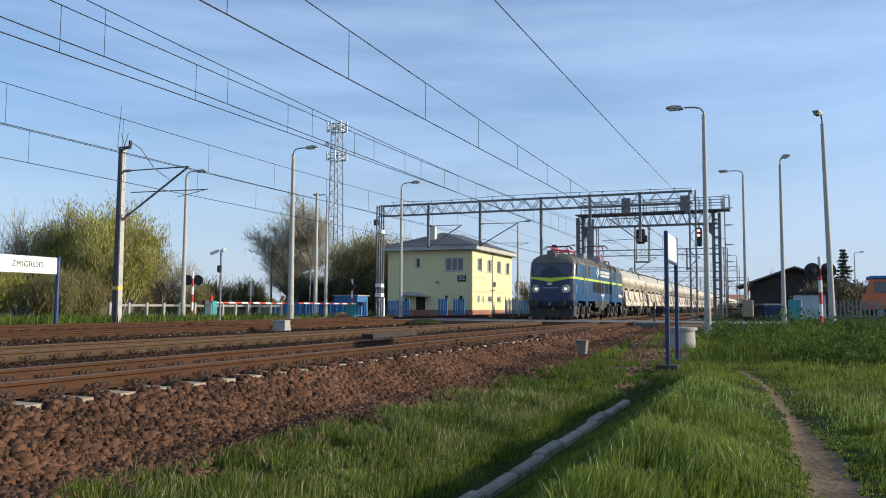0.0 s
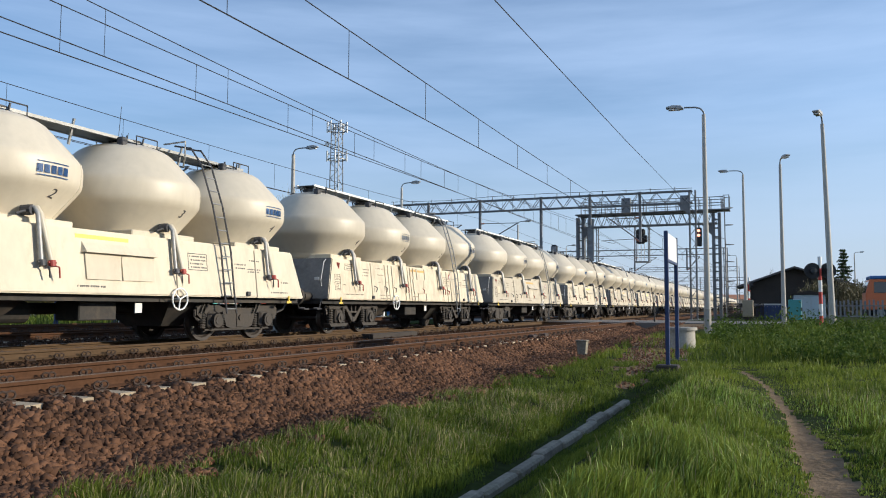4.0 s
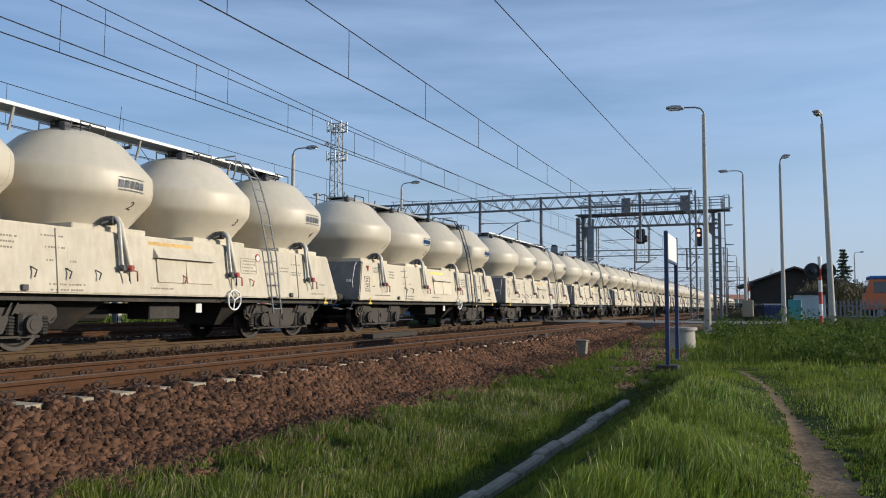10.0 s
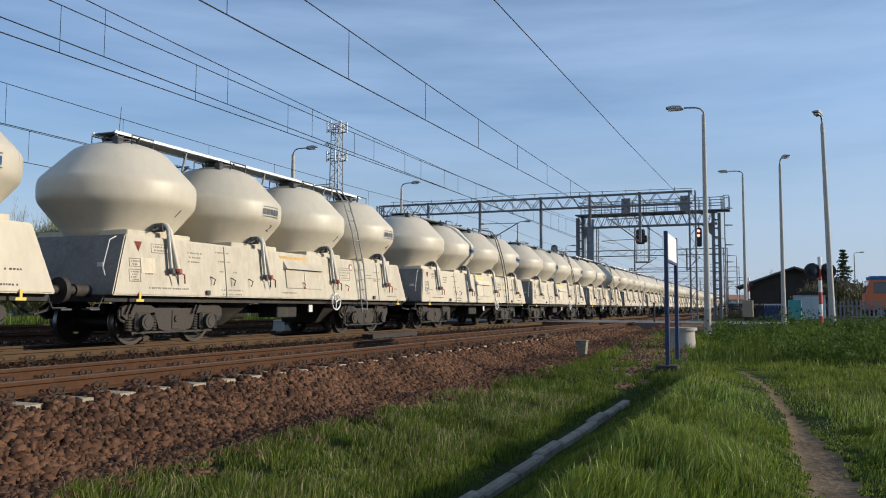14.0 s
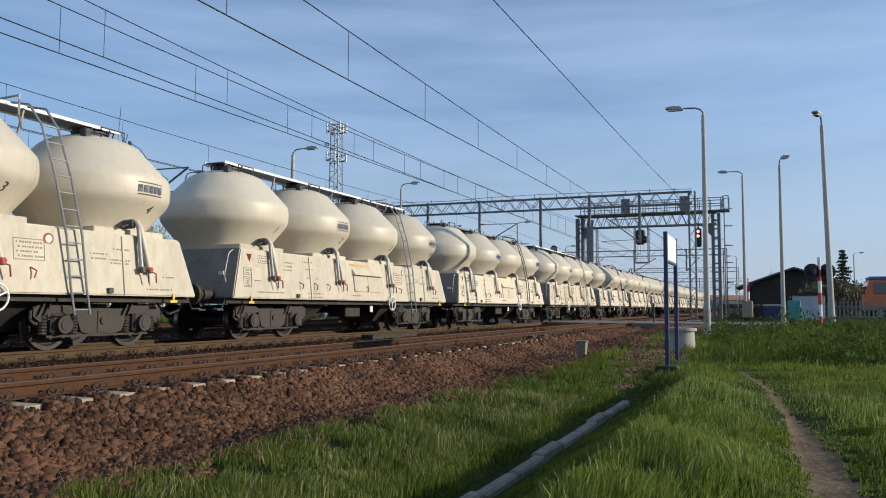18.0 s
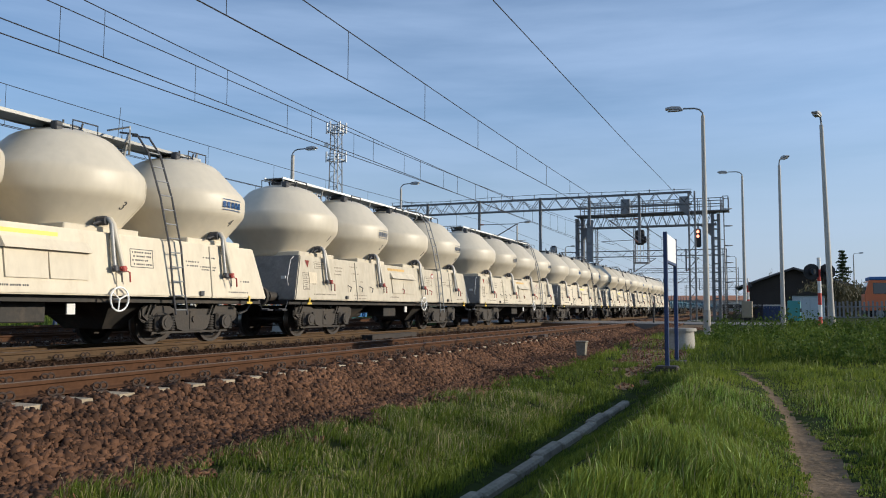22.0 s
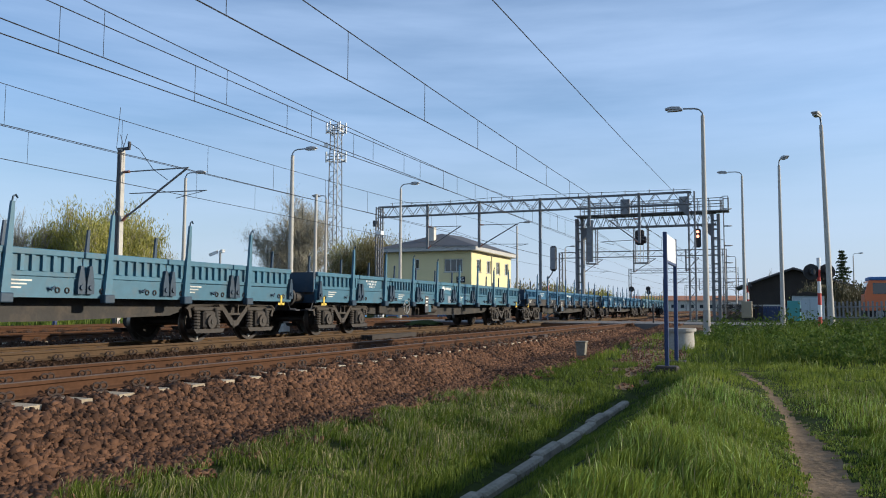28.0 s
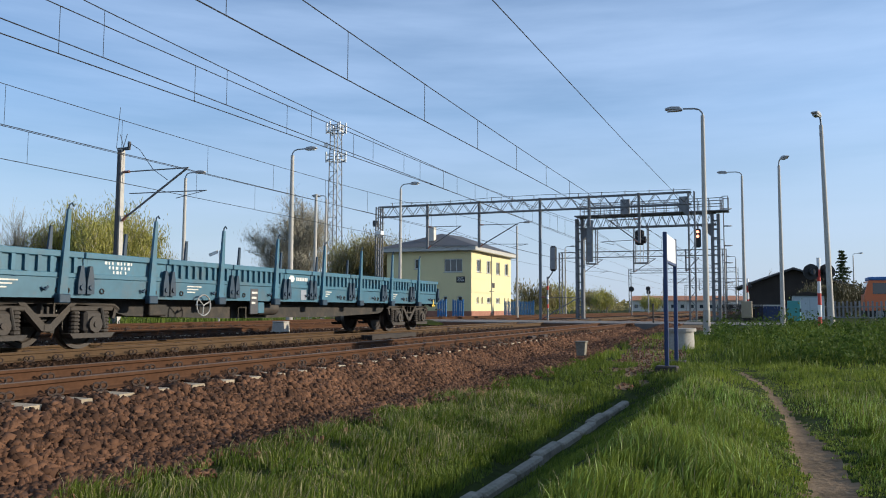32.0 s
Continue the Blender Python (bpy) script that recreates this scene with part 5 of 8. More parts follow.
    # bogies, three axles each
    for yc in (4.36, L - 4.36):
        for s in (-1, 1):
            fr = ((-2.55, 0.75), (-2.5, 1.05), (2.5, 1.05), (2.55, 0.75), (2.2, 0.72), (1.3, 0.62), (0.5, 0.62), (-0.5, 0.62), (-1.3, 0.62), (-2.2, 0.72))
            part("bogie_frame", prism([(u + yc, w) for u, w in fr], "x", 1.08 * s - 0.06, 1.08 * s + 0.06, 0.02), M_BOGIE, v)
            for k in (-1.73, 0.0, 1.73):
                ab = rod((1.0 * s, yc + k, 0.625), (1.3 * s, yc + k, 0.625), 0.19, 16)
                ab = box(1.14 * s - 0.1, 1.14 * s + 0.1, yc + k - 0.24, yc + k + 0.24, 0.42, 0.8, 0.03, into=ab)
                part("axle_box", ab, M_BOGIE, v)
                tie = prism(((yc + k - 0.62, 0.36), (yc + k - 0.25, 0.14), (yc + k + 0.25, 0.14), (yc + k + 0.62, 0.36)), "x", 1.2 * s - 0.03, 1.2 * s + 0.03)
                part("tie_bar", tie, M_BOGIE, v)
                for q in (-0.46, 0.46):
                    part("spring", coil(1.17 * s, yc + k + q, 0.36, 0.84, 0.115), M_BOGIE, v)
                part("brake_cylinder", rod((1.2 * s, yc + k + 0.25, 0.98), (1.2 * s, yc + k + 0.75, 0.98), 0.11, 12), M_BOGIE, v)
                part("sand_pipe", tube([(1.22 * s, yc + k + 0.82, 0.95), (1.15 * s, yc + k + 0.8, 0.5), (0.85 * s, yc + k + 0.72, 0.12)], 0.025, 6), M_FRAME, v)
                part("damper", rod((1.26 * s, yc + k - 0.55, 0.55), (1.26 * s, yc + k - 0.5, 1.02), 0.05, 8), M_BOGIE, v)
        for k in (-1.73, 0.0, 1.73):
            add_wheelset(v, WS_LOCO, yc + k, 0.625)
    # roof gear
    for y in (7.84, 12.62):
        part("roof_ventilator", rod((0.4, y, 4.2), (0.4, y, 4.62), 0.34, 22), M_GALV, v, "grey round roof ventilator", smooth=True)
    part("vent_box", box(-0.5, 0.5, 9.2, 12.0, 4.2, 4.36, 0.03), M_LOCOROOF, v)
    for k in range(12):
        part("roof_clip", box(0.62, 0.74, 3.6 + k * 1.05, 3.72 + k * 1.05, 4.18, 4.32, 0.01), M_DKSTEEL, v)
    for y, up in ((3.4, False), (15.6, True)):
        for a, b in (((-0.7, y - 0.7), (0.7, y - 0.7)), ((-0.7, y + 0.9), (0.7, y + 0.9)), ((-0.7, y - 0.7), (-0.7, y + 0.9)), ((0.7, y - 0.7), (0.7, y + 0.9))):
            part("pantograph_base", rod((*a, 4.5), (*b, 4.5), 0.035, 8), M_PINKRED, v)
        for sx in (-0.7, 0.7):
            for yy in (y - 0.7, y + 0.9):
                part("insulator", coil(sx, yy, 4.2, 4.49, 0.08), M_PLINTH, v)
        if up:
            knee, head, hz = y + 1.6, y - 0.9, 5.64
            kz = 5.12
        else:
            knee, head, hz = y + 1.75, y - 0.75, 4.72
            kz = 4.62
        part("lower_arm", rod((0, y - 0.3, 4.52), (0, knee, kz), 0.075, 10), M_PINKRED, v, "red pantograph arm")
        for sx in (-0.16, 0.16):
            part("upper_arm", rod((sx, knee, kz), (sx * 3.2, head, hz), 0.045, 8), M_PINKRED, v)
        part("control_rod", rod((0.1, y - 0.1, 4.6), (0.1, knee - 0.1, kz - 0.15), 0.02, 6), M_DKSTEEL, v)
        for dy in (-0.22, 0.22):
            part("contact_strip", tube([(-0.95, head + dy, hz - 0.18), (-0.75, head + dy, hz + 0.03), (0.75, head + dy, hz + 0.03), (0.95, head + dy, hz - 0.18)], 0.03, 7), M_DKSTEEL, v)
        part("strip_carrier", rod((0.5, head - 0.25, hz), (0.5, head + 0.25, hz), 0.025, 6), M_DKSTEEL, v)
        part("strip_carrier", rod((-0.5, head - 0.25, hz), (-0.5, head + 0.25, hz), 0.025, 6), M_DKSTEEL, v)
    part("roof_cable", tube([(-0.6, 4.4, 4.4), (-0.6, 9.0, 4.48), (-0.6, 14.6, 4.4)], 0.02, 6), M_PLINTH, v)
    buffers(v, 0.0, 1)
    buffers(v, L, -1)
    return v


FRONT = 47.46


def run(t):
    """How far the train has come at t seconds."""
    u = t / 16
    return t * (15.542 + 0.385 * u + 0.092 * u * u - 0.018 * u ** 3) + 0.56 * ramp(t, 3, 18) * (1 - ramp(t, 21.5, 28.5))


loco = locomotive()
kinds = {"clean": cement_wagon(M_BODY, M_LOGO), "faded": cement_wagon(M_BODYFADED, M_LOGOGREY), "dirty": cement_wagon(M_BODYDIRTY, M_LOGOGREY)}
tagged(kinds["faded"], "cream four-tank cement hopper wagon with faded marks and a white ladder")
tagged(kinds["dirty"], "stained tan four-tank cement hopper wagon with faded marks")
ORDER = ["clean", "dirty", "faded", "clean", "faded", "clean", "dirty", "faded", "clean", "faded", "clean", "clean", "faded", "clean", "clean", "dirty", "faded", "faded", "clean", "dirty", "clean",
         "clean", "faded", "faded", "clean", "clean", "clean", "faded"]
cement, used = [], set()
for k in ORDER:
    cement.append(copy_thing(kinds[k], pose(T2, 0, 0)) if k in used else kinds[k])
    used.add(k)
teal_flat, blue_flat, plain_flat = flat_wagon(M_REGS, M_REGS), flat_wagon(M_REGSB, M_FRAME), flat_wagon(M_REGSB, M_REGSB)
tagged(plain_flat, "dirty blue stake flat wagon with a blue sill, empty")
tagged(blue_flat, "bright blue stake flat wagon with a dark sill, empty")
flats = [teal_flat, copy_thing(teal_flat, pose(T2, 0, 0)), blue_flat, plain_flat, copy_thing(teal_flat, pose(T2, 0, 0))]
TRAIN = [(loco, FRONT)]
TRAIN += [(w, FRONT + 19.24 + CEM_L * k) for k, w in enumerate(cement)]
TRAIN += [(w, FRONT + 19.24 + CEM_L * 28 + REGS_L * k) for k, w in enumerate(flats)]


def motions():
    times = [0.0] + [2.0 * k for k in range(1, 16)] + [32.0]
    for v, y in TRAIN:
        walk(v, [(t, pose(T2, y - run(t), 0)) for t in times])
        # the wheels roll while the vehicle is near
        length = 20.0
        near = [k for k in range(961) if -length - 4 < y - run(k / 30) < 34]
        if not near:
            continue
        wheels = [w for w in v.children if w.name.startswith("wheelset")]
        for w in wheels:
            r, at = w.location.z, w.location.y
            rows = [(0.0, pose(0, at, r, 0))] if near[0] > 0 else []
            for k in near:
                rows.append((k / 30, pose(0, at, r, math.degrees((run(k / 30) - run(near[0] / 30)) / r) % 360)))
            if near[-1] < 960:
                rows.append((32.0, rows[-1][1]))
            walk(w, rows)


# ---- overhead line gantries ----
def truss_beam(parent, x0, x1, y, z0, z1, wide=0.5, step=0.62, face_detail=True):
    """A lattice beam from x0 to x1: four chords and zigzag webs."""
    for yy in (y - wide / 2, y + wide / 2):
        for z in (z0, z1):
            part("chord", box(x0, x1, yy - 0.04, yy + 0.04, z - 0.045, z + 0.045), M_GANTRY, parent)
    n = max(2, round((x1 - x0) / step))
    for yy in ((y - wide / 2, y + wide / 2) if face_detail else (y - wide / 2,)):
        bm = None
        for i in range(n):
            a, b = x0 + (x1 - x0) * i / n, x0 + (x1 - x0) * (i + 1) / n
            bm = bar((a, yy, z0 if i % 2 else z1), (b, yy, z1 if i % 2 else z0), 0.04, 0.04, into=bm)
        tagged(part("lattice", bm, M_GANTRY, parent), kind="stuff")


def lattice_leg(parent, x, y, z0, z1, w=0.42):
    for dx in (-w / 2, w / 2):
        for dy in (-w / 2, w / 2):
            part("leg_post", box(x + dx - 0.045, x + dx + 0.045, y + dy - 0.045, y + dy + 0.045, z0, z1), M_GANTRY, parent)
    n = max(3, round((z1 - z0) / 0.55))
    bm = None
    for i in range(n):
        a, b = z0 + (z1 - z0) * i / n, z0 + (z1 - z0) * (i + 1) / n
        s = 1 if i % 2 else -1
        bm = bar((x - s * w / 2, y - w / 2, a), (x + s * w / 2, y - w / 2, b), 0.05, 0.04, into=bm)
        bm = bar((x + w / 2, y - s * w / 2, a), (x + w / 2, y + s * w / 2, b), 0.05, 0.04, into=bm)
    tagged(part("leg_lacing", bm, M_GANTRY, parent), kind="stuff")
    part("footing", box(x - 0.45, x + 0.45, y - 0.45, y + 0.45, z0 - 0.3, z0 + 0.12, 0.03), M_CONC, parent)


def cantilever(parent, x, y, z_foot, z_top, reach, reg=0.2):
    """A hinged bracket on a drop post: sloping tube, top tube, registration arm, insulators."""
    part("bracket_tube", rod((x, y, z_foot), (x + reach, y, z_top), 0.045, 8), M_GANTRY, parent)
    part("top_tube", rod((x, y, z_top + 0.05), (x + reach * 1.02, y, z_top + 0.02), 0.028, 8), M_GANTRY, parent)
    part("registration_arm", rod((x + reach * 0.12, y, z_foot + reg), (x + reach * 1.3, y, z_foot + reg - 0.08), 0.022, 8), M_GANTRY, parent)
    part("steady_arm", rod((x + reach * 1.28, y, z_foot + reg - 0.08), (x + reach * 0.85, y, z_foot + reg - 0.32), 0.015, 6), M_GANTRY, parent)
    for z in (z_foot, z_top + 0.05):
        d = 0.06 * (1 if reach > 0 else -1)
        ins = rod((x + d, y, z), (x + d * 6, y, z + (z_top - z_foot) * 0.36 * 0.36 * (1 if z == z_foot else 0)), 0.06, 10)
        part("insulator", ins, M_PLINTH, parent)


def gantry(y, x0, x1, top, depth, drops, near=True):
    g = thing("line_gantry", (0, y, 0), "grey lattice gantry spanning the tracks and carrying the overhead line", "gantry", "overhead line gantries")
    truss_beam(g, x0, x1, 0, top - depth, top, face_detail=near, step=0.62 if near else 0.9)
    lattice_leg(g, x0, 0, -0.15, top + 0.02)
    lattice_leg(g, x1, 0, -0.15, top + 0.02)
    for x, low, reach in drops:
        part("drop_post", box(x - 0.09, x + 0.09, -0.09, 0.09, low, top + 0.12), M_GANTRY, g)
        if reach:
            cantilever(g, x, 0, low + 0.05, low + 1.75, reach)
    if near:
        for k in range(14):
            x = x0 + 1.2 + k * (x1 - x0 - 2.4) / 13
            part("line_peg", rod((x, 0, top), (x, 0, top + 0.34), 0.03, 6), M_GANTRY, g)
        part("earth_wire", tube([(x0 + 1, 0, top + 0.32), (x0 + 6, 0, top + 0.2), (x0 + 10, 0, top + 0.34), (x0 + 14, 0, top + 0.36), (x1, 0, top + 0.2)], 0.018, 5), M_BLACK, g)
        part("corner_gusset", prism(((x1 - 1.1, top - depth), (x1 - 0.2, top - depth), (x1 - 0.2, top - depth - 1.0)), "y", -0.22, -0.18), M_GANTRY, g)
        part("transformer_box", box(x0 - 0.55, x0 - 0.2, -0.2, 0.2, 7.6, 8.1, 0.03), M_DKSTEEL, g)
        for z in (1.6, 2.4, 6.9):
            part("white_collar", box(x0 - 0.27, x0 + 0.27, -0.27, 0.27, z, z + 0.3), M_WHITE, g, "white painted band")
    return g


gantry(58.5, -30.0, -4.9, 9.2, 0.85, ((-25.6, 5.6, 2.9), (-21.1, 5.6, 3.1), (-16.1, -0.15, 2.9), (-12.3, 7.0, 0), (-8.6, 5.6, -2.2)))
gantry(105.0, -26.0, -4.9, 8.4, 0.75, ((-22.9, 5.6, 2.6), (-16.2, 5.6, 2.8), (-9.6, 5.6, 1.6)), False)
gantry(157.0, -25.0, -5.2, 8.6, 0.8, ((-16.2, 5.6, 2.8), (-9.6, 5.6, 1.6)), False)
gantry(212.0, -25.0, -5.2, 8.6, 0.8, ((-16.2, 5.6, 2.8), (-9.6, 5.6, 1.6)), False)
gantry(270.0, -25.0, -5.2, 8.6, 0.8, ((-16.2, 5.6, 2.8), (-9.6, 5.6, 1.6)), False)

# mast beside the fourth track, with its bracket
mast = thing("line_mast", (-25.6, 25.55, 0), "concrete overhead line mast with a sloping bracket and a yellow band", "mast")
part("pole", hexa(((-0.16, -0.12, -0.2), (0.16, -0.12, -0.2), (0.16, 0.12, -0.2), (-0.16, 0.12, -0.2)), ((-0.11, -0.1, 7.55), (0.11, -0.1, 7.55), (0.11, 0.1, 7.55), (-0.11, 0.1, 7.55))), M_POLE, mast)
# dark strip added over the pole to deepen its shaded face
part("shade_strip", hexa(((-0.15, -0.15, -0.2), (0.1, -0.15, -0.2), (0.1, -0.121, -0.2), (-0.15, -0.121, -0.2)), ((-0.1, -0.13, 7.5), (0.07, -0.13, 7.5), (0.07, -0.101, 7.5), (-0.1, -0.101, 7.5))), M_DKSTEEL, mast, "dark strip for the shaded face")
part("yellow_band", hexa(((-0.157, -0.16, 1.45), (0.157, -0.16, 1.45), (0.157, 0.125, 1.45), (-0.157, 0.125, 1.45)), ((-0.155, -0.158, 1.6), (0.155, -0.158, 1.6), (0.155, 0.123, 1.6), (-0.155, 0.123, 1.6))), M_YELLOW, mast, "yellow band")
part("cap_arm", box(-0.2, 0.45, -0.05, 0.05, 7.5, 7.62), M_DKSTEEL, mast)
part("cap_insulator", rod((0.42, 0, 7.62), (0.42, 0, 7.85), 0.07, 10), M_DKSTEEL, mast)
for q in (-0.12, 0.12):
    part("horn", rod((0.1, 0, 7.65), (0.1 + q * 1.6, 0, 8.2), 0.015, 5), M_DKSTEEL, mast)
cantilever(mast, 0.12, 0, 4.45, 6.5, 3.45, 1.15)
part("jumper_wire", tube([(0.42, 0, 7.8), (0.9, 0.1, 7.5), (1.6, 0.2, 6.6), (2.4, 0.2, 6.1)], 0.015, 5), M_BLACK, mast)
cable_down = part("feeder_drop", rod((-0.3, 0, 7.6), (-0.15, 0, 9.4), 0.012, 5), M_BLACK, mast)

# ---- signal gantry with walkway ----
sg = thing("signal_gantry", (0, 63.0, 0), "grey steel signal gantry with railed walkway, signal cages and ladder", "gantry")
truss_beam(sg, -14.1, -3.5, 0, 7.25, 8.15, 0.9, 0.36)
for x in (-14.0, -3.55):
    for dx in (-0.22, 0.22):
        part("leg_post", box(x + dx - 0.11, x + dx + 0.11, -0.3, 0.3, -0.15, 8.05), M_GANTRY, sg)
    for k in range(12):
        z = 0.2 + k * 0.66
        part("leg_batten", box(x - 0.3, x + 0.3, -0.32, -0.29, z, z + 0.12), M_GANTRY, sg)
    part("haunch", prism(((x + (0.3 if x < -8 else -0.3), 7.2), (x + (1.1 if x < -8 else -1.1), 7.2), (x + (0.3 if x < -8 else -0.3), 6.3)), "y", -0.3, 0.3), M_GANTRY, sg)
part("walkway", box(-14.3, -3.0, -0.75, 0.75, 8.2, 8.28), M_GANTRY, sg)
for yy in (-0.75, 0.75):
    for z in (8.75, 9.2):
        part("handrail", rod((-14.0, yy, z), (-3.0, yy, z), 0.03, 8), M_GANTRY, sg)
    for k in range(14):
        x = -13.8 + k * 0.82
        part("rail_post", rod((x, yy, 8.28), (x, yy, 9.22), 0.035, 6), M_GANTRY, sg)
for k, x in enumerate((-12.9, -12.0, -11.1, -9.0, -8.1, -7.2)):
    part("guard_frame", tube([(x - 0.34, -0.79, 8.36), (x + 0.34, -0.79, 8.36), (x + 0.34, -0.79, 9.1), (x - 0.34, -0.79, 9.1), (x - 0.34, -0.79, 8.4)], 0.02, 5), M_GALV, sg)
for x in (-10.2, -5.75):
    b = part("signal_back", box(x - 0.36, x + 0.36, -0.95, -0.6, 8.2, 9.4, 0.03), M_GALV, sg, "grey signal back board")
    for q in (-1, 1):
        part("chevron_bar", bar((x, -0.97, 8.85), (x + 0.3 * q, -0.97, 8.45), 0.09, 0.03), M_BLACK, b)
        part("chevron_bar", bar((x, -0.97, 8.95), (x + 0.26 * q, -0.97, 9.32), 0.05, 0.03), M_BLACK, b)
for x0, x1 in ((-13.4, -12.65), (-9.65, -8.6)):
    for xx in (x0, x1):
        for yy in (-0.35, 0.35):
            part("cage_post", rod((xx, yy, 4.4), (xx, yy, 7.3), 0.04, 6), M_GANTRY, sg)
    part("cage_floor", box(x0 - 0.05, x1 + 0.05, -0.45, 0.45, 4.35, 4.43), M_GANTRY, sg)
    for k in range(8):
        part("cage_bar", rod((x1, -0.35, 4.6 + k * 0.34), (x1 + 0.12, 0.35, 4.6 + k * 0.34), 0.025, 6), M_GANTRY, sg)
part("signal_board", box(-13.35, -12.85, -0.5, -0.4, 4.5, 7.9, 0.02), M_GALV, sg, "tall grey board seen from behind")
hd = lathe(((0.36, 0), (0.36, 0.1)), 20)
head = part("signal_head", box(-9.55, -8.85, -0.3, -0.05, 5.8, 7.0, 0.12), M_BLACK, sg, "black signal head")
part("signal_hood", rod((-9.0, -0.3, 6.2), (-8.7, -0.3, 6.2), 0.28, 14), M_BLACK, head)
for x in (-9.4, -9.15, -8.9):
    part("cage_rod", rod((x, -0.36, 4.4), (x, -0.36, 5.8), 0.03, 6), M_FENCEWHITE, sg)
red = part("signal_head", box(-5.05, -4.6, -0.32, -0.05, 5.5, 6.95, 0.1), M_BLACK, sg, "black signal head showing two lit lamps")
for z in (6.35, 6.7):
    part("signal_lens", rod((-4.83, -0.36, z), (-4.83, -0.3, z), 0.11, 14), M_REDLIGHT, red, "lit reddish lens")
part("signal_bracket", rod((-4.83, -0.15, 6.9), (-4.83, -0.1, 7.4), 0.06, 8), M_GANTRY, sg)
for yy in (-0.25, 0.25):
    part("ladder_stile", rod((-2.95, yy, 0), (-2.95, yy, 9.3), 0.03, 6), M_GANTRY, sg)
for k in range(26):
    part("ladder_rung", rod((-2.95, -0.25, 0.3 + k * 0.34), (-2.95, 0.25, 0.3 + k * 0.34), 0.018, 5), M_GANTRY, sg)
for z in (1.3, 2.8, 4.3, 5.6, 7.1, 8.4):
    part("ladder_hoop", tube([(-2.95, -0.3, z), (-2.6, -0.35, z), (-2.35, 0, z), (-2.6, 0.35, z), (-2.95, 0.3, z)], 0.025, 5), M_GANTRY, sg)
for p in ((-3.0, -0.7), (-2.6, -0.7), (-2.6, 0.7), (-3.0, 0.7)):
    part("landing_post", rod((*p, 8.2), (*p, 9.3), 0.03, 6), M_GANTRY, sg)
part("landing", box(-3.0, -2.55, -0.75, 0.75, 8.2, 8.27), M_GANTRY, sg)
part("landing_rail", tube([(-3.0, -0.7, 9.3), (-2.6, -0.7, 9.3), (-2.6, 0.7, 9.3), (-3.0, 0.7, 9.3)], 0.03, 6), M_GANTRY, sg)

# post signal under the first gantry
ps = thing("post_signal", (-15.45, 58.2, 0), "dark oblong signal head on a slim red and white post", "signal")
part("post", rod((0, 0, -0.2), (0, 0, 3.2), 0.07, 10), M_GALV, ps)
part("bracket", tube([(0, 0, 3.0), (0.3, 0, 3.4), (0.45, 0, 3.7)], 0.05, 8), M_GANTRY, ps)
part("head", box(0.2, 0.72, -0.15, 0.15, 3.6, 5.55, 0.14), M_BLACK, ps, "black oblong head with rounded ends")
part("plate", box(0.26, 0.66, -0.19, -0.16, 3.75, 5.4, 0.01), M_GALV, ps)
for k in range(3):
    part("band", rod((0, 0, 0.8 + k * 0.7), (0, 0, 1.1 + k * 0.7), 0.075, 10), M_WHITE if k % 2 else M_RED, ps)


# ---- overhead wires ----
def wire(name, pts, r, label):
    bm = tube([Vector(p) for p in pts], r, 5)
    return solid(name, bm, M_BLACK, label, "cable")


def catenary(x, mz, cz, sag_mid, half, rise, y_drop, dx=0.0, y_end=330.0, tail=True):
    """A messenger wire, a contact wire and droppers along a track, with supports at 58.5 m and further gantries."""
    def m(y):
        if y <= 58.5:
            return mz + rise * ((y - sag_mid) / half) ** 2
        for a, b in ((58.5, 105.0), (105.0, 157.0), (157.0, 212.0), (212.0, 270.0), (270.0, 330.0)):
            if a <= y <= b:
                u = (y - (a + b) / 2) / ((b - a) / 2)
                return mz + rise * u * u
        return mz
    ys = [-2 + 3.0 * k for k in range(20)] + [58.5] + [62 + 8 * k for k in range(34)]
    ys = [y for y in ys if y <= y_end]
    wire("messenger_wire", [(x + dx * (y - 58.5) / 60, y, m(y)) for y in ys], 0.012, "thin dark messenger wire of the overhead line")
    wire("contact_wire", [(x + dx * (y - 58.5) / 60, y, cz(y)) for y in ys[::2] + [ys[-1]]], 0.013, "thin dark contact wire of the overhead line")
    for y in y_drop:
        xx = x + dx * (y - 58.5) / 60
        d = solid("dropper", rod((xx, y, cz(y)), (xx, y, m(y)), 0.008, 4), M_BLACK, "thin dropper between the wires of the overhead line", "cable", "droppers of the overhead line")


catenary(-7.93, 6.38, lambda y: 5.38 + 0.0075 * min(y, 32), 33, 28.5, 0.3, [10.0 + 3.95 * k for k in range(11)] + [66 + 8 * k for k in range(5)])
catenary(-12.65, 6.57, lambda y: 5.6 + 0.0085 * min(y, 30), 23, 28.5, 0.4, [7.0 + 3.93 * k for k in range(12)])
catenary(-12.65, 6.62, lambda y: 6.0 - 0.0045 * y, 34, 28.5, 0.56, [8.0 + 4.03 * k for k in range(12)], y_end=90)
catenary(-19.55, 6.89, lambda y: 5.82, 27, 28.5, 0.45, [15.2 + 4.3 * k for k in range(9)])
catenary(-22.75, 6.6, lambda y: 5.6 - 0.004 * min(y, 40), 22, 30, 0.15, [14.4 + 4.2 * k for k in range(9)])
wire("feeder_wire", [(-4.95, -2, 6.75), (-4.95, 14.6, 6.95), (-4.93, 30, 7.2), (-4.92, 47, 7.62), (-4.92, 58.4, 8.1)], 0.012, "thin dark feeder wire running to the gantry")
wire("feeder_wire", [(-13.5, 58.6, 9.3), (-11.5, 60.5, 8.6), (-10.9, 62.9, 7.6)], 0.02, "slack dark cable between two gantries")
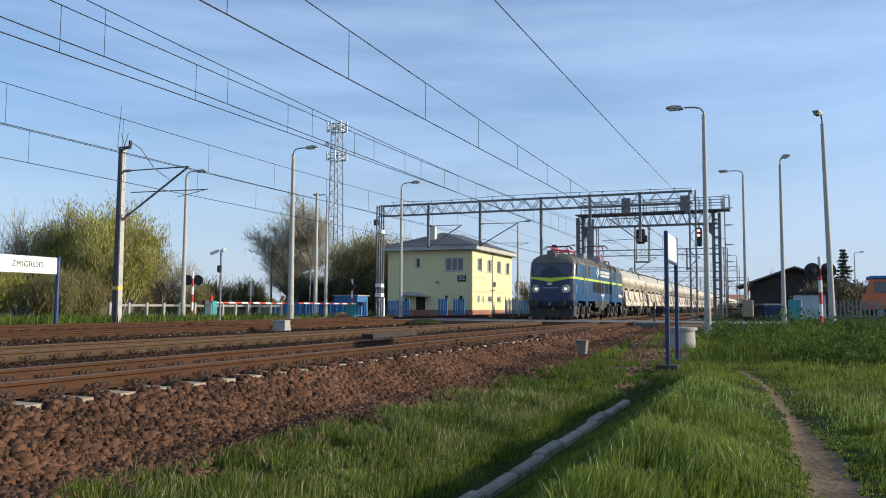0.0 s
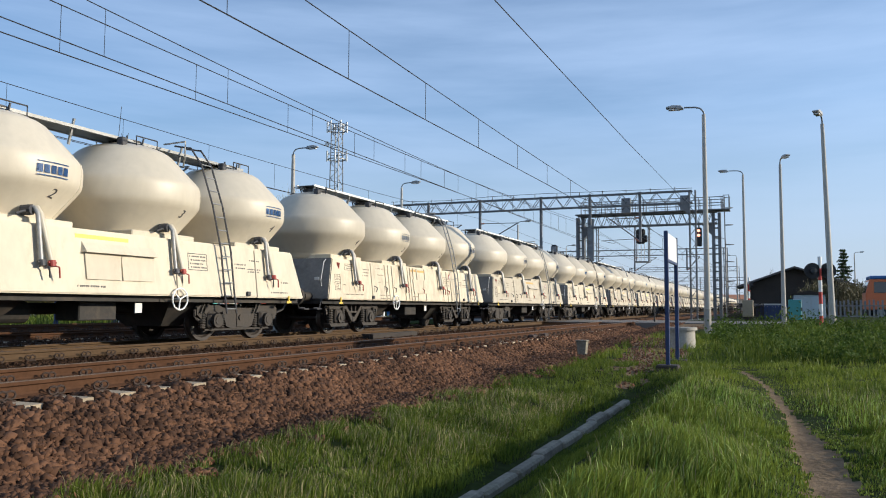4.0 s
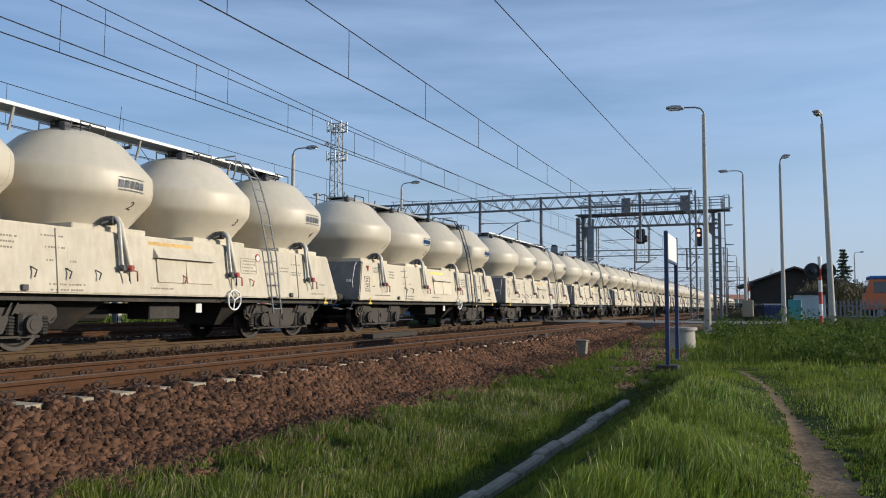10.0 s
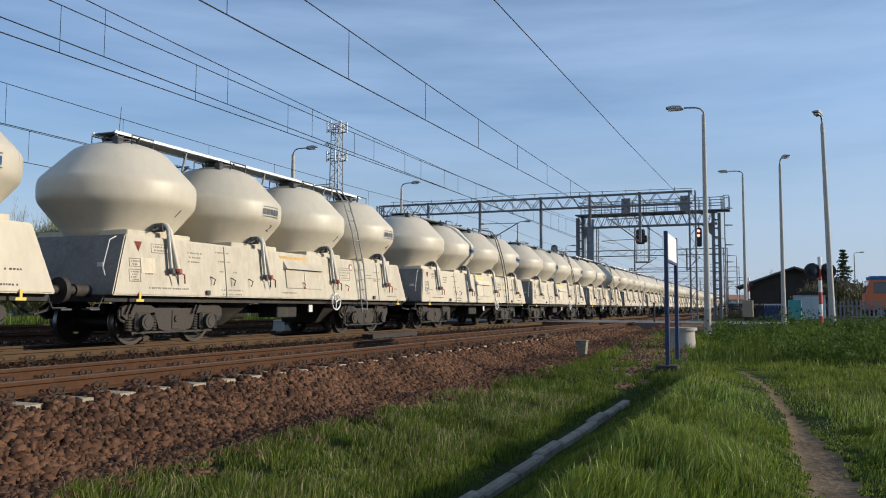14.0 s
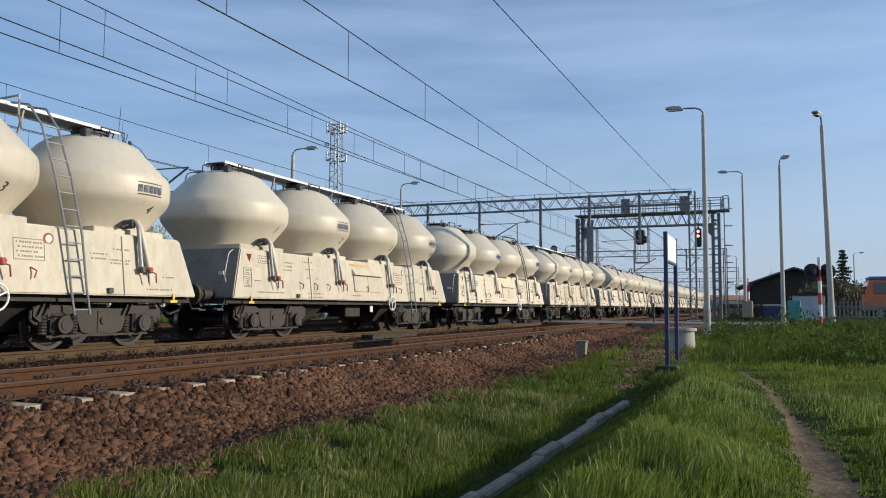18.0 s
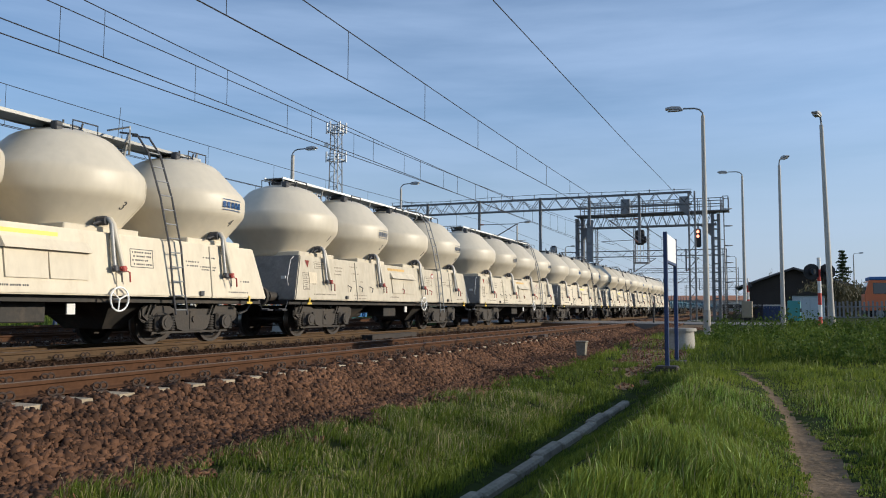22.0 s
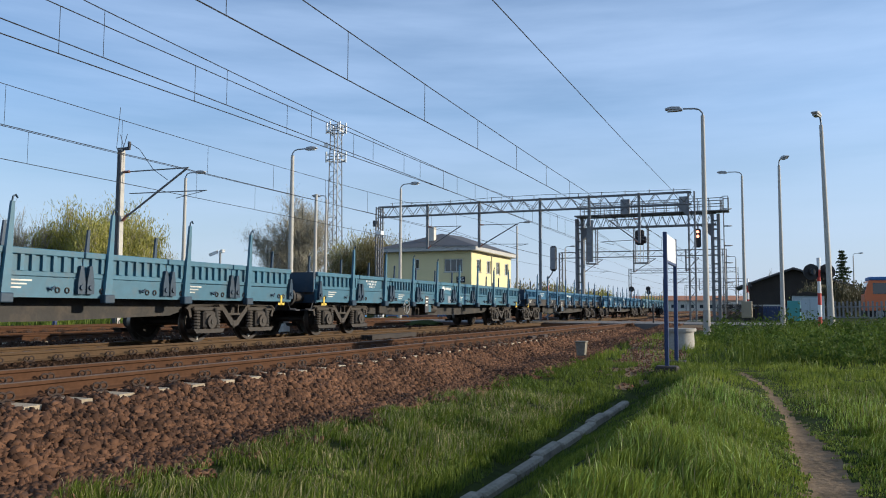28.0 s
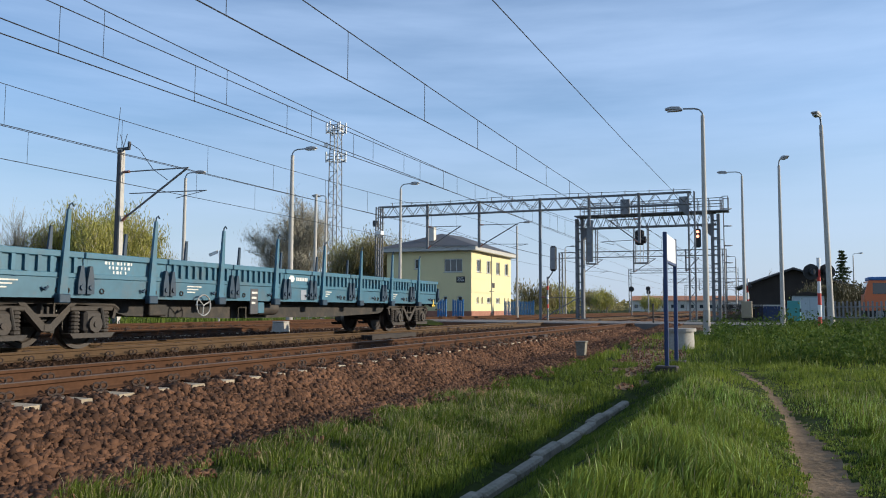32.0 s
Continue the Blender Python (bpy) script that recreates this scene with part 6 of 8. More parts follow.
wire("anchor_wire", [(-8.9, 58.6, 7.2), (-7.4, 75, 6.4), (-5.6, 104.9, 5.7)], 0.02, "dark bracing wire beyond the gantry")


# ---- lamp posts ----
def lamp_post(x, y, z0, top, arm, lean=0.0, label="pale concrete street lamp with a curved arm and a flat head", r=0.13):
    p = thing("street_lamp", pose(x, y, 0, 0, lean, 0), label, "street lamp", "street lamps round the crossing")
    part("pole", rod((0, 0, z0 - 0.2), (0, 0, top - 0.25), r, 14, r * 0.55), M_POLE, p, smooth=True)
    ax, ay = arm
    part("arm", tube([(0, 0, top - 0.9), (0, 0, top - 0.15), (ax * 0.12, ay * 0.12, top + 0.0), (ax * 0.3, ay * 0.3, top + 0.06), (ax * 0.75, ay * 0.75, top + 0.08)], 0.035, 8), M_GALV, p)
    d = Vector((ax, ay, 0)).normalized()
    m = Matrix.Translation((ax * 0.75, ay * 0.75, top + 0.09)) @ d.to_track_quat("X", "Z").to_matrix().to_4x4()
    bm = prism(((0, -0.07), (0.12, 0.07), (0.45, 0.10), (0.7, 0.04), (0.7, -0.02), (0.1, -0.09)), "y", -0.13, 0.13, 0.02)
    bm.transform(m)
    head = part("lamp_head", bm, M_LAMP, p)
    g = box(0.14, 0.6, -0.1, 0.1, -0.1, -0.06)
    g.transform(m)
    part("lens", g, M_FENCEWHITE, head)
    part("base_band", rod((0, 0, z0), (0, 0, z0 + 0.9), r * 1.06, 14), M_CONC, p)
    return p


lamp_post(-2.24, 32.65, -0.15, 8.8, (-1.0, -0.1))
lamp_post(2.36, 35.23, -0.37, 8.6, (-0.12, -0.4), -1.1)
lamp_post(-1.47, 58.48, -0.1, 10.4, (-1.25, 0.0))
lamp_post(0.77, 47.74, 0.0, 9.15, (0.18, -0.4))
lamp_post(-23.75, 35.87, -0.05, 9.3, (0.95, 0.15), r=0.17)
lamp_post(-30.42, 50.57, 0, 9.1, (-0.7, 0.0))
lamp_post(-23.17, 48.32, 0, 9.2, (0.95, 0.0))
lamp_post(-33.56, 38.81, 0, 9.1, (0.85, 0.15), r=0.15)
lamp_post(-22.0, 71.64, 0, 8.9, (0.9, 0.0))
lamp_post(-4.5, 97, 0, 8.9, (-1.0, 0.0))
lamp_post(-4.4, 129, 0, 8.9, (-1.1, 0.0))
lamp_post(-24.9, 103, 0, 9.0, (0.9, 0.0))
lamp_post(12.2, 134, 0, 9.3, (0.9, -0.2))
pole = solid("concrete_pole", rod((-30.9, 49.9, -0.2), (-30.9, 49.9, 9.2), 0.15, 12, 0.1), M_POLE, "plain pale concrete pole beside a street lamp", "pole")

# ---- mobile phone mast ----
tw = thing("lattice_tower", (-95.5, 162.8, 0), "tall grey lattice phone mast with white antenna panels", "tower")
for dx, dy in ((-1, -1), (1, -1), (1, 1), (-1, 1)):
    part("leg", rod((dx * 1.5, dy * 1.5, -0.5), (dx * 0.95, dy * 0.95, 45.0), 0.14, 6), M_GALV, tw)
bm = None
for i in range(24):
    z0, z1 = i * 1.85, (i + 1) * 1.85
    w0, w1 = 1.5 - 0.55 * z0 / 45, 1.5 - 0.55 * z1 / 45
    s = 1 if i % 2 else -1
    bm = bar((-s * w0, -w0, z0), (s * w1, -w1, z1), 0.12, 0.12, into=bm)
    bm = bar((w0, -s * w0, z0), (w1, s * w1, z1), 0.12, 0.12, into=bm)
    bm = bar((-w0, -w0, z0), (w0, -w0, z0), 0.1, 0.1, into=bm)
tagged(part("lacing", bm, M_GALV, tw), kind="stuff")
for z, n in ((36.0, 4), (43.0, 6)):
    part("platform_ring", lathe(((2.0, z), (2.15, z), (2.15, z + 0.25), (2.0, z + 0.25)), 12, cap=False), M_GALV, tw)
    part("platform_ring", lathe(((2.0, z + 1.4), (2.1, z + 1.4), (2.1, z + 1.55), (2.0, z + 1.55)), 12, cap=False), M_GALV, tw)
    for k in range(n):
        a = 2 * math.pi * k / n + 0.35
        x, y = 2.35 * math.cos(a), 2.35 * math.sin(a)
        part("antenna_panel", box(x - 0.2, x + 0.2, y - 0.15, y + 0.15, z - 0.3, z + 2.3, 0.04), M_WHITE, tw, "white antenna panel")
part("dish", rod((-1.7, -1.5, 39.8), (-1.7, -1.8, 39.8), 0.6, 16), M_WHITE, tw, "white round dish")

# ---- signal box building ----
hs = thing("signal_box", (-26.4, 71.0, 0), "pale yellow two-storey signal box with a dark hipped roof", "building")
W, D = 9.1, 12.6       # across the tracks, along the tracks


def wall_with_openings(parent, axis, span, z0, z1, thick, openings, material, flip=1):
    """A wall as pieces round its openings; axis 'x' runs along -x from the corner, 'y' along y."""
    us = sorted({0.0, span, *[o[0] for o in openings], *[o[1] for o in openings]})
    zs = sorted({z0, z1, *[o[2] for o in openings], *[o[3] for o in openings]})
    bm = bmesh.new()
    for ua, ub in zip(us, us[1:]):
        for za, zb in zip(zs, zs[1:]):
            uc, zc = (ua + ub) / 2, (za + zb) / 2
            if any(o[0] < uc < o[1] and o[2] < zc < o[3] for o in openings):
                continue
            if axis == "x":
                box(-ub, -ua, 0, thick, za, zb, into=bm)
            else:
                box(-thick, 0, max(ua, 0.3), ub, za, zb, into=bm)
    bmesh.ops.remove_doubles(bm, verts=bm.verts[:], dist=0.0005)
    return part("wall", bm, material, parent)


def window(parent, axis, u0, u1, z0, z1, bars):
    """A white framed window with panes, set back in its opening."""
    def bx(a, b, c, d, e, f):
        return box(-b, -a, c, d, e, f) if axis == "x" else box(-d, -c, a, b, e, f)
    fr = bx(u0, u1, 0.1, 0.16, z0, z0 + 0.08)
    me = []
    w = part("window", fr, M_FENCEWHITE, parent)
    part("frame", bx(u0, u1, 0.1, 0.16, z1 - 0.08, z1), M_FENCEWHITE, w)
    for k in range(bars + 1):
        u = u0 + (u1 - u0 - 0.08) * k / bars
        part("frame", bx(u, u + 0.08, 0.1, 0.16, z0 + 0.08, z1 - 0.08), M_FENCEWHITE, w)
    for k in range(bars):
        a, b = u0 + (u1 - u0 - 0.08) * k / bars, u0 + (u1 - u0 - 0.08) * (k + 1) / bars
        part("pane", bx(a + 0.08, b, 0.125, 0.135, z0 + 0.08, z1 - 0.08), M_GLASS, w)
    part("sill", bx(u0 - 0.06, u1 + 0.06, -0.06, 0.1, z0 - 0.06, z0), M_FASCIA, w)
    return w


front = [(0.93, 2.85, 4.3, 5.6, 3), (5.55, 6.05, 4.65, 5.65, 1), (0.95, 1.45, 1.35, 1.95, 1), (2.5, 2.95, 1.35, 1.95, 1), (4.95, 6.0, 0.0, 1.75, 1), (6.9, 7.3, 0.6, 1.7, 1)]
sidew = [(1.5, 2.75, 4.35, 5.65, 2), (4.45, 5.7, 4.35, 5.65, 2), (7.5, 8.75, 4.35, 5.65, 2), (10.4, 11.7, 4.35, 5.65, 2), (1.5, 2.05, 1.3, 1.9, 1), (2.9, 3.3, 1.3, 1.9, 1), (4.6, 5.75, 1.3, 1.9, 2), (7.5, 8.7, 1.3, 1.9, 2), (10.2, 10.6, 1.3, 1.9, 1), (11.4, 11.8, 1.3, 1.9, 1)]
wall_with_openings(hs, "x", W, 0.5, 6.35, 0.3, front, M_WALL)
wall_with_openings(hs, "y", D, 0.5, 6.35, 0.29, sidew, M_WALL)
part("wall", box(-W, -W + 0.3, 0.3, D, 0.5, 6.35), M_WALL, hs)
part("wall", box(-W + 0.3, -0.3, D - 0.3, D, 0.5, 6.35), M_WALL, hs)
part("plinth", box(-W - 0.04, 0.04, -0.04, D + 0.04, -0.3, 0.499), M_PLINTH, hs, "red-brown plinth")
part("floor", box(-W + 0.3, -0.3, 0.3, D - 0.3, 3.1, 3.3), M_CONC, hs)
for o in front:
    if o[2] > 0.5:
        window(hs, "x", *o)
for o in sidew:
    window(hs, "y", *o)
part("door", box(-6.0, -4.95, 0.12, 0.2, 0.0, 1.75), M_SHED, hs, "dark door")
part("door_canopy", prism(((-7.4, 2.05), (-6.6, 2.25), (-5.6, 2.25), (-4.4, 1.85), (-4.4, 1.78), (-7.4, 1.95)), "y", -1.0, 0.0), M_FASCIA, hs)
part("eaves", box(-W - 0.65, 0.65, -0.65, D + 0.65, 6.36, 6.75), M_FASCIA, hs, "pale eaves board")
rf = bmesh.new()
e = 0.72
pts = [rf.verts.new(p) for p in ((-W - e, -e, 6.75), (e, -e, 6.75), (e, D + e, 6.75), (-W - e, D + e, 6.75), (-W / 2 - 0.4, 4.4, 8.55), (-W / 2 + 0.4, D - 4.4, 8.55))]
for f in ((0, 1, 4), (1, 2, 5, 4), (2, 3, 5), (3, 0, 4, 5), (3, 2, 1, 0)):
    rf.faces.new([pts[i] for i in f])
part("roof", rf, M_ROOF, hs, "dark tin roof")
part("chimney", box(-5.3, -4.65, 1.6, 2.2, 7.2, 9.0, 0.02), M_FARWHITE, hs, "pale rendered chimney")
part("name_plate", box(-1.55, -0.65, -0.05, -0.005, 3.25, 3.85, 0.01), M_BLACK, hs, "dark name plate")
lettering("plate_letters", "ZG", 0.5, pose(-1.1, -0.06, 3.55, 90, 0, 0), M_WHITE, hs)
part("floodlight", box(-3.75, -3.5, -0.3, 0, 3.1, 3.3, 0.02), M_GALV, hs)
part("downpipe", rod((0.06, 5.9, 0.2), (0.06, 5.9, 6.3), 0.05, 8), M_FASCIA, hs)
part("meter_box", box(0.0, 0.12, 5.95, 6.7, 2.9, 3.4, 0.01), M_BLACK, hs)
part("sign_board", box(0.0, 0.06, 5.3, 6.6, 2.5, 2.56), M_BLACK, hs)

# ---- things by the far road ----
sn = thing("station_sign", (-25.5, 22.3, 0), "white station name board on blue posts", "sign")
part("board", box(-0.04, 0.04, -3.2, 0.0, 1.98, 2.62, 0.01), M_WHITE, sn)
for y in (0.08, -3.28):
    part("post", rod((0, y, -0.1), (0, y, 2.66), 0.085, 12), M_BLUEPOST, sn, "blue steel post")
lettering("name_letters", "ŻMIGRÓD", 0.3, pose(0.045, -1.3, 2.3, 90, 0, 90), M_BLACK, sn)


def crossing_signal(x, y, z, h, face, label):
    p = thing("crossing_signal", pose(x, y, z, 0, 0, face), label, "signal", "level crossing signals")
    n = 6
    for k in range(n):
        part("band", rod((0, 0, h * k / n), (0, 0, h * (k + 1) / n), 0.075, 12), M_WHITE if k % 2 else M_RED, p)
    b = part("backing", box(-0.16, 0.16, -0.06, -0.02, h * 0.72, h * 0.86), M_BLACK, p)
    for s in (-0.32, 0.32):
        d = part("disc", rod((s, 0.0, h * 0.8), (s, -0.06, h * 0.8), 0.33, 24), M_BLACK, p, "black round lamp disc")
        part("hood", rod((s, -0.06, h * 0.8), (s, -0.22, h * 0.8), 0.14, 14), M_BLACK, d)
        part("lens", rod((s, -0.08, h * 0.8), (s, -0.225, h * 0.8), 0.11, 14), M_GLASS, d)
    return p


crossing_signal(-33.6, 39.7, 0.0, 3.0, 200, "red and white striped crossing signal with two black lamp discs")
crossing_signal(2.0, 36.2, 0.0, 2.95, 20, "red and white striped crossing signal with two black lamp discs")
crossing_signal(-30.9, 55.4, 0.0, 3.0, 110, "red and white striped crossing signal seen edge on")
crossing_signal(-1.3, 60.5, 0.0, 3.0, 100, "red and white striped crossing signal seen edge on")


def barrier(x, y, length, d):
    b = thing("barrier", (x, y, 0), "lowered white and red crossing barrier on its drive box", "barrier", "crossing barriers")
    part("drive_box", box(-0.3, 0.3, -0.3, 0.3, -0.1, 1.05, 0.03), M_TEAL, b, "teal drive box")
    n = 12
    for k in range(n):
        a, c = d * length * k / n, d * length * (k + 1) / n
        part("arm", bar((0.35, a, 1.0), (0.35, c, 1.0), 0.12, 0.09), M_RED if k % 2 else M_WHITE, b)
    part("counterweight", box(0.2, 0.5, -0.9 * d - 0.2, -0.9 * d + 0.2, 0.85, 1.15, 0.02), M_DKSTEEL, b)
    return b


barrier(-30.6, 54.8, 8.2, -1)
barrier(-33.4, 41.2, 8.2, 1)
wf = thing("guard_fence", (0, 0, 0), "pale concrete post and rail fence along the road", "fence")
for k in range(13):
    x, y = -39.6 + 0.42 * k, 39.6 + 1.0 * k - (0.02 * (k - 6) ** 2)
    part("post", box(x - 0.09, x + 0.09, y - 0.09, y + 0.09, -0.1, 0.98, 0.015), M_CONC, wf)
    if k:
        part("rail", bar(last, (x, y, 0.8), 0.1, 0.14), M_CONC, wf)
    last = (x, y, 0.8)
for x0, y0, x1, y1, h in ((-40.5, 58.5, -33.2, 62.0, 1.15),):
    fn = thing("sheet_fence", (0, 0, 0), "blue corrugated sheet fence", "fence")
    n = 30
    for k in range(n):
        a = (x0 + (x1 - x0) * k / n, y0 + (y1 - y0) * k / n)
        part("sheet", box(a[0], a[0] + 0.2, a[1] - 0.03 + 0.05 * (k % 2), a[1] + 0.03 + 0.05 * (k % 2), 0.0, h), M_FENCEBLUE, fn)


def panel_fence(x0, x1, y, h, label):
    f = thing("panel_fence", (0, y, 0), label, "fence", "blue fences by the signal box")
    n = max(2, round((x1 - x0) / 0.16))
    for x in (x0, (x0 + x1) / 2, x1):
        part("post", box(x - 0.05, x + 0.05, -0.05, 0.05, -0.1, h + 0.1), M_FENCEBLUE, f)
    for z in (0.25, h - 0.2):
        part("rail", box(x0, x1, 0.03, 0.07, z, z + 0.06), M_FENCEBLUE, f)
    for k in range(n):
        x = x0 + (x1 - x0) * (k + 0.5) / n
        part("picket", box(x - 0.055, x + 0.055, -0.02, 0.02, 0.05, h), M_FENCEBLUE, f)


panel_fence(-33.0, -30.8, 66.0, 1.35, "light blue steel fence panel")
panel_fence(-28.2, -27.4, 67.0, 1.5, "light blue steel fence panel")
panel_fence(-26.7, -25.7, 67.0, 1.5, "light blue steel fence panel")
panel_fence(-25.3, -22.2, 78.0, 1.5, "light blue steel fence panel")
bs = thing("blue_shed", (-35.5, 63.5, 0), "small blue metal shed with a flat roof", "shed")
part("cabin_body", box(-1.2, 1.2, -1, 1, -0.1, 1.75, 0.02), M_FENCEBLUE, bs)
part("roof", box(-1.3, 1.3, -1.1, 1.1, 1.75, 1.83), M_FASCIA, bs)
part("hatch", box(-0.5, 0.4, -1.03, -1.0, 0.2, 1.4), M_LOGO, bs)
part("kerb_box", box(0.2, 1.4, -1.6, -1.1, -0.1, 0.5, 0.02), M_TEAL, bs)
for x in (-33.05, -32.7):
    b = thing("white_cylinder", (x, 64.5, 0), "white upright plastic marker post", "post", "white marker posts")
    part("shaft", rod((0, 0, -0.1), (0, 0, 1.55), 0.15, 12), M_WHITE, b)
    part("cap", lathe(((0.16, 1.55), (0.12, 1.63), (0.02, 1.66)), 12), M_FASCIA, b)


def camera_post(x, y, h):
    c = thing("camera_post", (x, y, 0), "slim grey post carrying two white surveillance cameras", "post", "camera posts at the crossing")
    part("pole", rod((0, 0, -0.2), (0, 0, h), 0.055, 10), M_GALV, c)
    for s in (-1, 1):
        k = part("camera_housing", bar((0.1 * s, -0.05, h - 0.05), (0.45 * s, -0.3, h - 0.15 + 0.1 * s), 0.14, 0.12), M_WHITE, c, "white camera housing")
        part("sun_hood", bar((0.1 * s, -0.05, h + 0.03), (0.48 * s, -0.32, h - 0.07 + 0.1 * s), 0.18, 0.02), M_WHITE, k)
    part("control_box", box(-0.12, 0.12, -0.16, -0.05, h * 0.68, h * 0.78, 0.01), M_DKSTEEL, c)


camera_post(-26.3, 33.2, 3.7)
camera_post(-34.6, 55.0, 3.7)
sb = thing("road_sign", (-34.9, 47.5, 0), "grey back of two narrow road signs on a post", "sign")
part("post", rod((0, 0, -0.1), (0, 0, 2.6), 0.04, 8), M_GALV, sb)
for s in (-0.22, 0.08):
    part("plate", box(s, s + 0.24, -0.05, -0.03, 1.5, 2.6, 0.01), M_GALV, sb)
up = thing("utility_pole", (-51.6, 74.0, 0), "dark wooden utility pole with a cross-arm of insulators", "pole")
part("pole", rod((0, 0, -0.5), (0, 0, 7.2), 0.14, 10, 0.1), M_BARK, up)
part("cross_arm", box(-1.1, 1.1, -0.06, 0.06, 6.6, 6.72), M_BARK, up)
for k in range(5):
    part("insulator", rod((-1.0 + 0.5 * k, 0, 6.72), (-1.0 + 0.5 * k, 0, 6.95), 0.05, 8), M_FENCEWHITE, up)
tb = thing("control_cabinet", (-33.0, 40.8, 0), "teal control cabinet with a red lamp on top", "cabinet")
part("case", box(-0.3, 0.3, -0.25, 0.25, -0.1, 1.1, 0.03), M_TEAL, tb)
part("door", box(-0.26, 0.26, -0.28, -0.25, 0.05, 1.0, 0.01), M_FENCEWHITE, tb)
part("beacon", rod((0, 0, 1.1), (0, 0, 1.45), 0.1, 10), M_RED, tb)

# trackside small things
mk = thing("concrete_marker", (-17.6, 26.0, -0.3), "square concrete marker block beside the track", "marker")
part("block", hexa(((-0.3, -0.22, 0), (0.3, -0.22, 0), (0.3, 0.22, 0), (-0.3, 0.22, 0)), ((-0.25, -0.18, 0.5), (0.25, -0.18, 0.5), (0.25, 0.18, 0.5), (-0.25, 0.18, 0.5))), M_CONC, mk)
part("cap", box(-0.27, 0.27, -0.2, 0.2, 0.5, 0.54, 0.01), M_CONC, mk)
tr = thing("cable_trough", (-11.15, 22.6, -0.26), "dark wooden cable cover lying between the tracks", "cover")
for k in range(3):
    part("plank", box(-0.2 + 0.13 * k, -0.08 + 0.13 * k, -1.6, 1.6, 0, 0.22, 0.01), M_SHED, tr)
bx = thing("trackside_box", (-4.63, 20.9, -0.56), "small grey concrete cable box on a dark foot", "box")
part("foot", box(-0.12, 0.12, -0.12, 0.12, -0.15, 0.12), M_SHED, bx)
part("case", hexa(((-0.1, -0.12, 0.1), (0.1, -0.12, 0.1), (0.1, 0.12, 0.1), (-0.1, 0.12, 0.1)), ((-0.13, -0.15, 0.44), (0.13, -0.15, 0.44), (0.13, 0.15, 0.44), (-0.13, 0.15, 0.44))), M_OLDCONC, bx)
part("lid", box(-0.15, 0.15, -0.17, 0.17, 0.44, 0.48, 0.01), M_OLDCONC, bx)
for x, y in ((-6.98, 24.3), (-6.98, 25.7)):
    d = thing("rail_damper_box", (x, y, -0.24), "small dark rail junction box at the rail foot", "box", "rail junction boxes")
    part("case", box(-0.1, 0.1, -0.24, 0.24, 0, 0.15, 0.02), M_CLIP, d)
    part("cable", tube([(0.06, 0.2, 0.08), (0.16, 0.26, 0.02), (0.2, 0.24, -0.06)], 0.015, 6), M_BLACK, d)
we = thing("concrete_well", (-2.5, 25.1, -0.35), "round concrete well ring with a flat lid", "well")
part("ring", lathe(((0.40, -0.2), (0.42, 0.0), (0.40, 0.46), (0.0, 0.46)), 28, cap=False), M_CONC, we, smooth=True)
part("lid", lathe(((0.0, 0.46), (0.47, 0.46), (0.47, 0.55), (0.0, 0.56)), 28, cap=False), M_CONC, we)
ns = thing("name_board", (-2.08, 18.0, -0.55), "blank white board on two blue posts set in concrete feet", "sign")
part("board", box(-0.03, 0.03, 0.02, 1.82, 2.42, 3.02, 0.008), M_WHITE, ns, "white board")
for y in (-0.06, 1.9):
    part("post", box(-0.045, 0.045, y - 0.04, y + 0.04, 0.0, 3.05, 0.01), M_BLUEPOST, ns, "dark blue steel post")
    part("foot", box(-0.24, 0.24, y - 0.22, y + 0.22, -0.2, 0.09, 0.03), M_SHED, ns, "dark concrete foot")
for z in (2.4,):
    part("cross_bar", box(-0.03, 0.03, 0.0, 1.84, z - 0.03, z + 0.03), M_BLUEPOST, ns)
fp = thing("iron_post", (-6.2, 47.2, -0.1), "short dark iron post at the edge of the crossing", "post")
part("shaft", rod((0, 0, -0.2), (0, 0, 1.15), 0.05, 8), M_BLACK, fp)
part("cap", rod((0, 0, 1.15), (0, 0, 1.2), 0.07, 8), M_BLACK, fp)

# ---- by the near road ----
ht = thing("relay_hut", (2.3, 54.8, -0.2), "pale blue metal equipment hut with a low pitched roof", "hut")
part("hut_body", box(-0.85, 0.95, -0.6, 0.9, 0, 1.85, 0.01), M_HUT, ht)
part("roof", prism(((-1.0, 1.86), (1.1, 1.86), (0.05, 2.12)), "y", -0.72, 1.0), M_SHED, ht, "dark roof")
for x in (-0.45, 0.15):
    d = part("door", box(x, x + 0.52, -0.63, -0.6, 0.08, 1.7, 0.008), M_HUT, ht)
    part("handle", box(x + 0.4, x + 0.44, -0.67, -0.63, 0.8, 0.95), M_DKSTEEL, d)
part("door", box(-0.72, -0.52, -0.62, -0.6, 0.08, 1.7), M_HUT, ht)
te = thing("control_cabinet", (1.45, 52.0, -0.1), "teal control cabinet on a dark plinth", "cabinet")
part("case", box(-0.36, 0.36, -0.3, 0.3, 0.2, 1.42, 0.03), M_TEAL, te)
part("plinth", box(-0.26, 0.26, -0.24, 0.24, -0.15, 0.2), M_SHED, te)
part("handle", box(0.3, 0.4, -0.34, -0.3, 0.75, 0.95), M_DKSTEEL, te)
be = thing("control_cabinet", (-1.33, 58.0, 0.0), "beige control cabinet on short dark legs", "cabinet")
part("case", box(-0.35, 0.35, -0.25, 0.25, 0.2, 1.35, 0.03), M_BEIGE, be)
part("plinth", box(-0.25, 0.25, -0.2, 0.2, -0.15, 0.2), M_SHED, be)
part("door", box(-0.3, 0.3, -0.27, -0.25, 0.28, 1.28, 0.006), M_BEIGE, be)
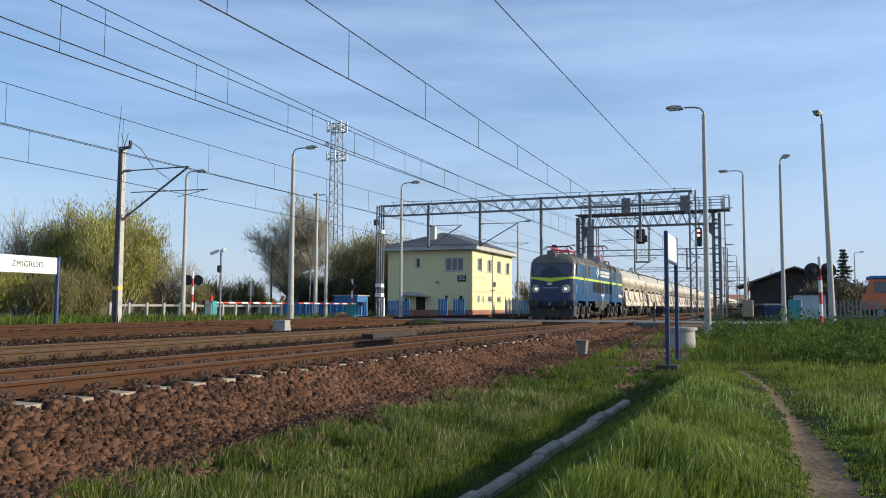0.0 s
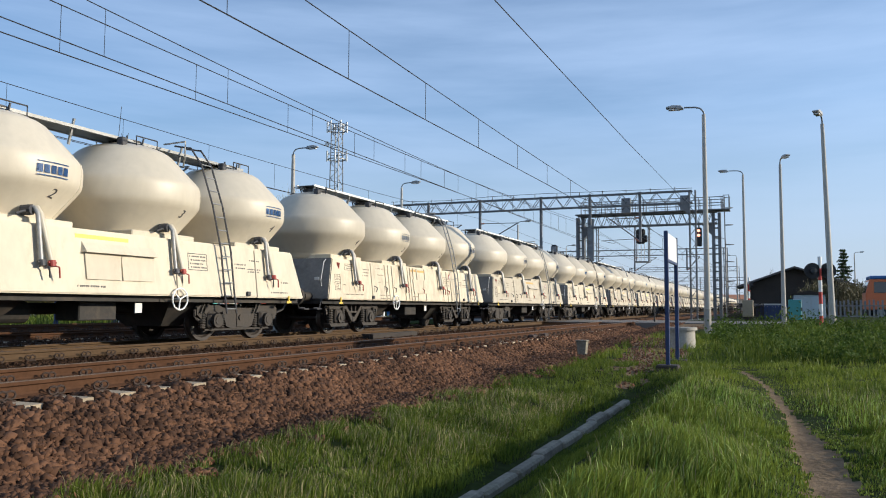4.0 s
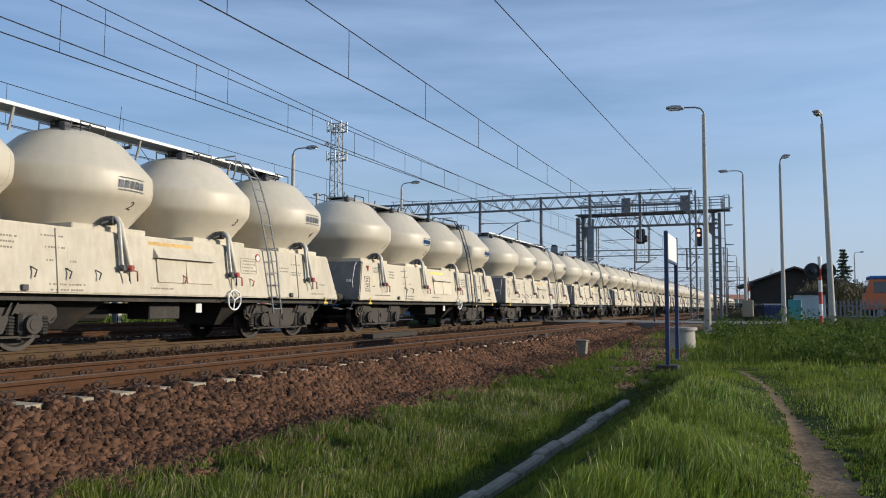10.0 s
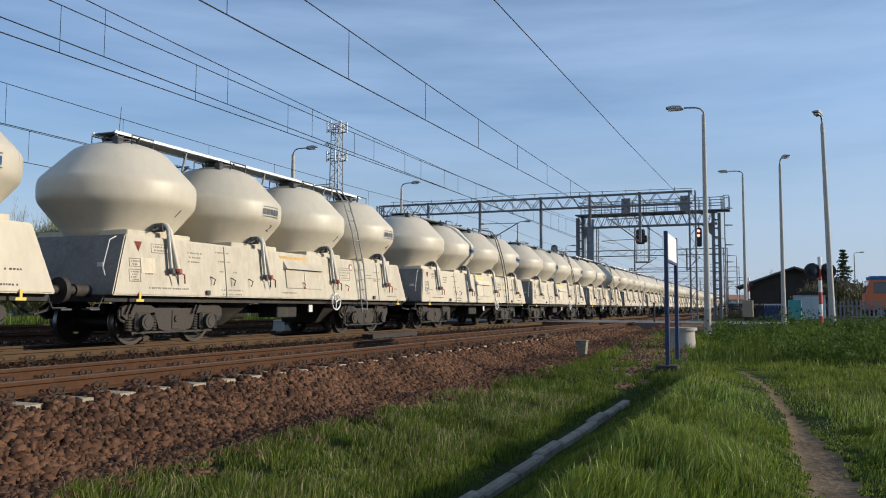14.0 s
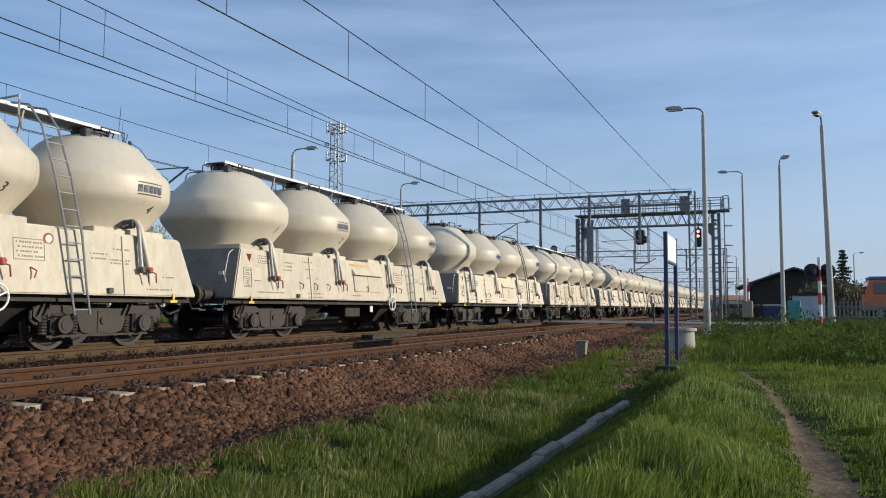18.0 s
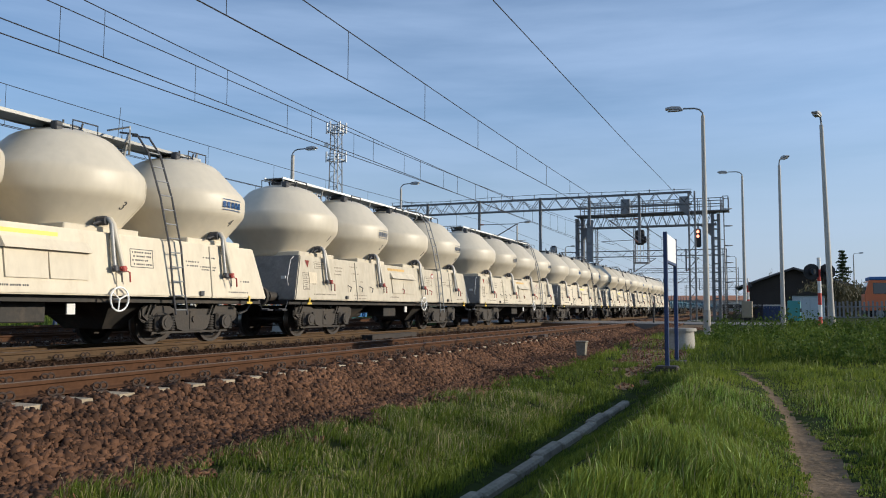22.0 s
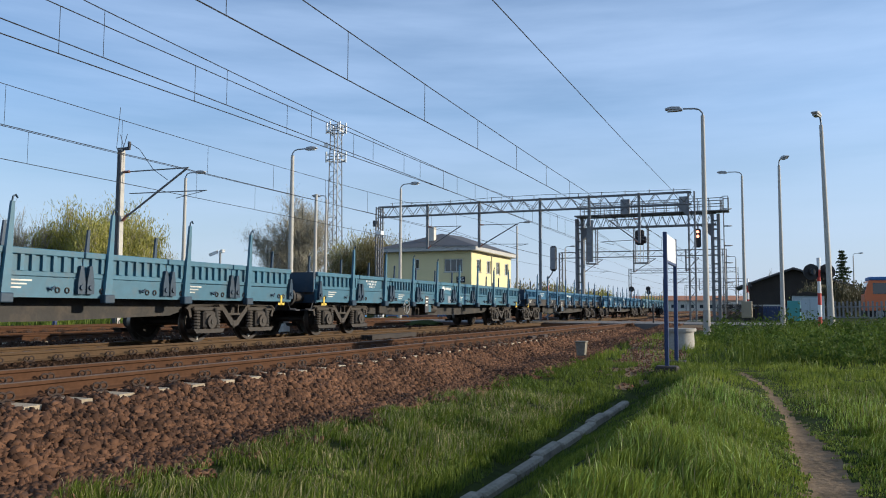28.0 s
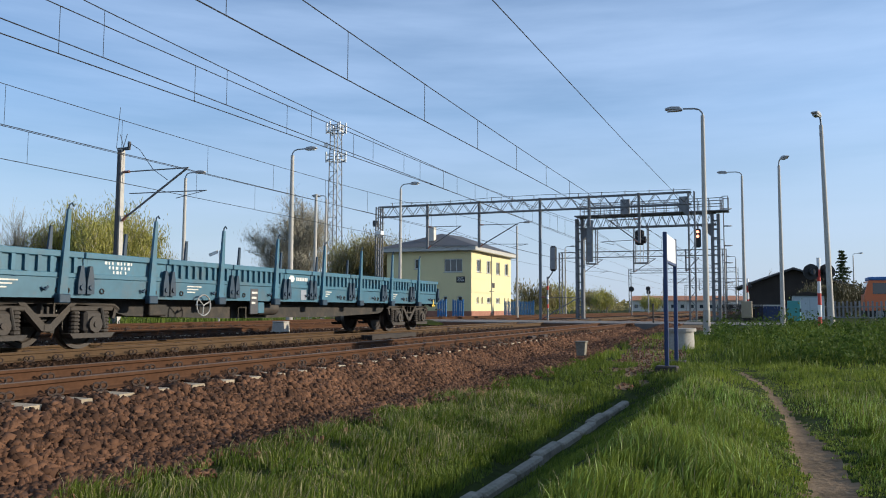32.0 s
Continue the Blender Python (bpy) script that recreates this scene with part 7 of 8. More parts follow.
sh = thing("dark_shed", (1.0, 92.0, 0), "dark boarded shed with a low gabled roof", "shed")
part("shed_body", box(-3.4, 6.4, 0, 8, -0.3, 3.2), M_SHED, sh)
for k in range(16):
    part("board", box(-3.4 + k * 0.61, -2.83 + k * 0.61, -0.05, 0, -0.2, 3.15), M_SHED, sh)
part("roof", prism(((-4.2, 3.0), (1.6, 5.1), (7.4, 3.2), (7.4, 3.35), (1.6, 5.3), (-4.2, 3.2)), "y", -0.8, 8.6), M_ROOF, sh, "dark sheet roof")
part("gable", prism(((-3.4, 3.2), (1.6, 5.08), (6.4, 3.4), (6.4, 3.2)), "y", 0.0, 0.2), M_SHED, sh)
part("lean_to", box(-3.2, 0.5, -1.2, -0.1, 0.9, 1.3), M_FARWHITE, sh)
bf = thing("sheet_fence", (0, 0, 0), "dark blue sheet fence between posts", "fence")
for k in range(14):
    x = -0.9 + k * 0.2
    part("sheet", box(x, x + 0.19, 66.0 + 0.04 * (k % 2), 66.05 + 0.04 * (k % 2), -0.1, 1.05), M_BLUEPOST, bf)
gf = thing("picket_fence", (0, 0, 0), "weathered grey picket fence along the yard", "fence")
for k in range(46):
    x, y = 3.4 + k * 0.24, 66.0 - k * 0.28
    part("picket", box(x - 0.06, x + 0.06, y - 0.02, y + 0.02, -0.3, 1.35 + 0.04 * (k % 3)), M_GALV, gf)
for z in (0.25, 1.0):
    part("rail", bar((3.3, 66.1, z), (14.4, 53.1, z), 0.05, 0.08), M_GALV, gf)
lf = thing("picket_fence", (0, 0, 0), "dark low fence along the railway yard", "fence")
for k in range(40):
    x, y = -3.9 + k * 0.09, 70.0 - k * 0.12
    part("picket", box(x - 0.03, x + 0.03, y - 0.02, y + 0.02, -0.2, 1.2), M_SHED, lf)
part("rail", bar((-4.0, 70, 0.95), (-0.4, 65.2, 0.95), 0.05, 0.06), M_SHED, lf)
tk = thing("orange_truck", (8.6, 66.0, 0.0), "orange lorry cab with a blue-grey roof standing behind the fence", "truck")
part("cab", prism(((-2.05, 0.7), (-2.05, 1.9), (-1.75, 2.95), (1.2, 2.95), (1.2, 0.7)), "y", -1.2, 1.2, 0.06), M_ORANGE, tk)
part("roof", box(-1.75, 1.25, -1.22, 1.22, 2.95, 3.2, 0.05), M_LOGO, tk, "blue-grey roof")
part("windscreen", hexa(((-2.07, -1.0, 1.95), (-2.03, -1.0, 1.95), (-2.03, 1.0, 1.95), (-2.07, 1.0, 1.95)), ((-1.80, -1.0, 2.8), (-1.76, -1.0, 2.8), (-1.76, 1.0, 2.8), (-1.80, 1.0, 2.8))), M_GLASS, tk)
part("side_window", box(-1.5, -0.2, -1.23, -1.18, 1.95, 2.75, 0.02), M_GLASS, tk)
part("bumper", box(-2.2, -1.9, -1.2, 1.2, 0.35, 0.75, 0.03), M_SHED, tk)
part("load_bed", box(1.3, 7.5, -1.2, 1.2, 1.0, 2.2, 0.03), M_ORANGE, tk)
for x in (-1.1, 4.8, 6.1):
    for s in (-1.05, 1.05):
        w = part("wheel", rod((x, s - 0.14, 0.48), (x, s + 0.14, 0.48), 0.5, 20), M_BLACK, tk)
        part("rim", rod((x, s - 0.16, 0.48), (x, s + 0.16, 0.48), 0.27, 16), M_STEEL, w)

# far buildings and depot beyond the yard
for nm, x0, x1, y, h, lab in (("depot_hall", -52.0, -8.0, 330.0, 5.5, "long pale depot hall with an orange roof far down the line"), ("depot_hall", -34, -14, 420, 7.0, "long pale depot hall with an orange roof far down the line")):
    d = thing(nm, (0, y, 0), lab, "building", "far depot halls")
    part("hall_body", box(x0, x1, 0, 14, -1, h - 1.2), M_FARWHITE, d)
    part("roof", prism(((-1.0, h - 1.2), (15, h - 1.2), (7, h + 0.8)), "x", x0 - 0.6, x1 + 0.6), M_FARORANGE, d)
    for k in range(12):
        x = x0 + (x1 - x0) * (k + 0.5) / 12
        part("window", box(x - 0.7, x + 0.7, -0.06, 0, 1.2, 2.6), M_GLASS, d)
for x, y, h in ((-14.5, 150.0, 3.6), (-12.6, 118.0, 3.4), (-13.2, 140.0, 4.0)):
    s = thing("dwarf_signal", (x - 6.0, y, 0), "far signal with a round black head on a pale post", "signal", "far signals")
    part("post", rod((0, 0, -0.2), (0, 0, h), 0.08, 8), M_GALV, s)
    part("head", rod((0, -0.1, h + 0.3), (0, 0.1, h + 0.3), 0.4, 16), M_BLACK, s)


# ---- ballast stones ----
rng = np.random.default_rng(5)
CUBE_V = np.array([(a, b, c) for a in (-1, 1) for b in (-1, 1) for c in (-1, 1)]) * 0.62
CUBE_F = np.array([(0, 1, 3), (0, 3, 2), (4, 6, 7), (4, 7, 5), (0, 4, 5), (0, 5, 1), (2, 3, 7), (2, 7, 6), (0, 2, 6), (0, 6, 4), (1, 5, 7), (1, 7, 3)])


def turns(n):
    """Random rotations."""
    q = rng.normal(size=(n, 4))
    q /= np.linalg.norm(q, axis=1)[:, None]
    w, x, y, z = q.T
    return np.stack([1 - 2 * (y * y + z * z), 2 * (x * y - z * w), 2 * (x * z + y * w), 2 * (x * y + z * w), 1 - 2 * (x * x + z * z), 2 * (y * z - x * w),
                     2 * (x * z - y * w), 2 * (y * z + x * w), 1 - 2 * (x * x + y * y)], -1).reshape(n, 3, 3)


def stones(name, places, radius, label, material=M_STONE):
    n = len(places)
    # crushed rock: blocks with broken corners
    shape = (CUBE_V[None] + rng.uniform(-0.4, 0.4, (n, 8, 3))) * rng.uniform(0.5, 1.3, (n, 1, 3))
    shape = np.einsum("nij,nvj->nvi", turns(n), shape) * (radius * rng.uniform(0.6, 1.4, (n, 1, 1)))
    v = (shape + places[:, None]).reshape(-1, 3)
    f = (CUBE_F[None] + 8 * np.arange(n)[:, None, None]).reshape(-1, 3)
    return tagged(new(name, arrays_mesh(name, v, f, material)), label, "ballast", kind="stuff")


def scatter(n, x0, x1, y0, y1, lift=0.0, keep=None):
    x, y = rng.uniform(x0, x1, n), rng.uniform(y0, y1, n)
    pts = [(a, b, ground_z(a, b) + lift) for a, b in zip(x, y) if keep is None or keep(a, b)]
    return np.array(pts)


def ballast_keep(a, b):
    edge = -5.28 + 0.25 * noise.noise((b * 0.7, 1.0, 0)) + 0.4 * noise.noise((b * 1.9, 4.0, 0)) + 0.9 * ramp(b, 13.5, 21)
    k = (b - 3.23) / 0.6
    if a < T1 + 1.36 and abs(k - round(k)) < 0.3:
        return False
    return a < edge + 0.12 or (a < edge + 0.5 and noise.noise((a * 3, b * 3, 7)) > 0.25)


stones("shoulder_ballast", scatter(58000, -7.05, -4.3, 3.0, 20, 0.02, ballast_keep), 0.047, "brown crushed stones on the slope of the track bed")
stones("shoulder_ballast", scatter(26000, -7.0, -4.2, 20, 44, 0.012, ballast_keep), 0.052, "brown crushed stones on the slope of the track bed")


stones("loose_gravel", scatter(9000, -5.6, -2.2, 15.5, 40, 0.0, bare), 0.028, "loose gravel on the trodden ground by the crossing")
stones("track_ballast", scatter(12000, -9.6, -7.2, 3.0, 22, -0.008), 0.03, "dusty brown stones between the rails", M_TRACKSTONE)
stones("track_ballast", scatter(7000, -9.6, -7.2, 22, 43, -0.012), 0.036, "dusty brown stones between the rails", M_TRACKSTONE)
stones("track_ballast", scatter(14000, -16.0, -9.5, 4.0, 34, -0.008), 0.034, "brown crushed stones between the tracks", M_TRACKSTONE)
stones("track_ballast", scatter(7000, -25.0, -16.0, 8.0, 42, 0.02), 0.04, "rust-red crushed stones round the far tracks", M_TRACKSTONE)


# ---- grass ----
def blades(name, places, height, width, material, label, lean=0.5, category="grass"):
    n = len(places)
    a = rng.uniform(0, 2 * np.pi, n)
    side = np.stack([np.cos(a), np.sin(a), np.zeros(n)], -1)
    # neighbours lean the same way
    sway = np.array([2.6 * noise.noise((p[0] * 1.6, p[1] * 1.6, 31)) for p in places])
    b = 0.9 + 2.2 * sway + rng.normal(0, 0.75, n)
    tip_dir = np.stack([np.cos(b), np.sin(b), np.zeros(n)], -1)
    tuft = np.array([1.0 + 0.9 * noise.noise((p[0] * 0.9, p[1] * 0.9, 21)) + 0.5 * noise.noise((p[0] * 3.1, p[1] * 3.1, 22)) for p in places])
    near = np.array([ramp(path_margin(p[0], p[1]), -0.05, 0.7) for p in places])
    dip = np.array([1 - 0.68 * ramp(p[0], -2.9, -2.6) * (1 - ramp(p[0], -1.4, -1.18)) for p in places])
    near = near * np.where(places[:, 1] < 16, dip, 1.0)
    h = height * (rng.uniform(0.4, 1.45, n) * np.clip(tuft, 0.3, 2.0) * (0.22 + 0.78 * near))[:, None]
    w = width * rng.uniform(0.6, 1.3, n)[:, None]
    bend = lean * rng.uniform(0.1, 1.0, n)[:, None]
    up = np.array([[0, 0, 1.0]])
    p0, p1 = places - side * w, places + side * w
    mid = places + up * h * 0.58 + tip_dir * h * bend * 0.25
    p2, p3 = mid - side * w * 0.8, mid + side * w * 0.8
    tip = places + up * h * (1 - 0.25 * bend) + tip_dir * h * bend * 0.8
    v = np.stack([p0, p1, p3, p2, tip], 1).reshape(-1, 3)
    o = 5 * np.arange(n)[:, None]
    f = np.concatenate([o + np.array([[0, 1, 2]]), o + np.array([[0, 2, 3]]), o + np.array([[3, 2, 4]])])
    return tagged(new(name, arrays_mesh(name, v, f, material)), label, category, kind="stuff")


def lawn(a, b):
    if path_margin(a, b) < -0.02 + 0.09 * noise.noise((a * 9, b * 9, 13)) or (bare(a, b) and noise.noise((a * 5, b * 5, 3)) < 0.3) or -2.68 < a < -2.3 and b < 15.2 and noise.noise((a * 4, b * 2, 19)) < 0.3:
        return False
    edge = -5.22 + 0.25 * noise.noise((b * 0.7, 1.0, 0)) + 0.4 * noise.noise((b * 1.9, 4.0, 0)) + 0.9 * ramp(b, 13.5, 21)
    if a < edge:
        return False
    return noise.noise((a * 1.7, b * 1.7, 11)) + 0.5 * noise.noise((a * 5, b * 5, 12)) > -0.42


blades("grass", scatter(70000, -1.95, 1.9, 3.6, 10, -0.01, lawn), 0.115, 0.0046, M_BANKGRASS, "lush green grass on the bank by the ditch", 0.7)
blades("grass", scatter(50000, -5.6, -2.0, 4.2, 11, -0.01, lawn), 0.11, 0.0045, M_GRASS, "green grass between ballast and ditch", 0.6)
blades("grass", scatter(26000, -5.6, -1.9, 10, 20, -0.01, lawn), 0.11, 0.006, M_GRASS, "green grass beside the ditch", 0.7)
blades("grass", scatter(48000, -1.9, 6.0, 10, 20, -0.01, lawn), 0.1, 0.006, M_BANKGRASS, "green grass beside the path", 0.7)
blades("grass", scatter(30000, -4.5, 9.0, 20, 34, -0.01, lawn), 0.17, 0.01, M_BANKGRASS, "green grass further along the bank", 0.7)
blades("dry_grass", scatter(8000, -5.9, -3.0, 4.2, 14, -0.01, lawn), 0.15, 0.0035, M_DRYGRASS, "dry straw-coloured grass along the ballast edge", 0.9)
blades("grass", scatter(5200, -1.5, 1.7, 3.6, 13, -0.01, lawn), 0.15, 0.0045, M_BRIGHTBLADE, "long pale green blades standing above the grass", 0.8)
blades("dry_grass", scatter(2000, -1.9, 1.6, 3.6, 14, -0.01, lawn), 0.18, 0.003, M_DRYGRASS, "dry stalks in the green grass", 0.9)
blades("grass", scatter(9000, -42, -25.2, 22, 44, 0.0), 0.3, 0.02, M_GRASS, "tufts of green grass beyond the tracks", 0.7)


# ---- leafy growth ----
def leaves(name, centres, size, material, parent, label="", strand=0.0):
    n = len(centres)
    if strand:
        d = rng.normal(0, 0.3, (n, 3)) + np.array([0, 0, 1.0])
        d /= np.linalg.norm(d, axis=1)[:, None]
        a = rng.uniform(0, 2 * np.pi, n)
        e = np.stack([np.cos(a), np.sin(a), np.zeros(n)], -1) * (size * 0.5)
        d *= (strand * rng.uniform(0.25, 0.7, n))[:, None]
        v = np.stack([centres - d, centres + e, centres + d, centres - e], 1)
        v[:, :, 2] = np.maximum(v[:, :, 2], 0.02)
        f = (np.array([[0, 1, 2, 3]]) + 4 * np.arange(n)[:, None])
        ob = new(name, arrays_mesh(name, v.reshape(-1, 3), f, material))
        ob.parent = parent
        return ob
    r = turns(n)
    base = np.array([(-0.5, 0, 0), (0, -0.32, 0.06), (0.5, 0, 0), (0, 0.32, 0.06)])
    v = np.einsum("nij,vj->nvi", r, base) * (size * rng.uniform(0.6, 1.5, (n, 1, 1))) + centres[:, None]
    f = (np.array([[0, 1, 2, 3]]) + 4 * np.arange(n)[:, None])
    ob = new(name, arrays_mesh(name, v.reshape(-1, 3), f, material))
    if parent:
        ob.parent = parent
    return tagged(ob, label, kind="stuff") if label else ob


def limbs(segs, sides=5):
    """One mesh of tapered limbs from rows of start, end, two radii."""
    a, b = np.array([s[0] for s in segs]), np.array([s[1] for s in segs])
    ra, rb = np.array([s[2] for s in segs])[:, None, None], np.array([s[3] for s in segs])[:, None, None]
    d = b - a
    d /= np.maximum(1e-6, np.linalg.norm(d, axis=1))[:, None]
    u = np.cross(d, np.array([[0.31, 0.95, 0.05]]))
    u /= np.linalg.norm(u, axis=1)[:, None]
    w = np.cross(d, u)
    ang = np.arange(sides) * 2 * np.pi / sides
    ring = np.cos(ang)[None, :, None] * u[:, None] + np.sin(ang)[None, :, None] * w[:, None]
    v = np.concatenate([a[:, None] + ring * ra, b[:, None] + ring * rb], 1).reshape(-1, 3)
    i = np.arange(sides)
    f = np.stack([i, (i + 1) % sides, sides + (i + 1) % sides, sides + i], -1)
    f = (f[None] + 2 * sides * np.arange(len(segs))[:, None, None]).reshape(-1, 4)
    return v, f


def grow(height, spread, trunk, levels, upright, stems=1, start=0.25):
    """Branching limbs; returns segments and the outer twig ends."""
    segs, tips = [], []

    def branch(p, d, length, r, level):
        n = 3
        for i in range(n):
            d = d + rng.normal(0, 0.13, 3) + np.array([0, 0, 0.05 * upright])
            d /= np.linalg.norm(d)
            q = p + d * length / n
            r2 = r * (0.82 if level else 0.88)
            segs.append((p, q, r, r2))
            if level < levels:
                for k in range(2 if level else 3):
                    if level == 0 and (i + 1) / n < start:
                        continue
                    a = rng.uniform(0, 2 * np.pi)
                    out = np.array([np.cos(a), np.sin(a), 0.0]) * spread + d * 0.9 + np.array([0, 0, 0.25 * upright])
                    out /= np.linalg.norm(out)
                    branch(q, out, length * rng.uniform(0.5, 0.72), r2 * 0.55, level + 1)
            p, r = q, r2
            if level >= levels - 1:
                tips.append(q)
    for k in range(stems):
        a = rng.uniform(0, 2 * np.pi)
        lean = 0.0 if stems == 1 else rng.uniform(0.2, 0.7)
        branch(np.array([math.cos(a), math.sin(a), 0]) * (0 if stems == 1 else rng.uniform(0.1, spread * 1.6)), np.array([math.cos(a) * lean, math.sin(a) * lean, 1.0]), height * rng.uniform(0.5, 0.7), trunk, 0)
    return segs, np.array(tips)


def tree(name, x, y, z, height, spread, trunk, leaf_mat_, leaf_n, leaf_size, label, levels=3, upright=1.0, stems=1, puff=0.35, category="tree", start=0.25, widen=1.0, strand=0.0):
    t = thing(name, (x, y, z), label, category)
    segs, tips = grow(height, spread, trunk, levels, upright, stems, start)
    top = max(s[1][2] for s in segs)
    k = np.array([height / top * widen, height / top * widen, height / top])
    segs = [(a * k, b * k, r0, r1) for a, b, r0, r1 in segs]
    tips = tips * k
    # bring the crown back over the foot
    drift = np.append(tips[:, :2].mean(0) / tips[:, 2].mean(), 0.0)
    segs = [(a - drift * a[2], b - drift * b[2], r0, r1) for a, b, r0, r1 in segs]
    tips = tips - drift[None] * tips[:, 2:3]
    v, f = limbs([s for s in segs if s[2] > trunk * 0.12])
    o = new("trunk", arrays_mesh("trunk", v, f, M_BARK))
    o.parent = t
    thin = [s for s in segs if s[2] <= trunk * 0.12]
    if thin:
        v, f = limbs([(a, b, max(r0, 0.012), max(r1, 0.006)) for a, b, r0, r1 in thin], 3)
        o = new("twig_spray", arrays_mesh("twig_spray", v, f, M_TWIG))
        o.parent = t
        tagged(o, kind="stuff")
    if leaf_n:
        c = tips[rng.integers(0, len(tips), leaf_n)] + rng.normal(0, puff, (leaf_n, 3))
        c[:, 2] = np.maximum(c[:, 2], 0.05)
        tagged(leaves("crown", c, leaf_size, leaf_mat_, t, strand=strand), kind="stuff")
    return t


for dx, dy, h, s in ((0.0, 0.0, 9.6, 1.0), (-4.5, 3.0, 8.8, 1.0), (4.0, -1.5, 8.6, 1.0)):
    tree("willow_tree", -48.5 + dx, 46.0 + dy, -0.4, h, 0.62, 0.16, M_SPRING, 60000, 0.06, "spreading spring willow with thin upright stems and fresh olive leaves", 3, 1.2, 12, 0.3, start=0.0, strand=0.32)
tree("willow_tree", -53.4, 43.6, -0.4, 9.4, 0.5, 0.12, M_TWIG, 3000, 0.05, "bare upright willow stems without leaves", 3, 1.5, 8, 0.4, start=0.0)
tree("willow_tree", -44.0, 49.5, -0.4, 6.0, 0.6, 0.1, M_TWIG, 3000, 0.05, "bare upright willow stems without leaves", 3, 1.3, 7, 0.4, start=0.0)
for x, y, h in ((-50, 30, 4.6), (-46, 34, 4.2), (-42.5, 37, 3.2), (-56, 32, 5), (-53, 26, 4.2), (-44, 40.5, 3.4)):
    tree("thicket", x, y, -0.3, h, 0.7, 0.06, M_OLIVE if x > -45 else M_SPRING, 18000, 0.045, "tangled olive-brown thicket beside the tracks", 2, 1.0, 9, 0.4, "bush", 0.0, strand=0.32)
tree("bare_tree", -48.4, 73.6, 0, 13.6, 0.6, 0.3, M_TWIG, 22000, 0.035, "tall bare tree with a wide crown of fine twigs and mistletoe", 5, 0.75, 2, 0.6, start=0.3, widen=1.05, strand=0.35)
ball = thing("mistletoe", (-45.2, 72.4, 8.9), "dark green ball of mistletoe hanging in the bare tree", "mistletoe")
leaves("clump", rng.normal(0, 0.32, (700, 3)), 0.12, M_DKGREEN, ball)
tree("leafing_tree", -45.6, 84.0, 0, 10.4, 0.75, 0.2, M_OLIVE, 22000, 0.06, "tree coming into olive-green leaf behind the road", 4, 1.0, 3, 0.5, strand=0.45)
tree("leafing_tree", -42.6, 85.5, 0, 9.9, 0.75, 0.2, M_OLIVE, 22000, 0.06, "tree coming into olive-green leaf behind the road", 4, 1.0, 3, 0.5, strand=0.45)
tree("leafing_tree", -49.0, 90.0, 0, 10.6, 0.75, 0.2, M_SPRING, 16000, 0.06, "tree coming into olive-green leaf behind the road", 4, 1.0, 2, 0.5, strand=0.45)
for x, y, h in ((-46, 76, 4.4), (-43.5, 78, 4.2), (-41, 79, 4.4), (-48.5, 77, 3.6)):
    tree("dark_hedge", x, y, 0, h, 0.8, 0.07, M_HEDGE, 12000, 0.08, "dense dark hedge below the trees", 2, 0.8, 8, 0.55, "bush", 0.0, strand=0.4)
for x, y, h in ((-56, 76, 3.6), (-60, 74, 3.8), (-64, 71, 3.4), (-62, 66, 4.4), (-58, 60, 3.6), (-54, 64, 2.6)):
    tree("thicket", x, y, 0, h, 0.8, 0.06, M_OLIVE, 9000, 0.06, "low olive-brown bushes along the far road", 2, 0.8, 8, 0.5, "bush", 0.0, strand=0.4)
for x, y, h, m in ((-25.5, 92, 5.6, M_OLIVE), (-27, 108, 6.0, M_SPRING), (-29, 150, 6, M_SPRING), (-33, 170, 7, M_OLIVE), (-40, 190, 8, M_OLIVE), (-27, 205, 5.5, M_SPRING), (-46, 230, 9, M_OLIVE), (-36, 260, 8, M_SPRING)):
    tree("far_tree", x, y, 0, h * 0.72, 0.75, 0.1, m, 2600, 0.1, "small leafing tree beyond the tracks", 3, 0.9, 3, 0.5, start=0.0, strand=0.5)
tree("bare_shrub", -0.2, 98, 0, 5.4, 0.7, 0.08, M_TWIG, 500, 0.12, "bare shrub beside the shed", 3, 1.1, 4, 0.3, "bush", 0.0)
for x, y, h in ((5.6, 78, 3.0), (6.9, 80, 3.0), (4.6, 84, 2.8), (8.4, 84, 2.8)):
    tree("dull_bush", x, y, 0, h, 0.8, 0.07, M_HEDGE, 6000, 0.08, "dull brown-green bush in front of the shed", 2, 0.8, 7, 0.4, "bush", 0.0, strand=0.35)
tree("bare_shrub", 18.0, 120, 0, 6.5, 0.75, 0.1, M_TWIG, 600, 0.15, "bare tree beyond the yard", 3, 1.0, 3, 0.4, "tree", 0.0)
cf = thing("conifer", (7.5, 94, 0), "dark spruce with drooping tiers", "tree")
v, f = limbs([(np.array([0, 0, 0.0]), np.array([0, 0, 7.0]), 0.14, 0.03)])
o = new("trunk", arrays_mesh("trunk", v, f, M_BARK))
o.parent = cf
pts = []
for k in range(17):
    z = 1.6 + 5.4 * k / 16
    rad = 1.75 * (1 - k / 17.5) + 0.1
    for j in range(9):
        a = rng.uniform(0, 2 * np.pi)
        rr = rad * rng.uniform(0.35, 1.25)
        s = rng.uniform(0.1, 1, 34)
        pts.append(np.stack([np.cos(a) * rr * s, np.sin(a) * rr * s, z - 0.28 * s * rad + 0.1 * s ** 3], -1) + rng.normal(0, 0.06, (34, 3)))
tagged(leaves("crown", np.concatenate(pts), 0.17, M_DKGREEN, cf), kind="stuff")

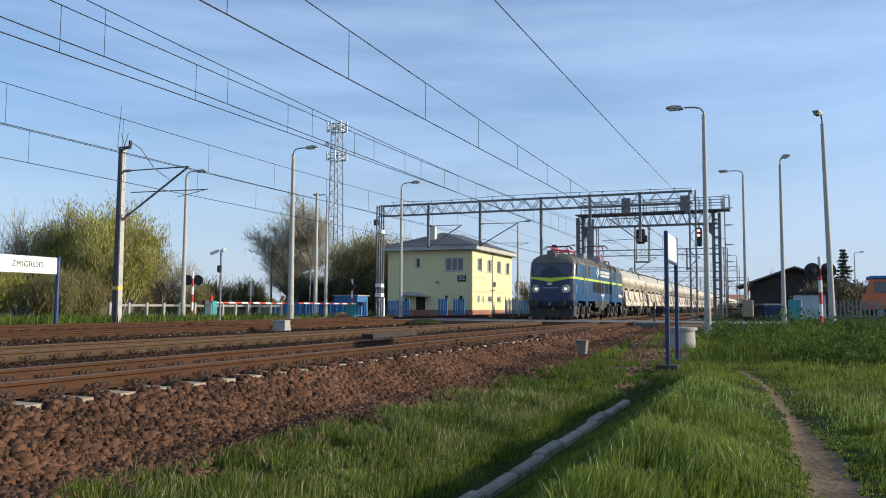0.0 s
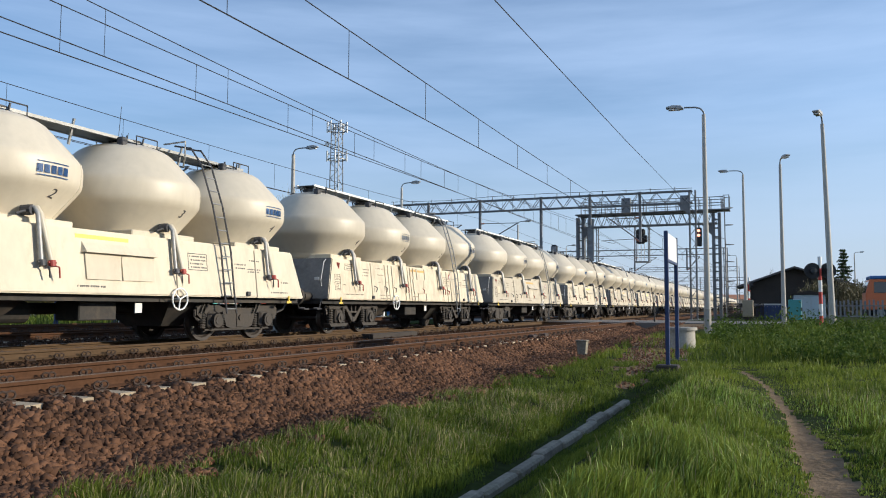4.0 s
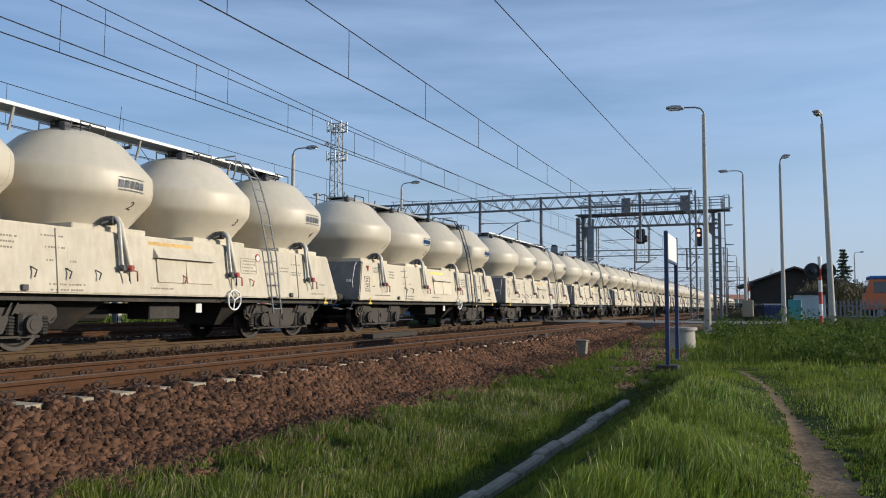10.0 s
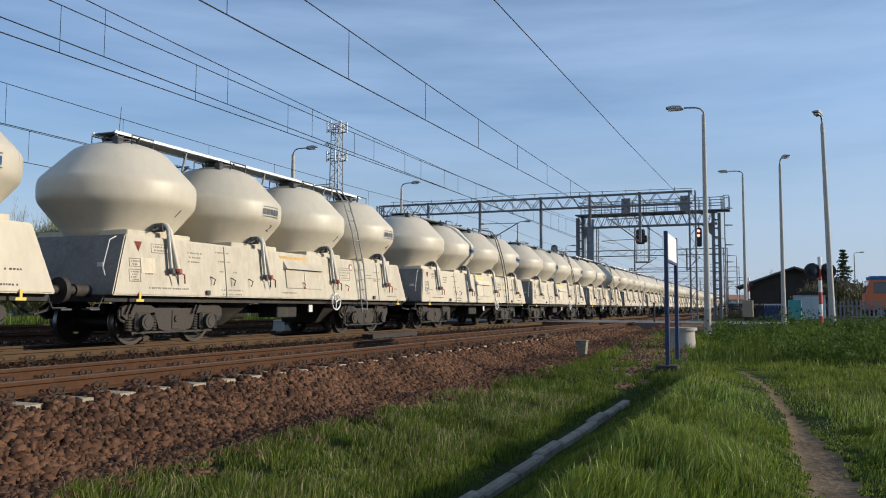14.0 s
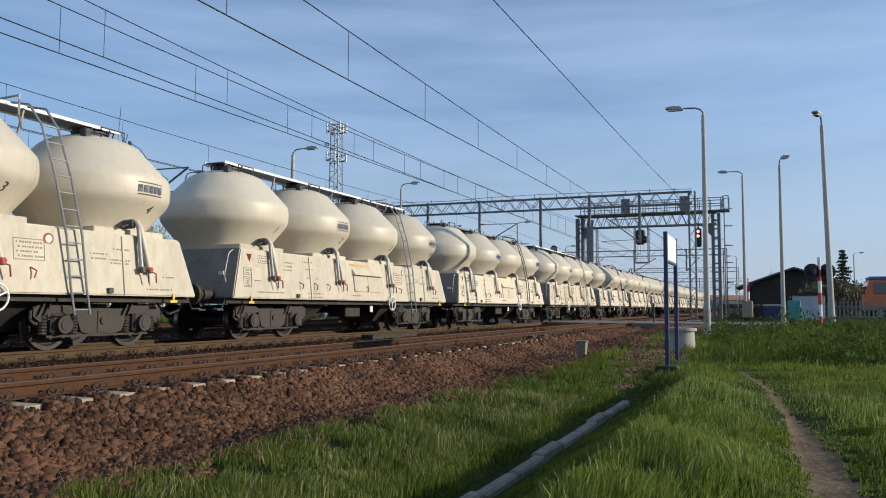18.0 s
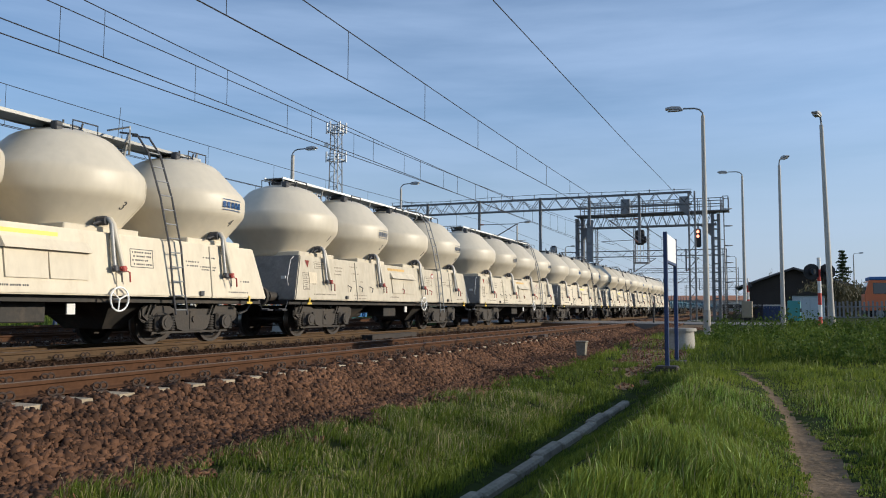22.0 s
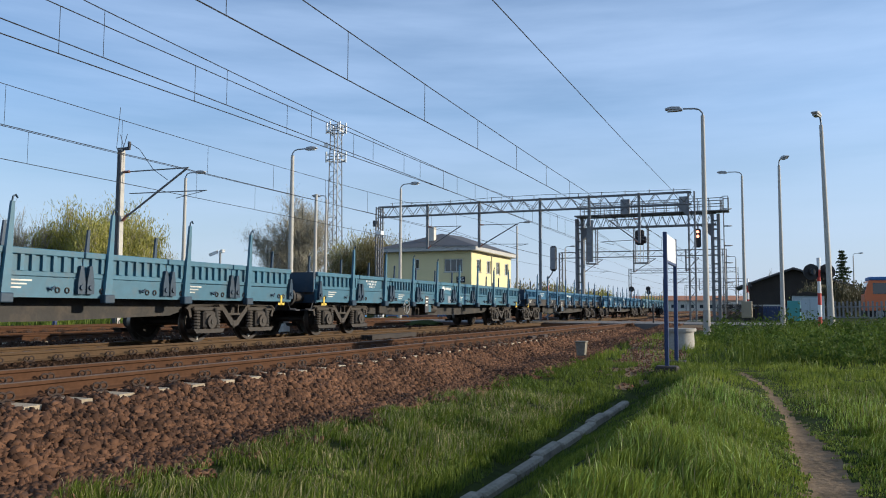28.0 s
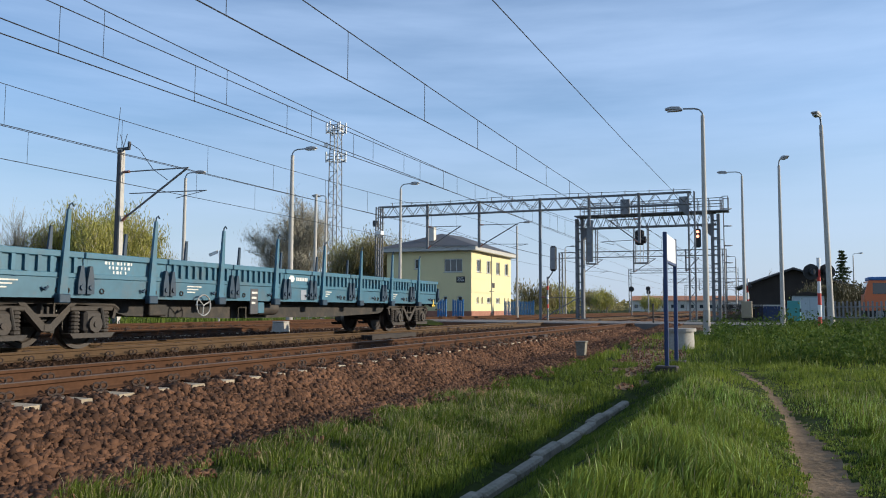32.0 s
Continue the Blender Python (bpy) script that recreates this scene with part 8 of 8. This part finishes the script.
# weeds on the bank to the road, in clumps of leaves
clumps = []
for k in range(1500):
    x, y = rng.uniform(-2.0, 12.0), rng.uniform(20.5, 37)
    lump = noise.noise((x * 0.55, y * 0.4, 41)) + 0.6 * noise.noise((x * 1.5, y * 1.2, 42))
    if y < 20.5 + 2.0 * noise.noise((x * 0.4, 3, 3)) + (3.0 if x < 0 else 0) + max(0, -x) * 2 or lump < -0.28:
        continue
    n = 26
    h = max(0.06, 0.3 + 0.75 * lump) * rng.uniform(0.6, 1.25)
    c = rng.normal(0, 1, (n, 3)) * np.array([0.13, 0.13, h * 0.42]) + np.array([x, y, ground_z(x, y) + h * 0.6])
    clumps.append(c)
w = leaves("weeds", np.concatenate(clumps), 0.085, M_WEED, None)
blades("tall_weeds", scatter(16000, -1.0, 12, 20.5, 37, -0.02, lambda a, b: noise.noise((a * 0.55, b * 0.4, 41)) + 0.6 * noise.noise((a * 1.5, b * 1.2, 42)) > -0.1), 0.4, 0.012, M_GRASS, "tall green grass and weeds on the bank below the road", 0.8)
tagged(w, "rank green weeds covering the bank below the road", "weeds", kind="stuff")
clumps = []
for k in range(60):
    x, y = rng.uniform(-5.2, -2.9), rng.uniform(5, 15)
    c = rng.normal(0, 1, (30, 3)) * np.array([0.1, 0.1, 0.03]) + np.array([x, y, ground_z(x, y) + 0.05])
    clumps.append(c)
tagged(leaves("weeds", np.concatenate(clumps), 0.03, M_WEED, None), "low leafy weeds in the grass", "weeds", kind="stuff")

# sand heap and grassy heap by the far tracks
for x, y, r, h, m, lab in ((-26.3, 45.6, 0.8, 0.45, M_DIRT, "small heap of pale sand"), (-18.0, 40.6, 1.1, 0.3, M_SOIL, "low grassy heap between the tracks")):
    bm = bmesh.new()
    bmesh.ops.create_icosphere(bm, subdivisions=3, radius=1)
    for v in bm.verts:
        k = 1 + 0.25 * noise.noise(v.co * 2.2 + Vector((x, y, 0)))
        v.co = Vector((x + v.co.x * r * k, y + v.co.y * r * 1.3 * k, ground_z(x, y) + v.co.z * h * k))
    solid("heap", bm, m, lab, "heap", smooth=True)

# far woods along the horizon
far = []
for k in range(1500):
    a = rng.uniform(-0.95, 0.35)
    d = rng.uniform(520, 700)
    x, y = d * math.sin(a), d * math.cos(a)
    n = 9
    hh = rng.uniform(3, 8) + 3 * noise.noise((x * 0.01, y * 0.01, 0))
    far.append(rng.normal(0, 1, (n, 3)) * np.array([4, 4, 2.2]) + np.array([x, y, hh * 0.45]))
tagged(leaves("far_woods", np.concatenate(far), 3.0, M_OLIVE, None), "far belt of hazy woods on the horizon", "woods", kind="stuff")


motions()
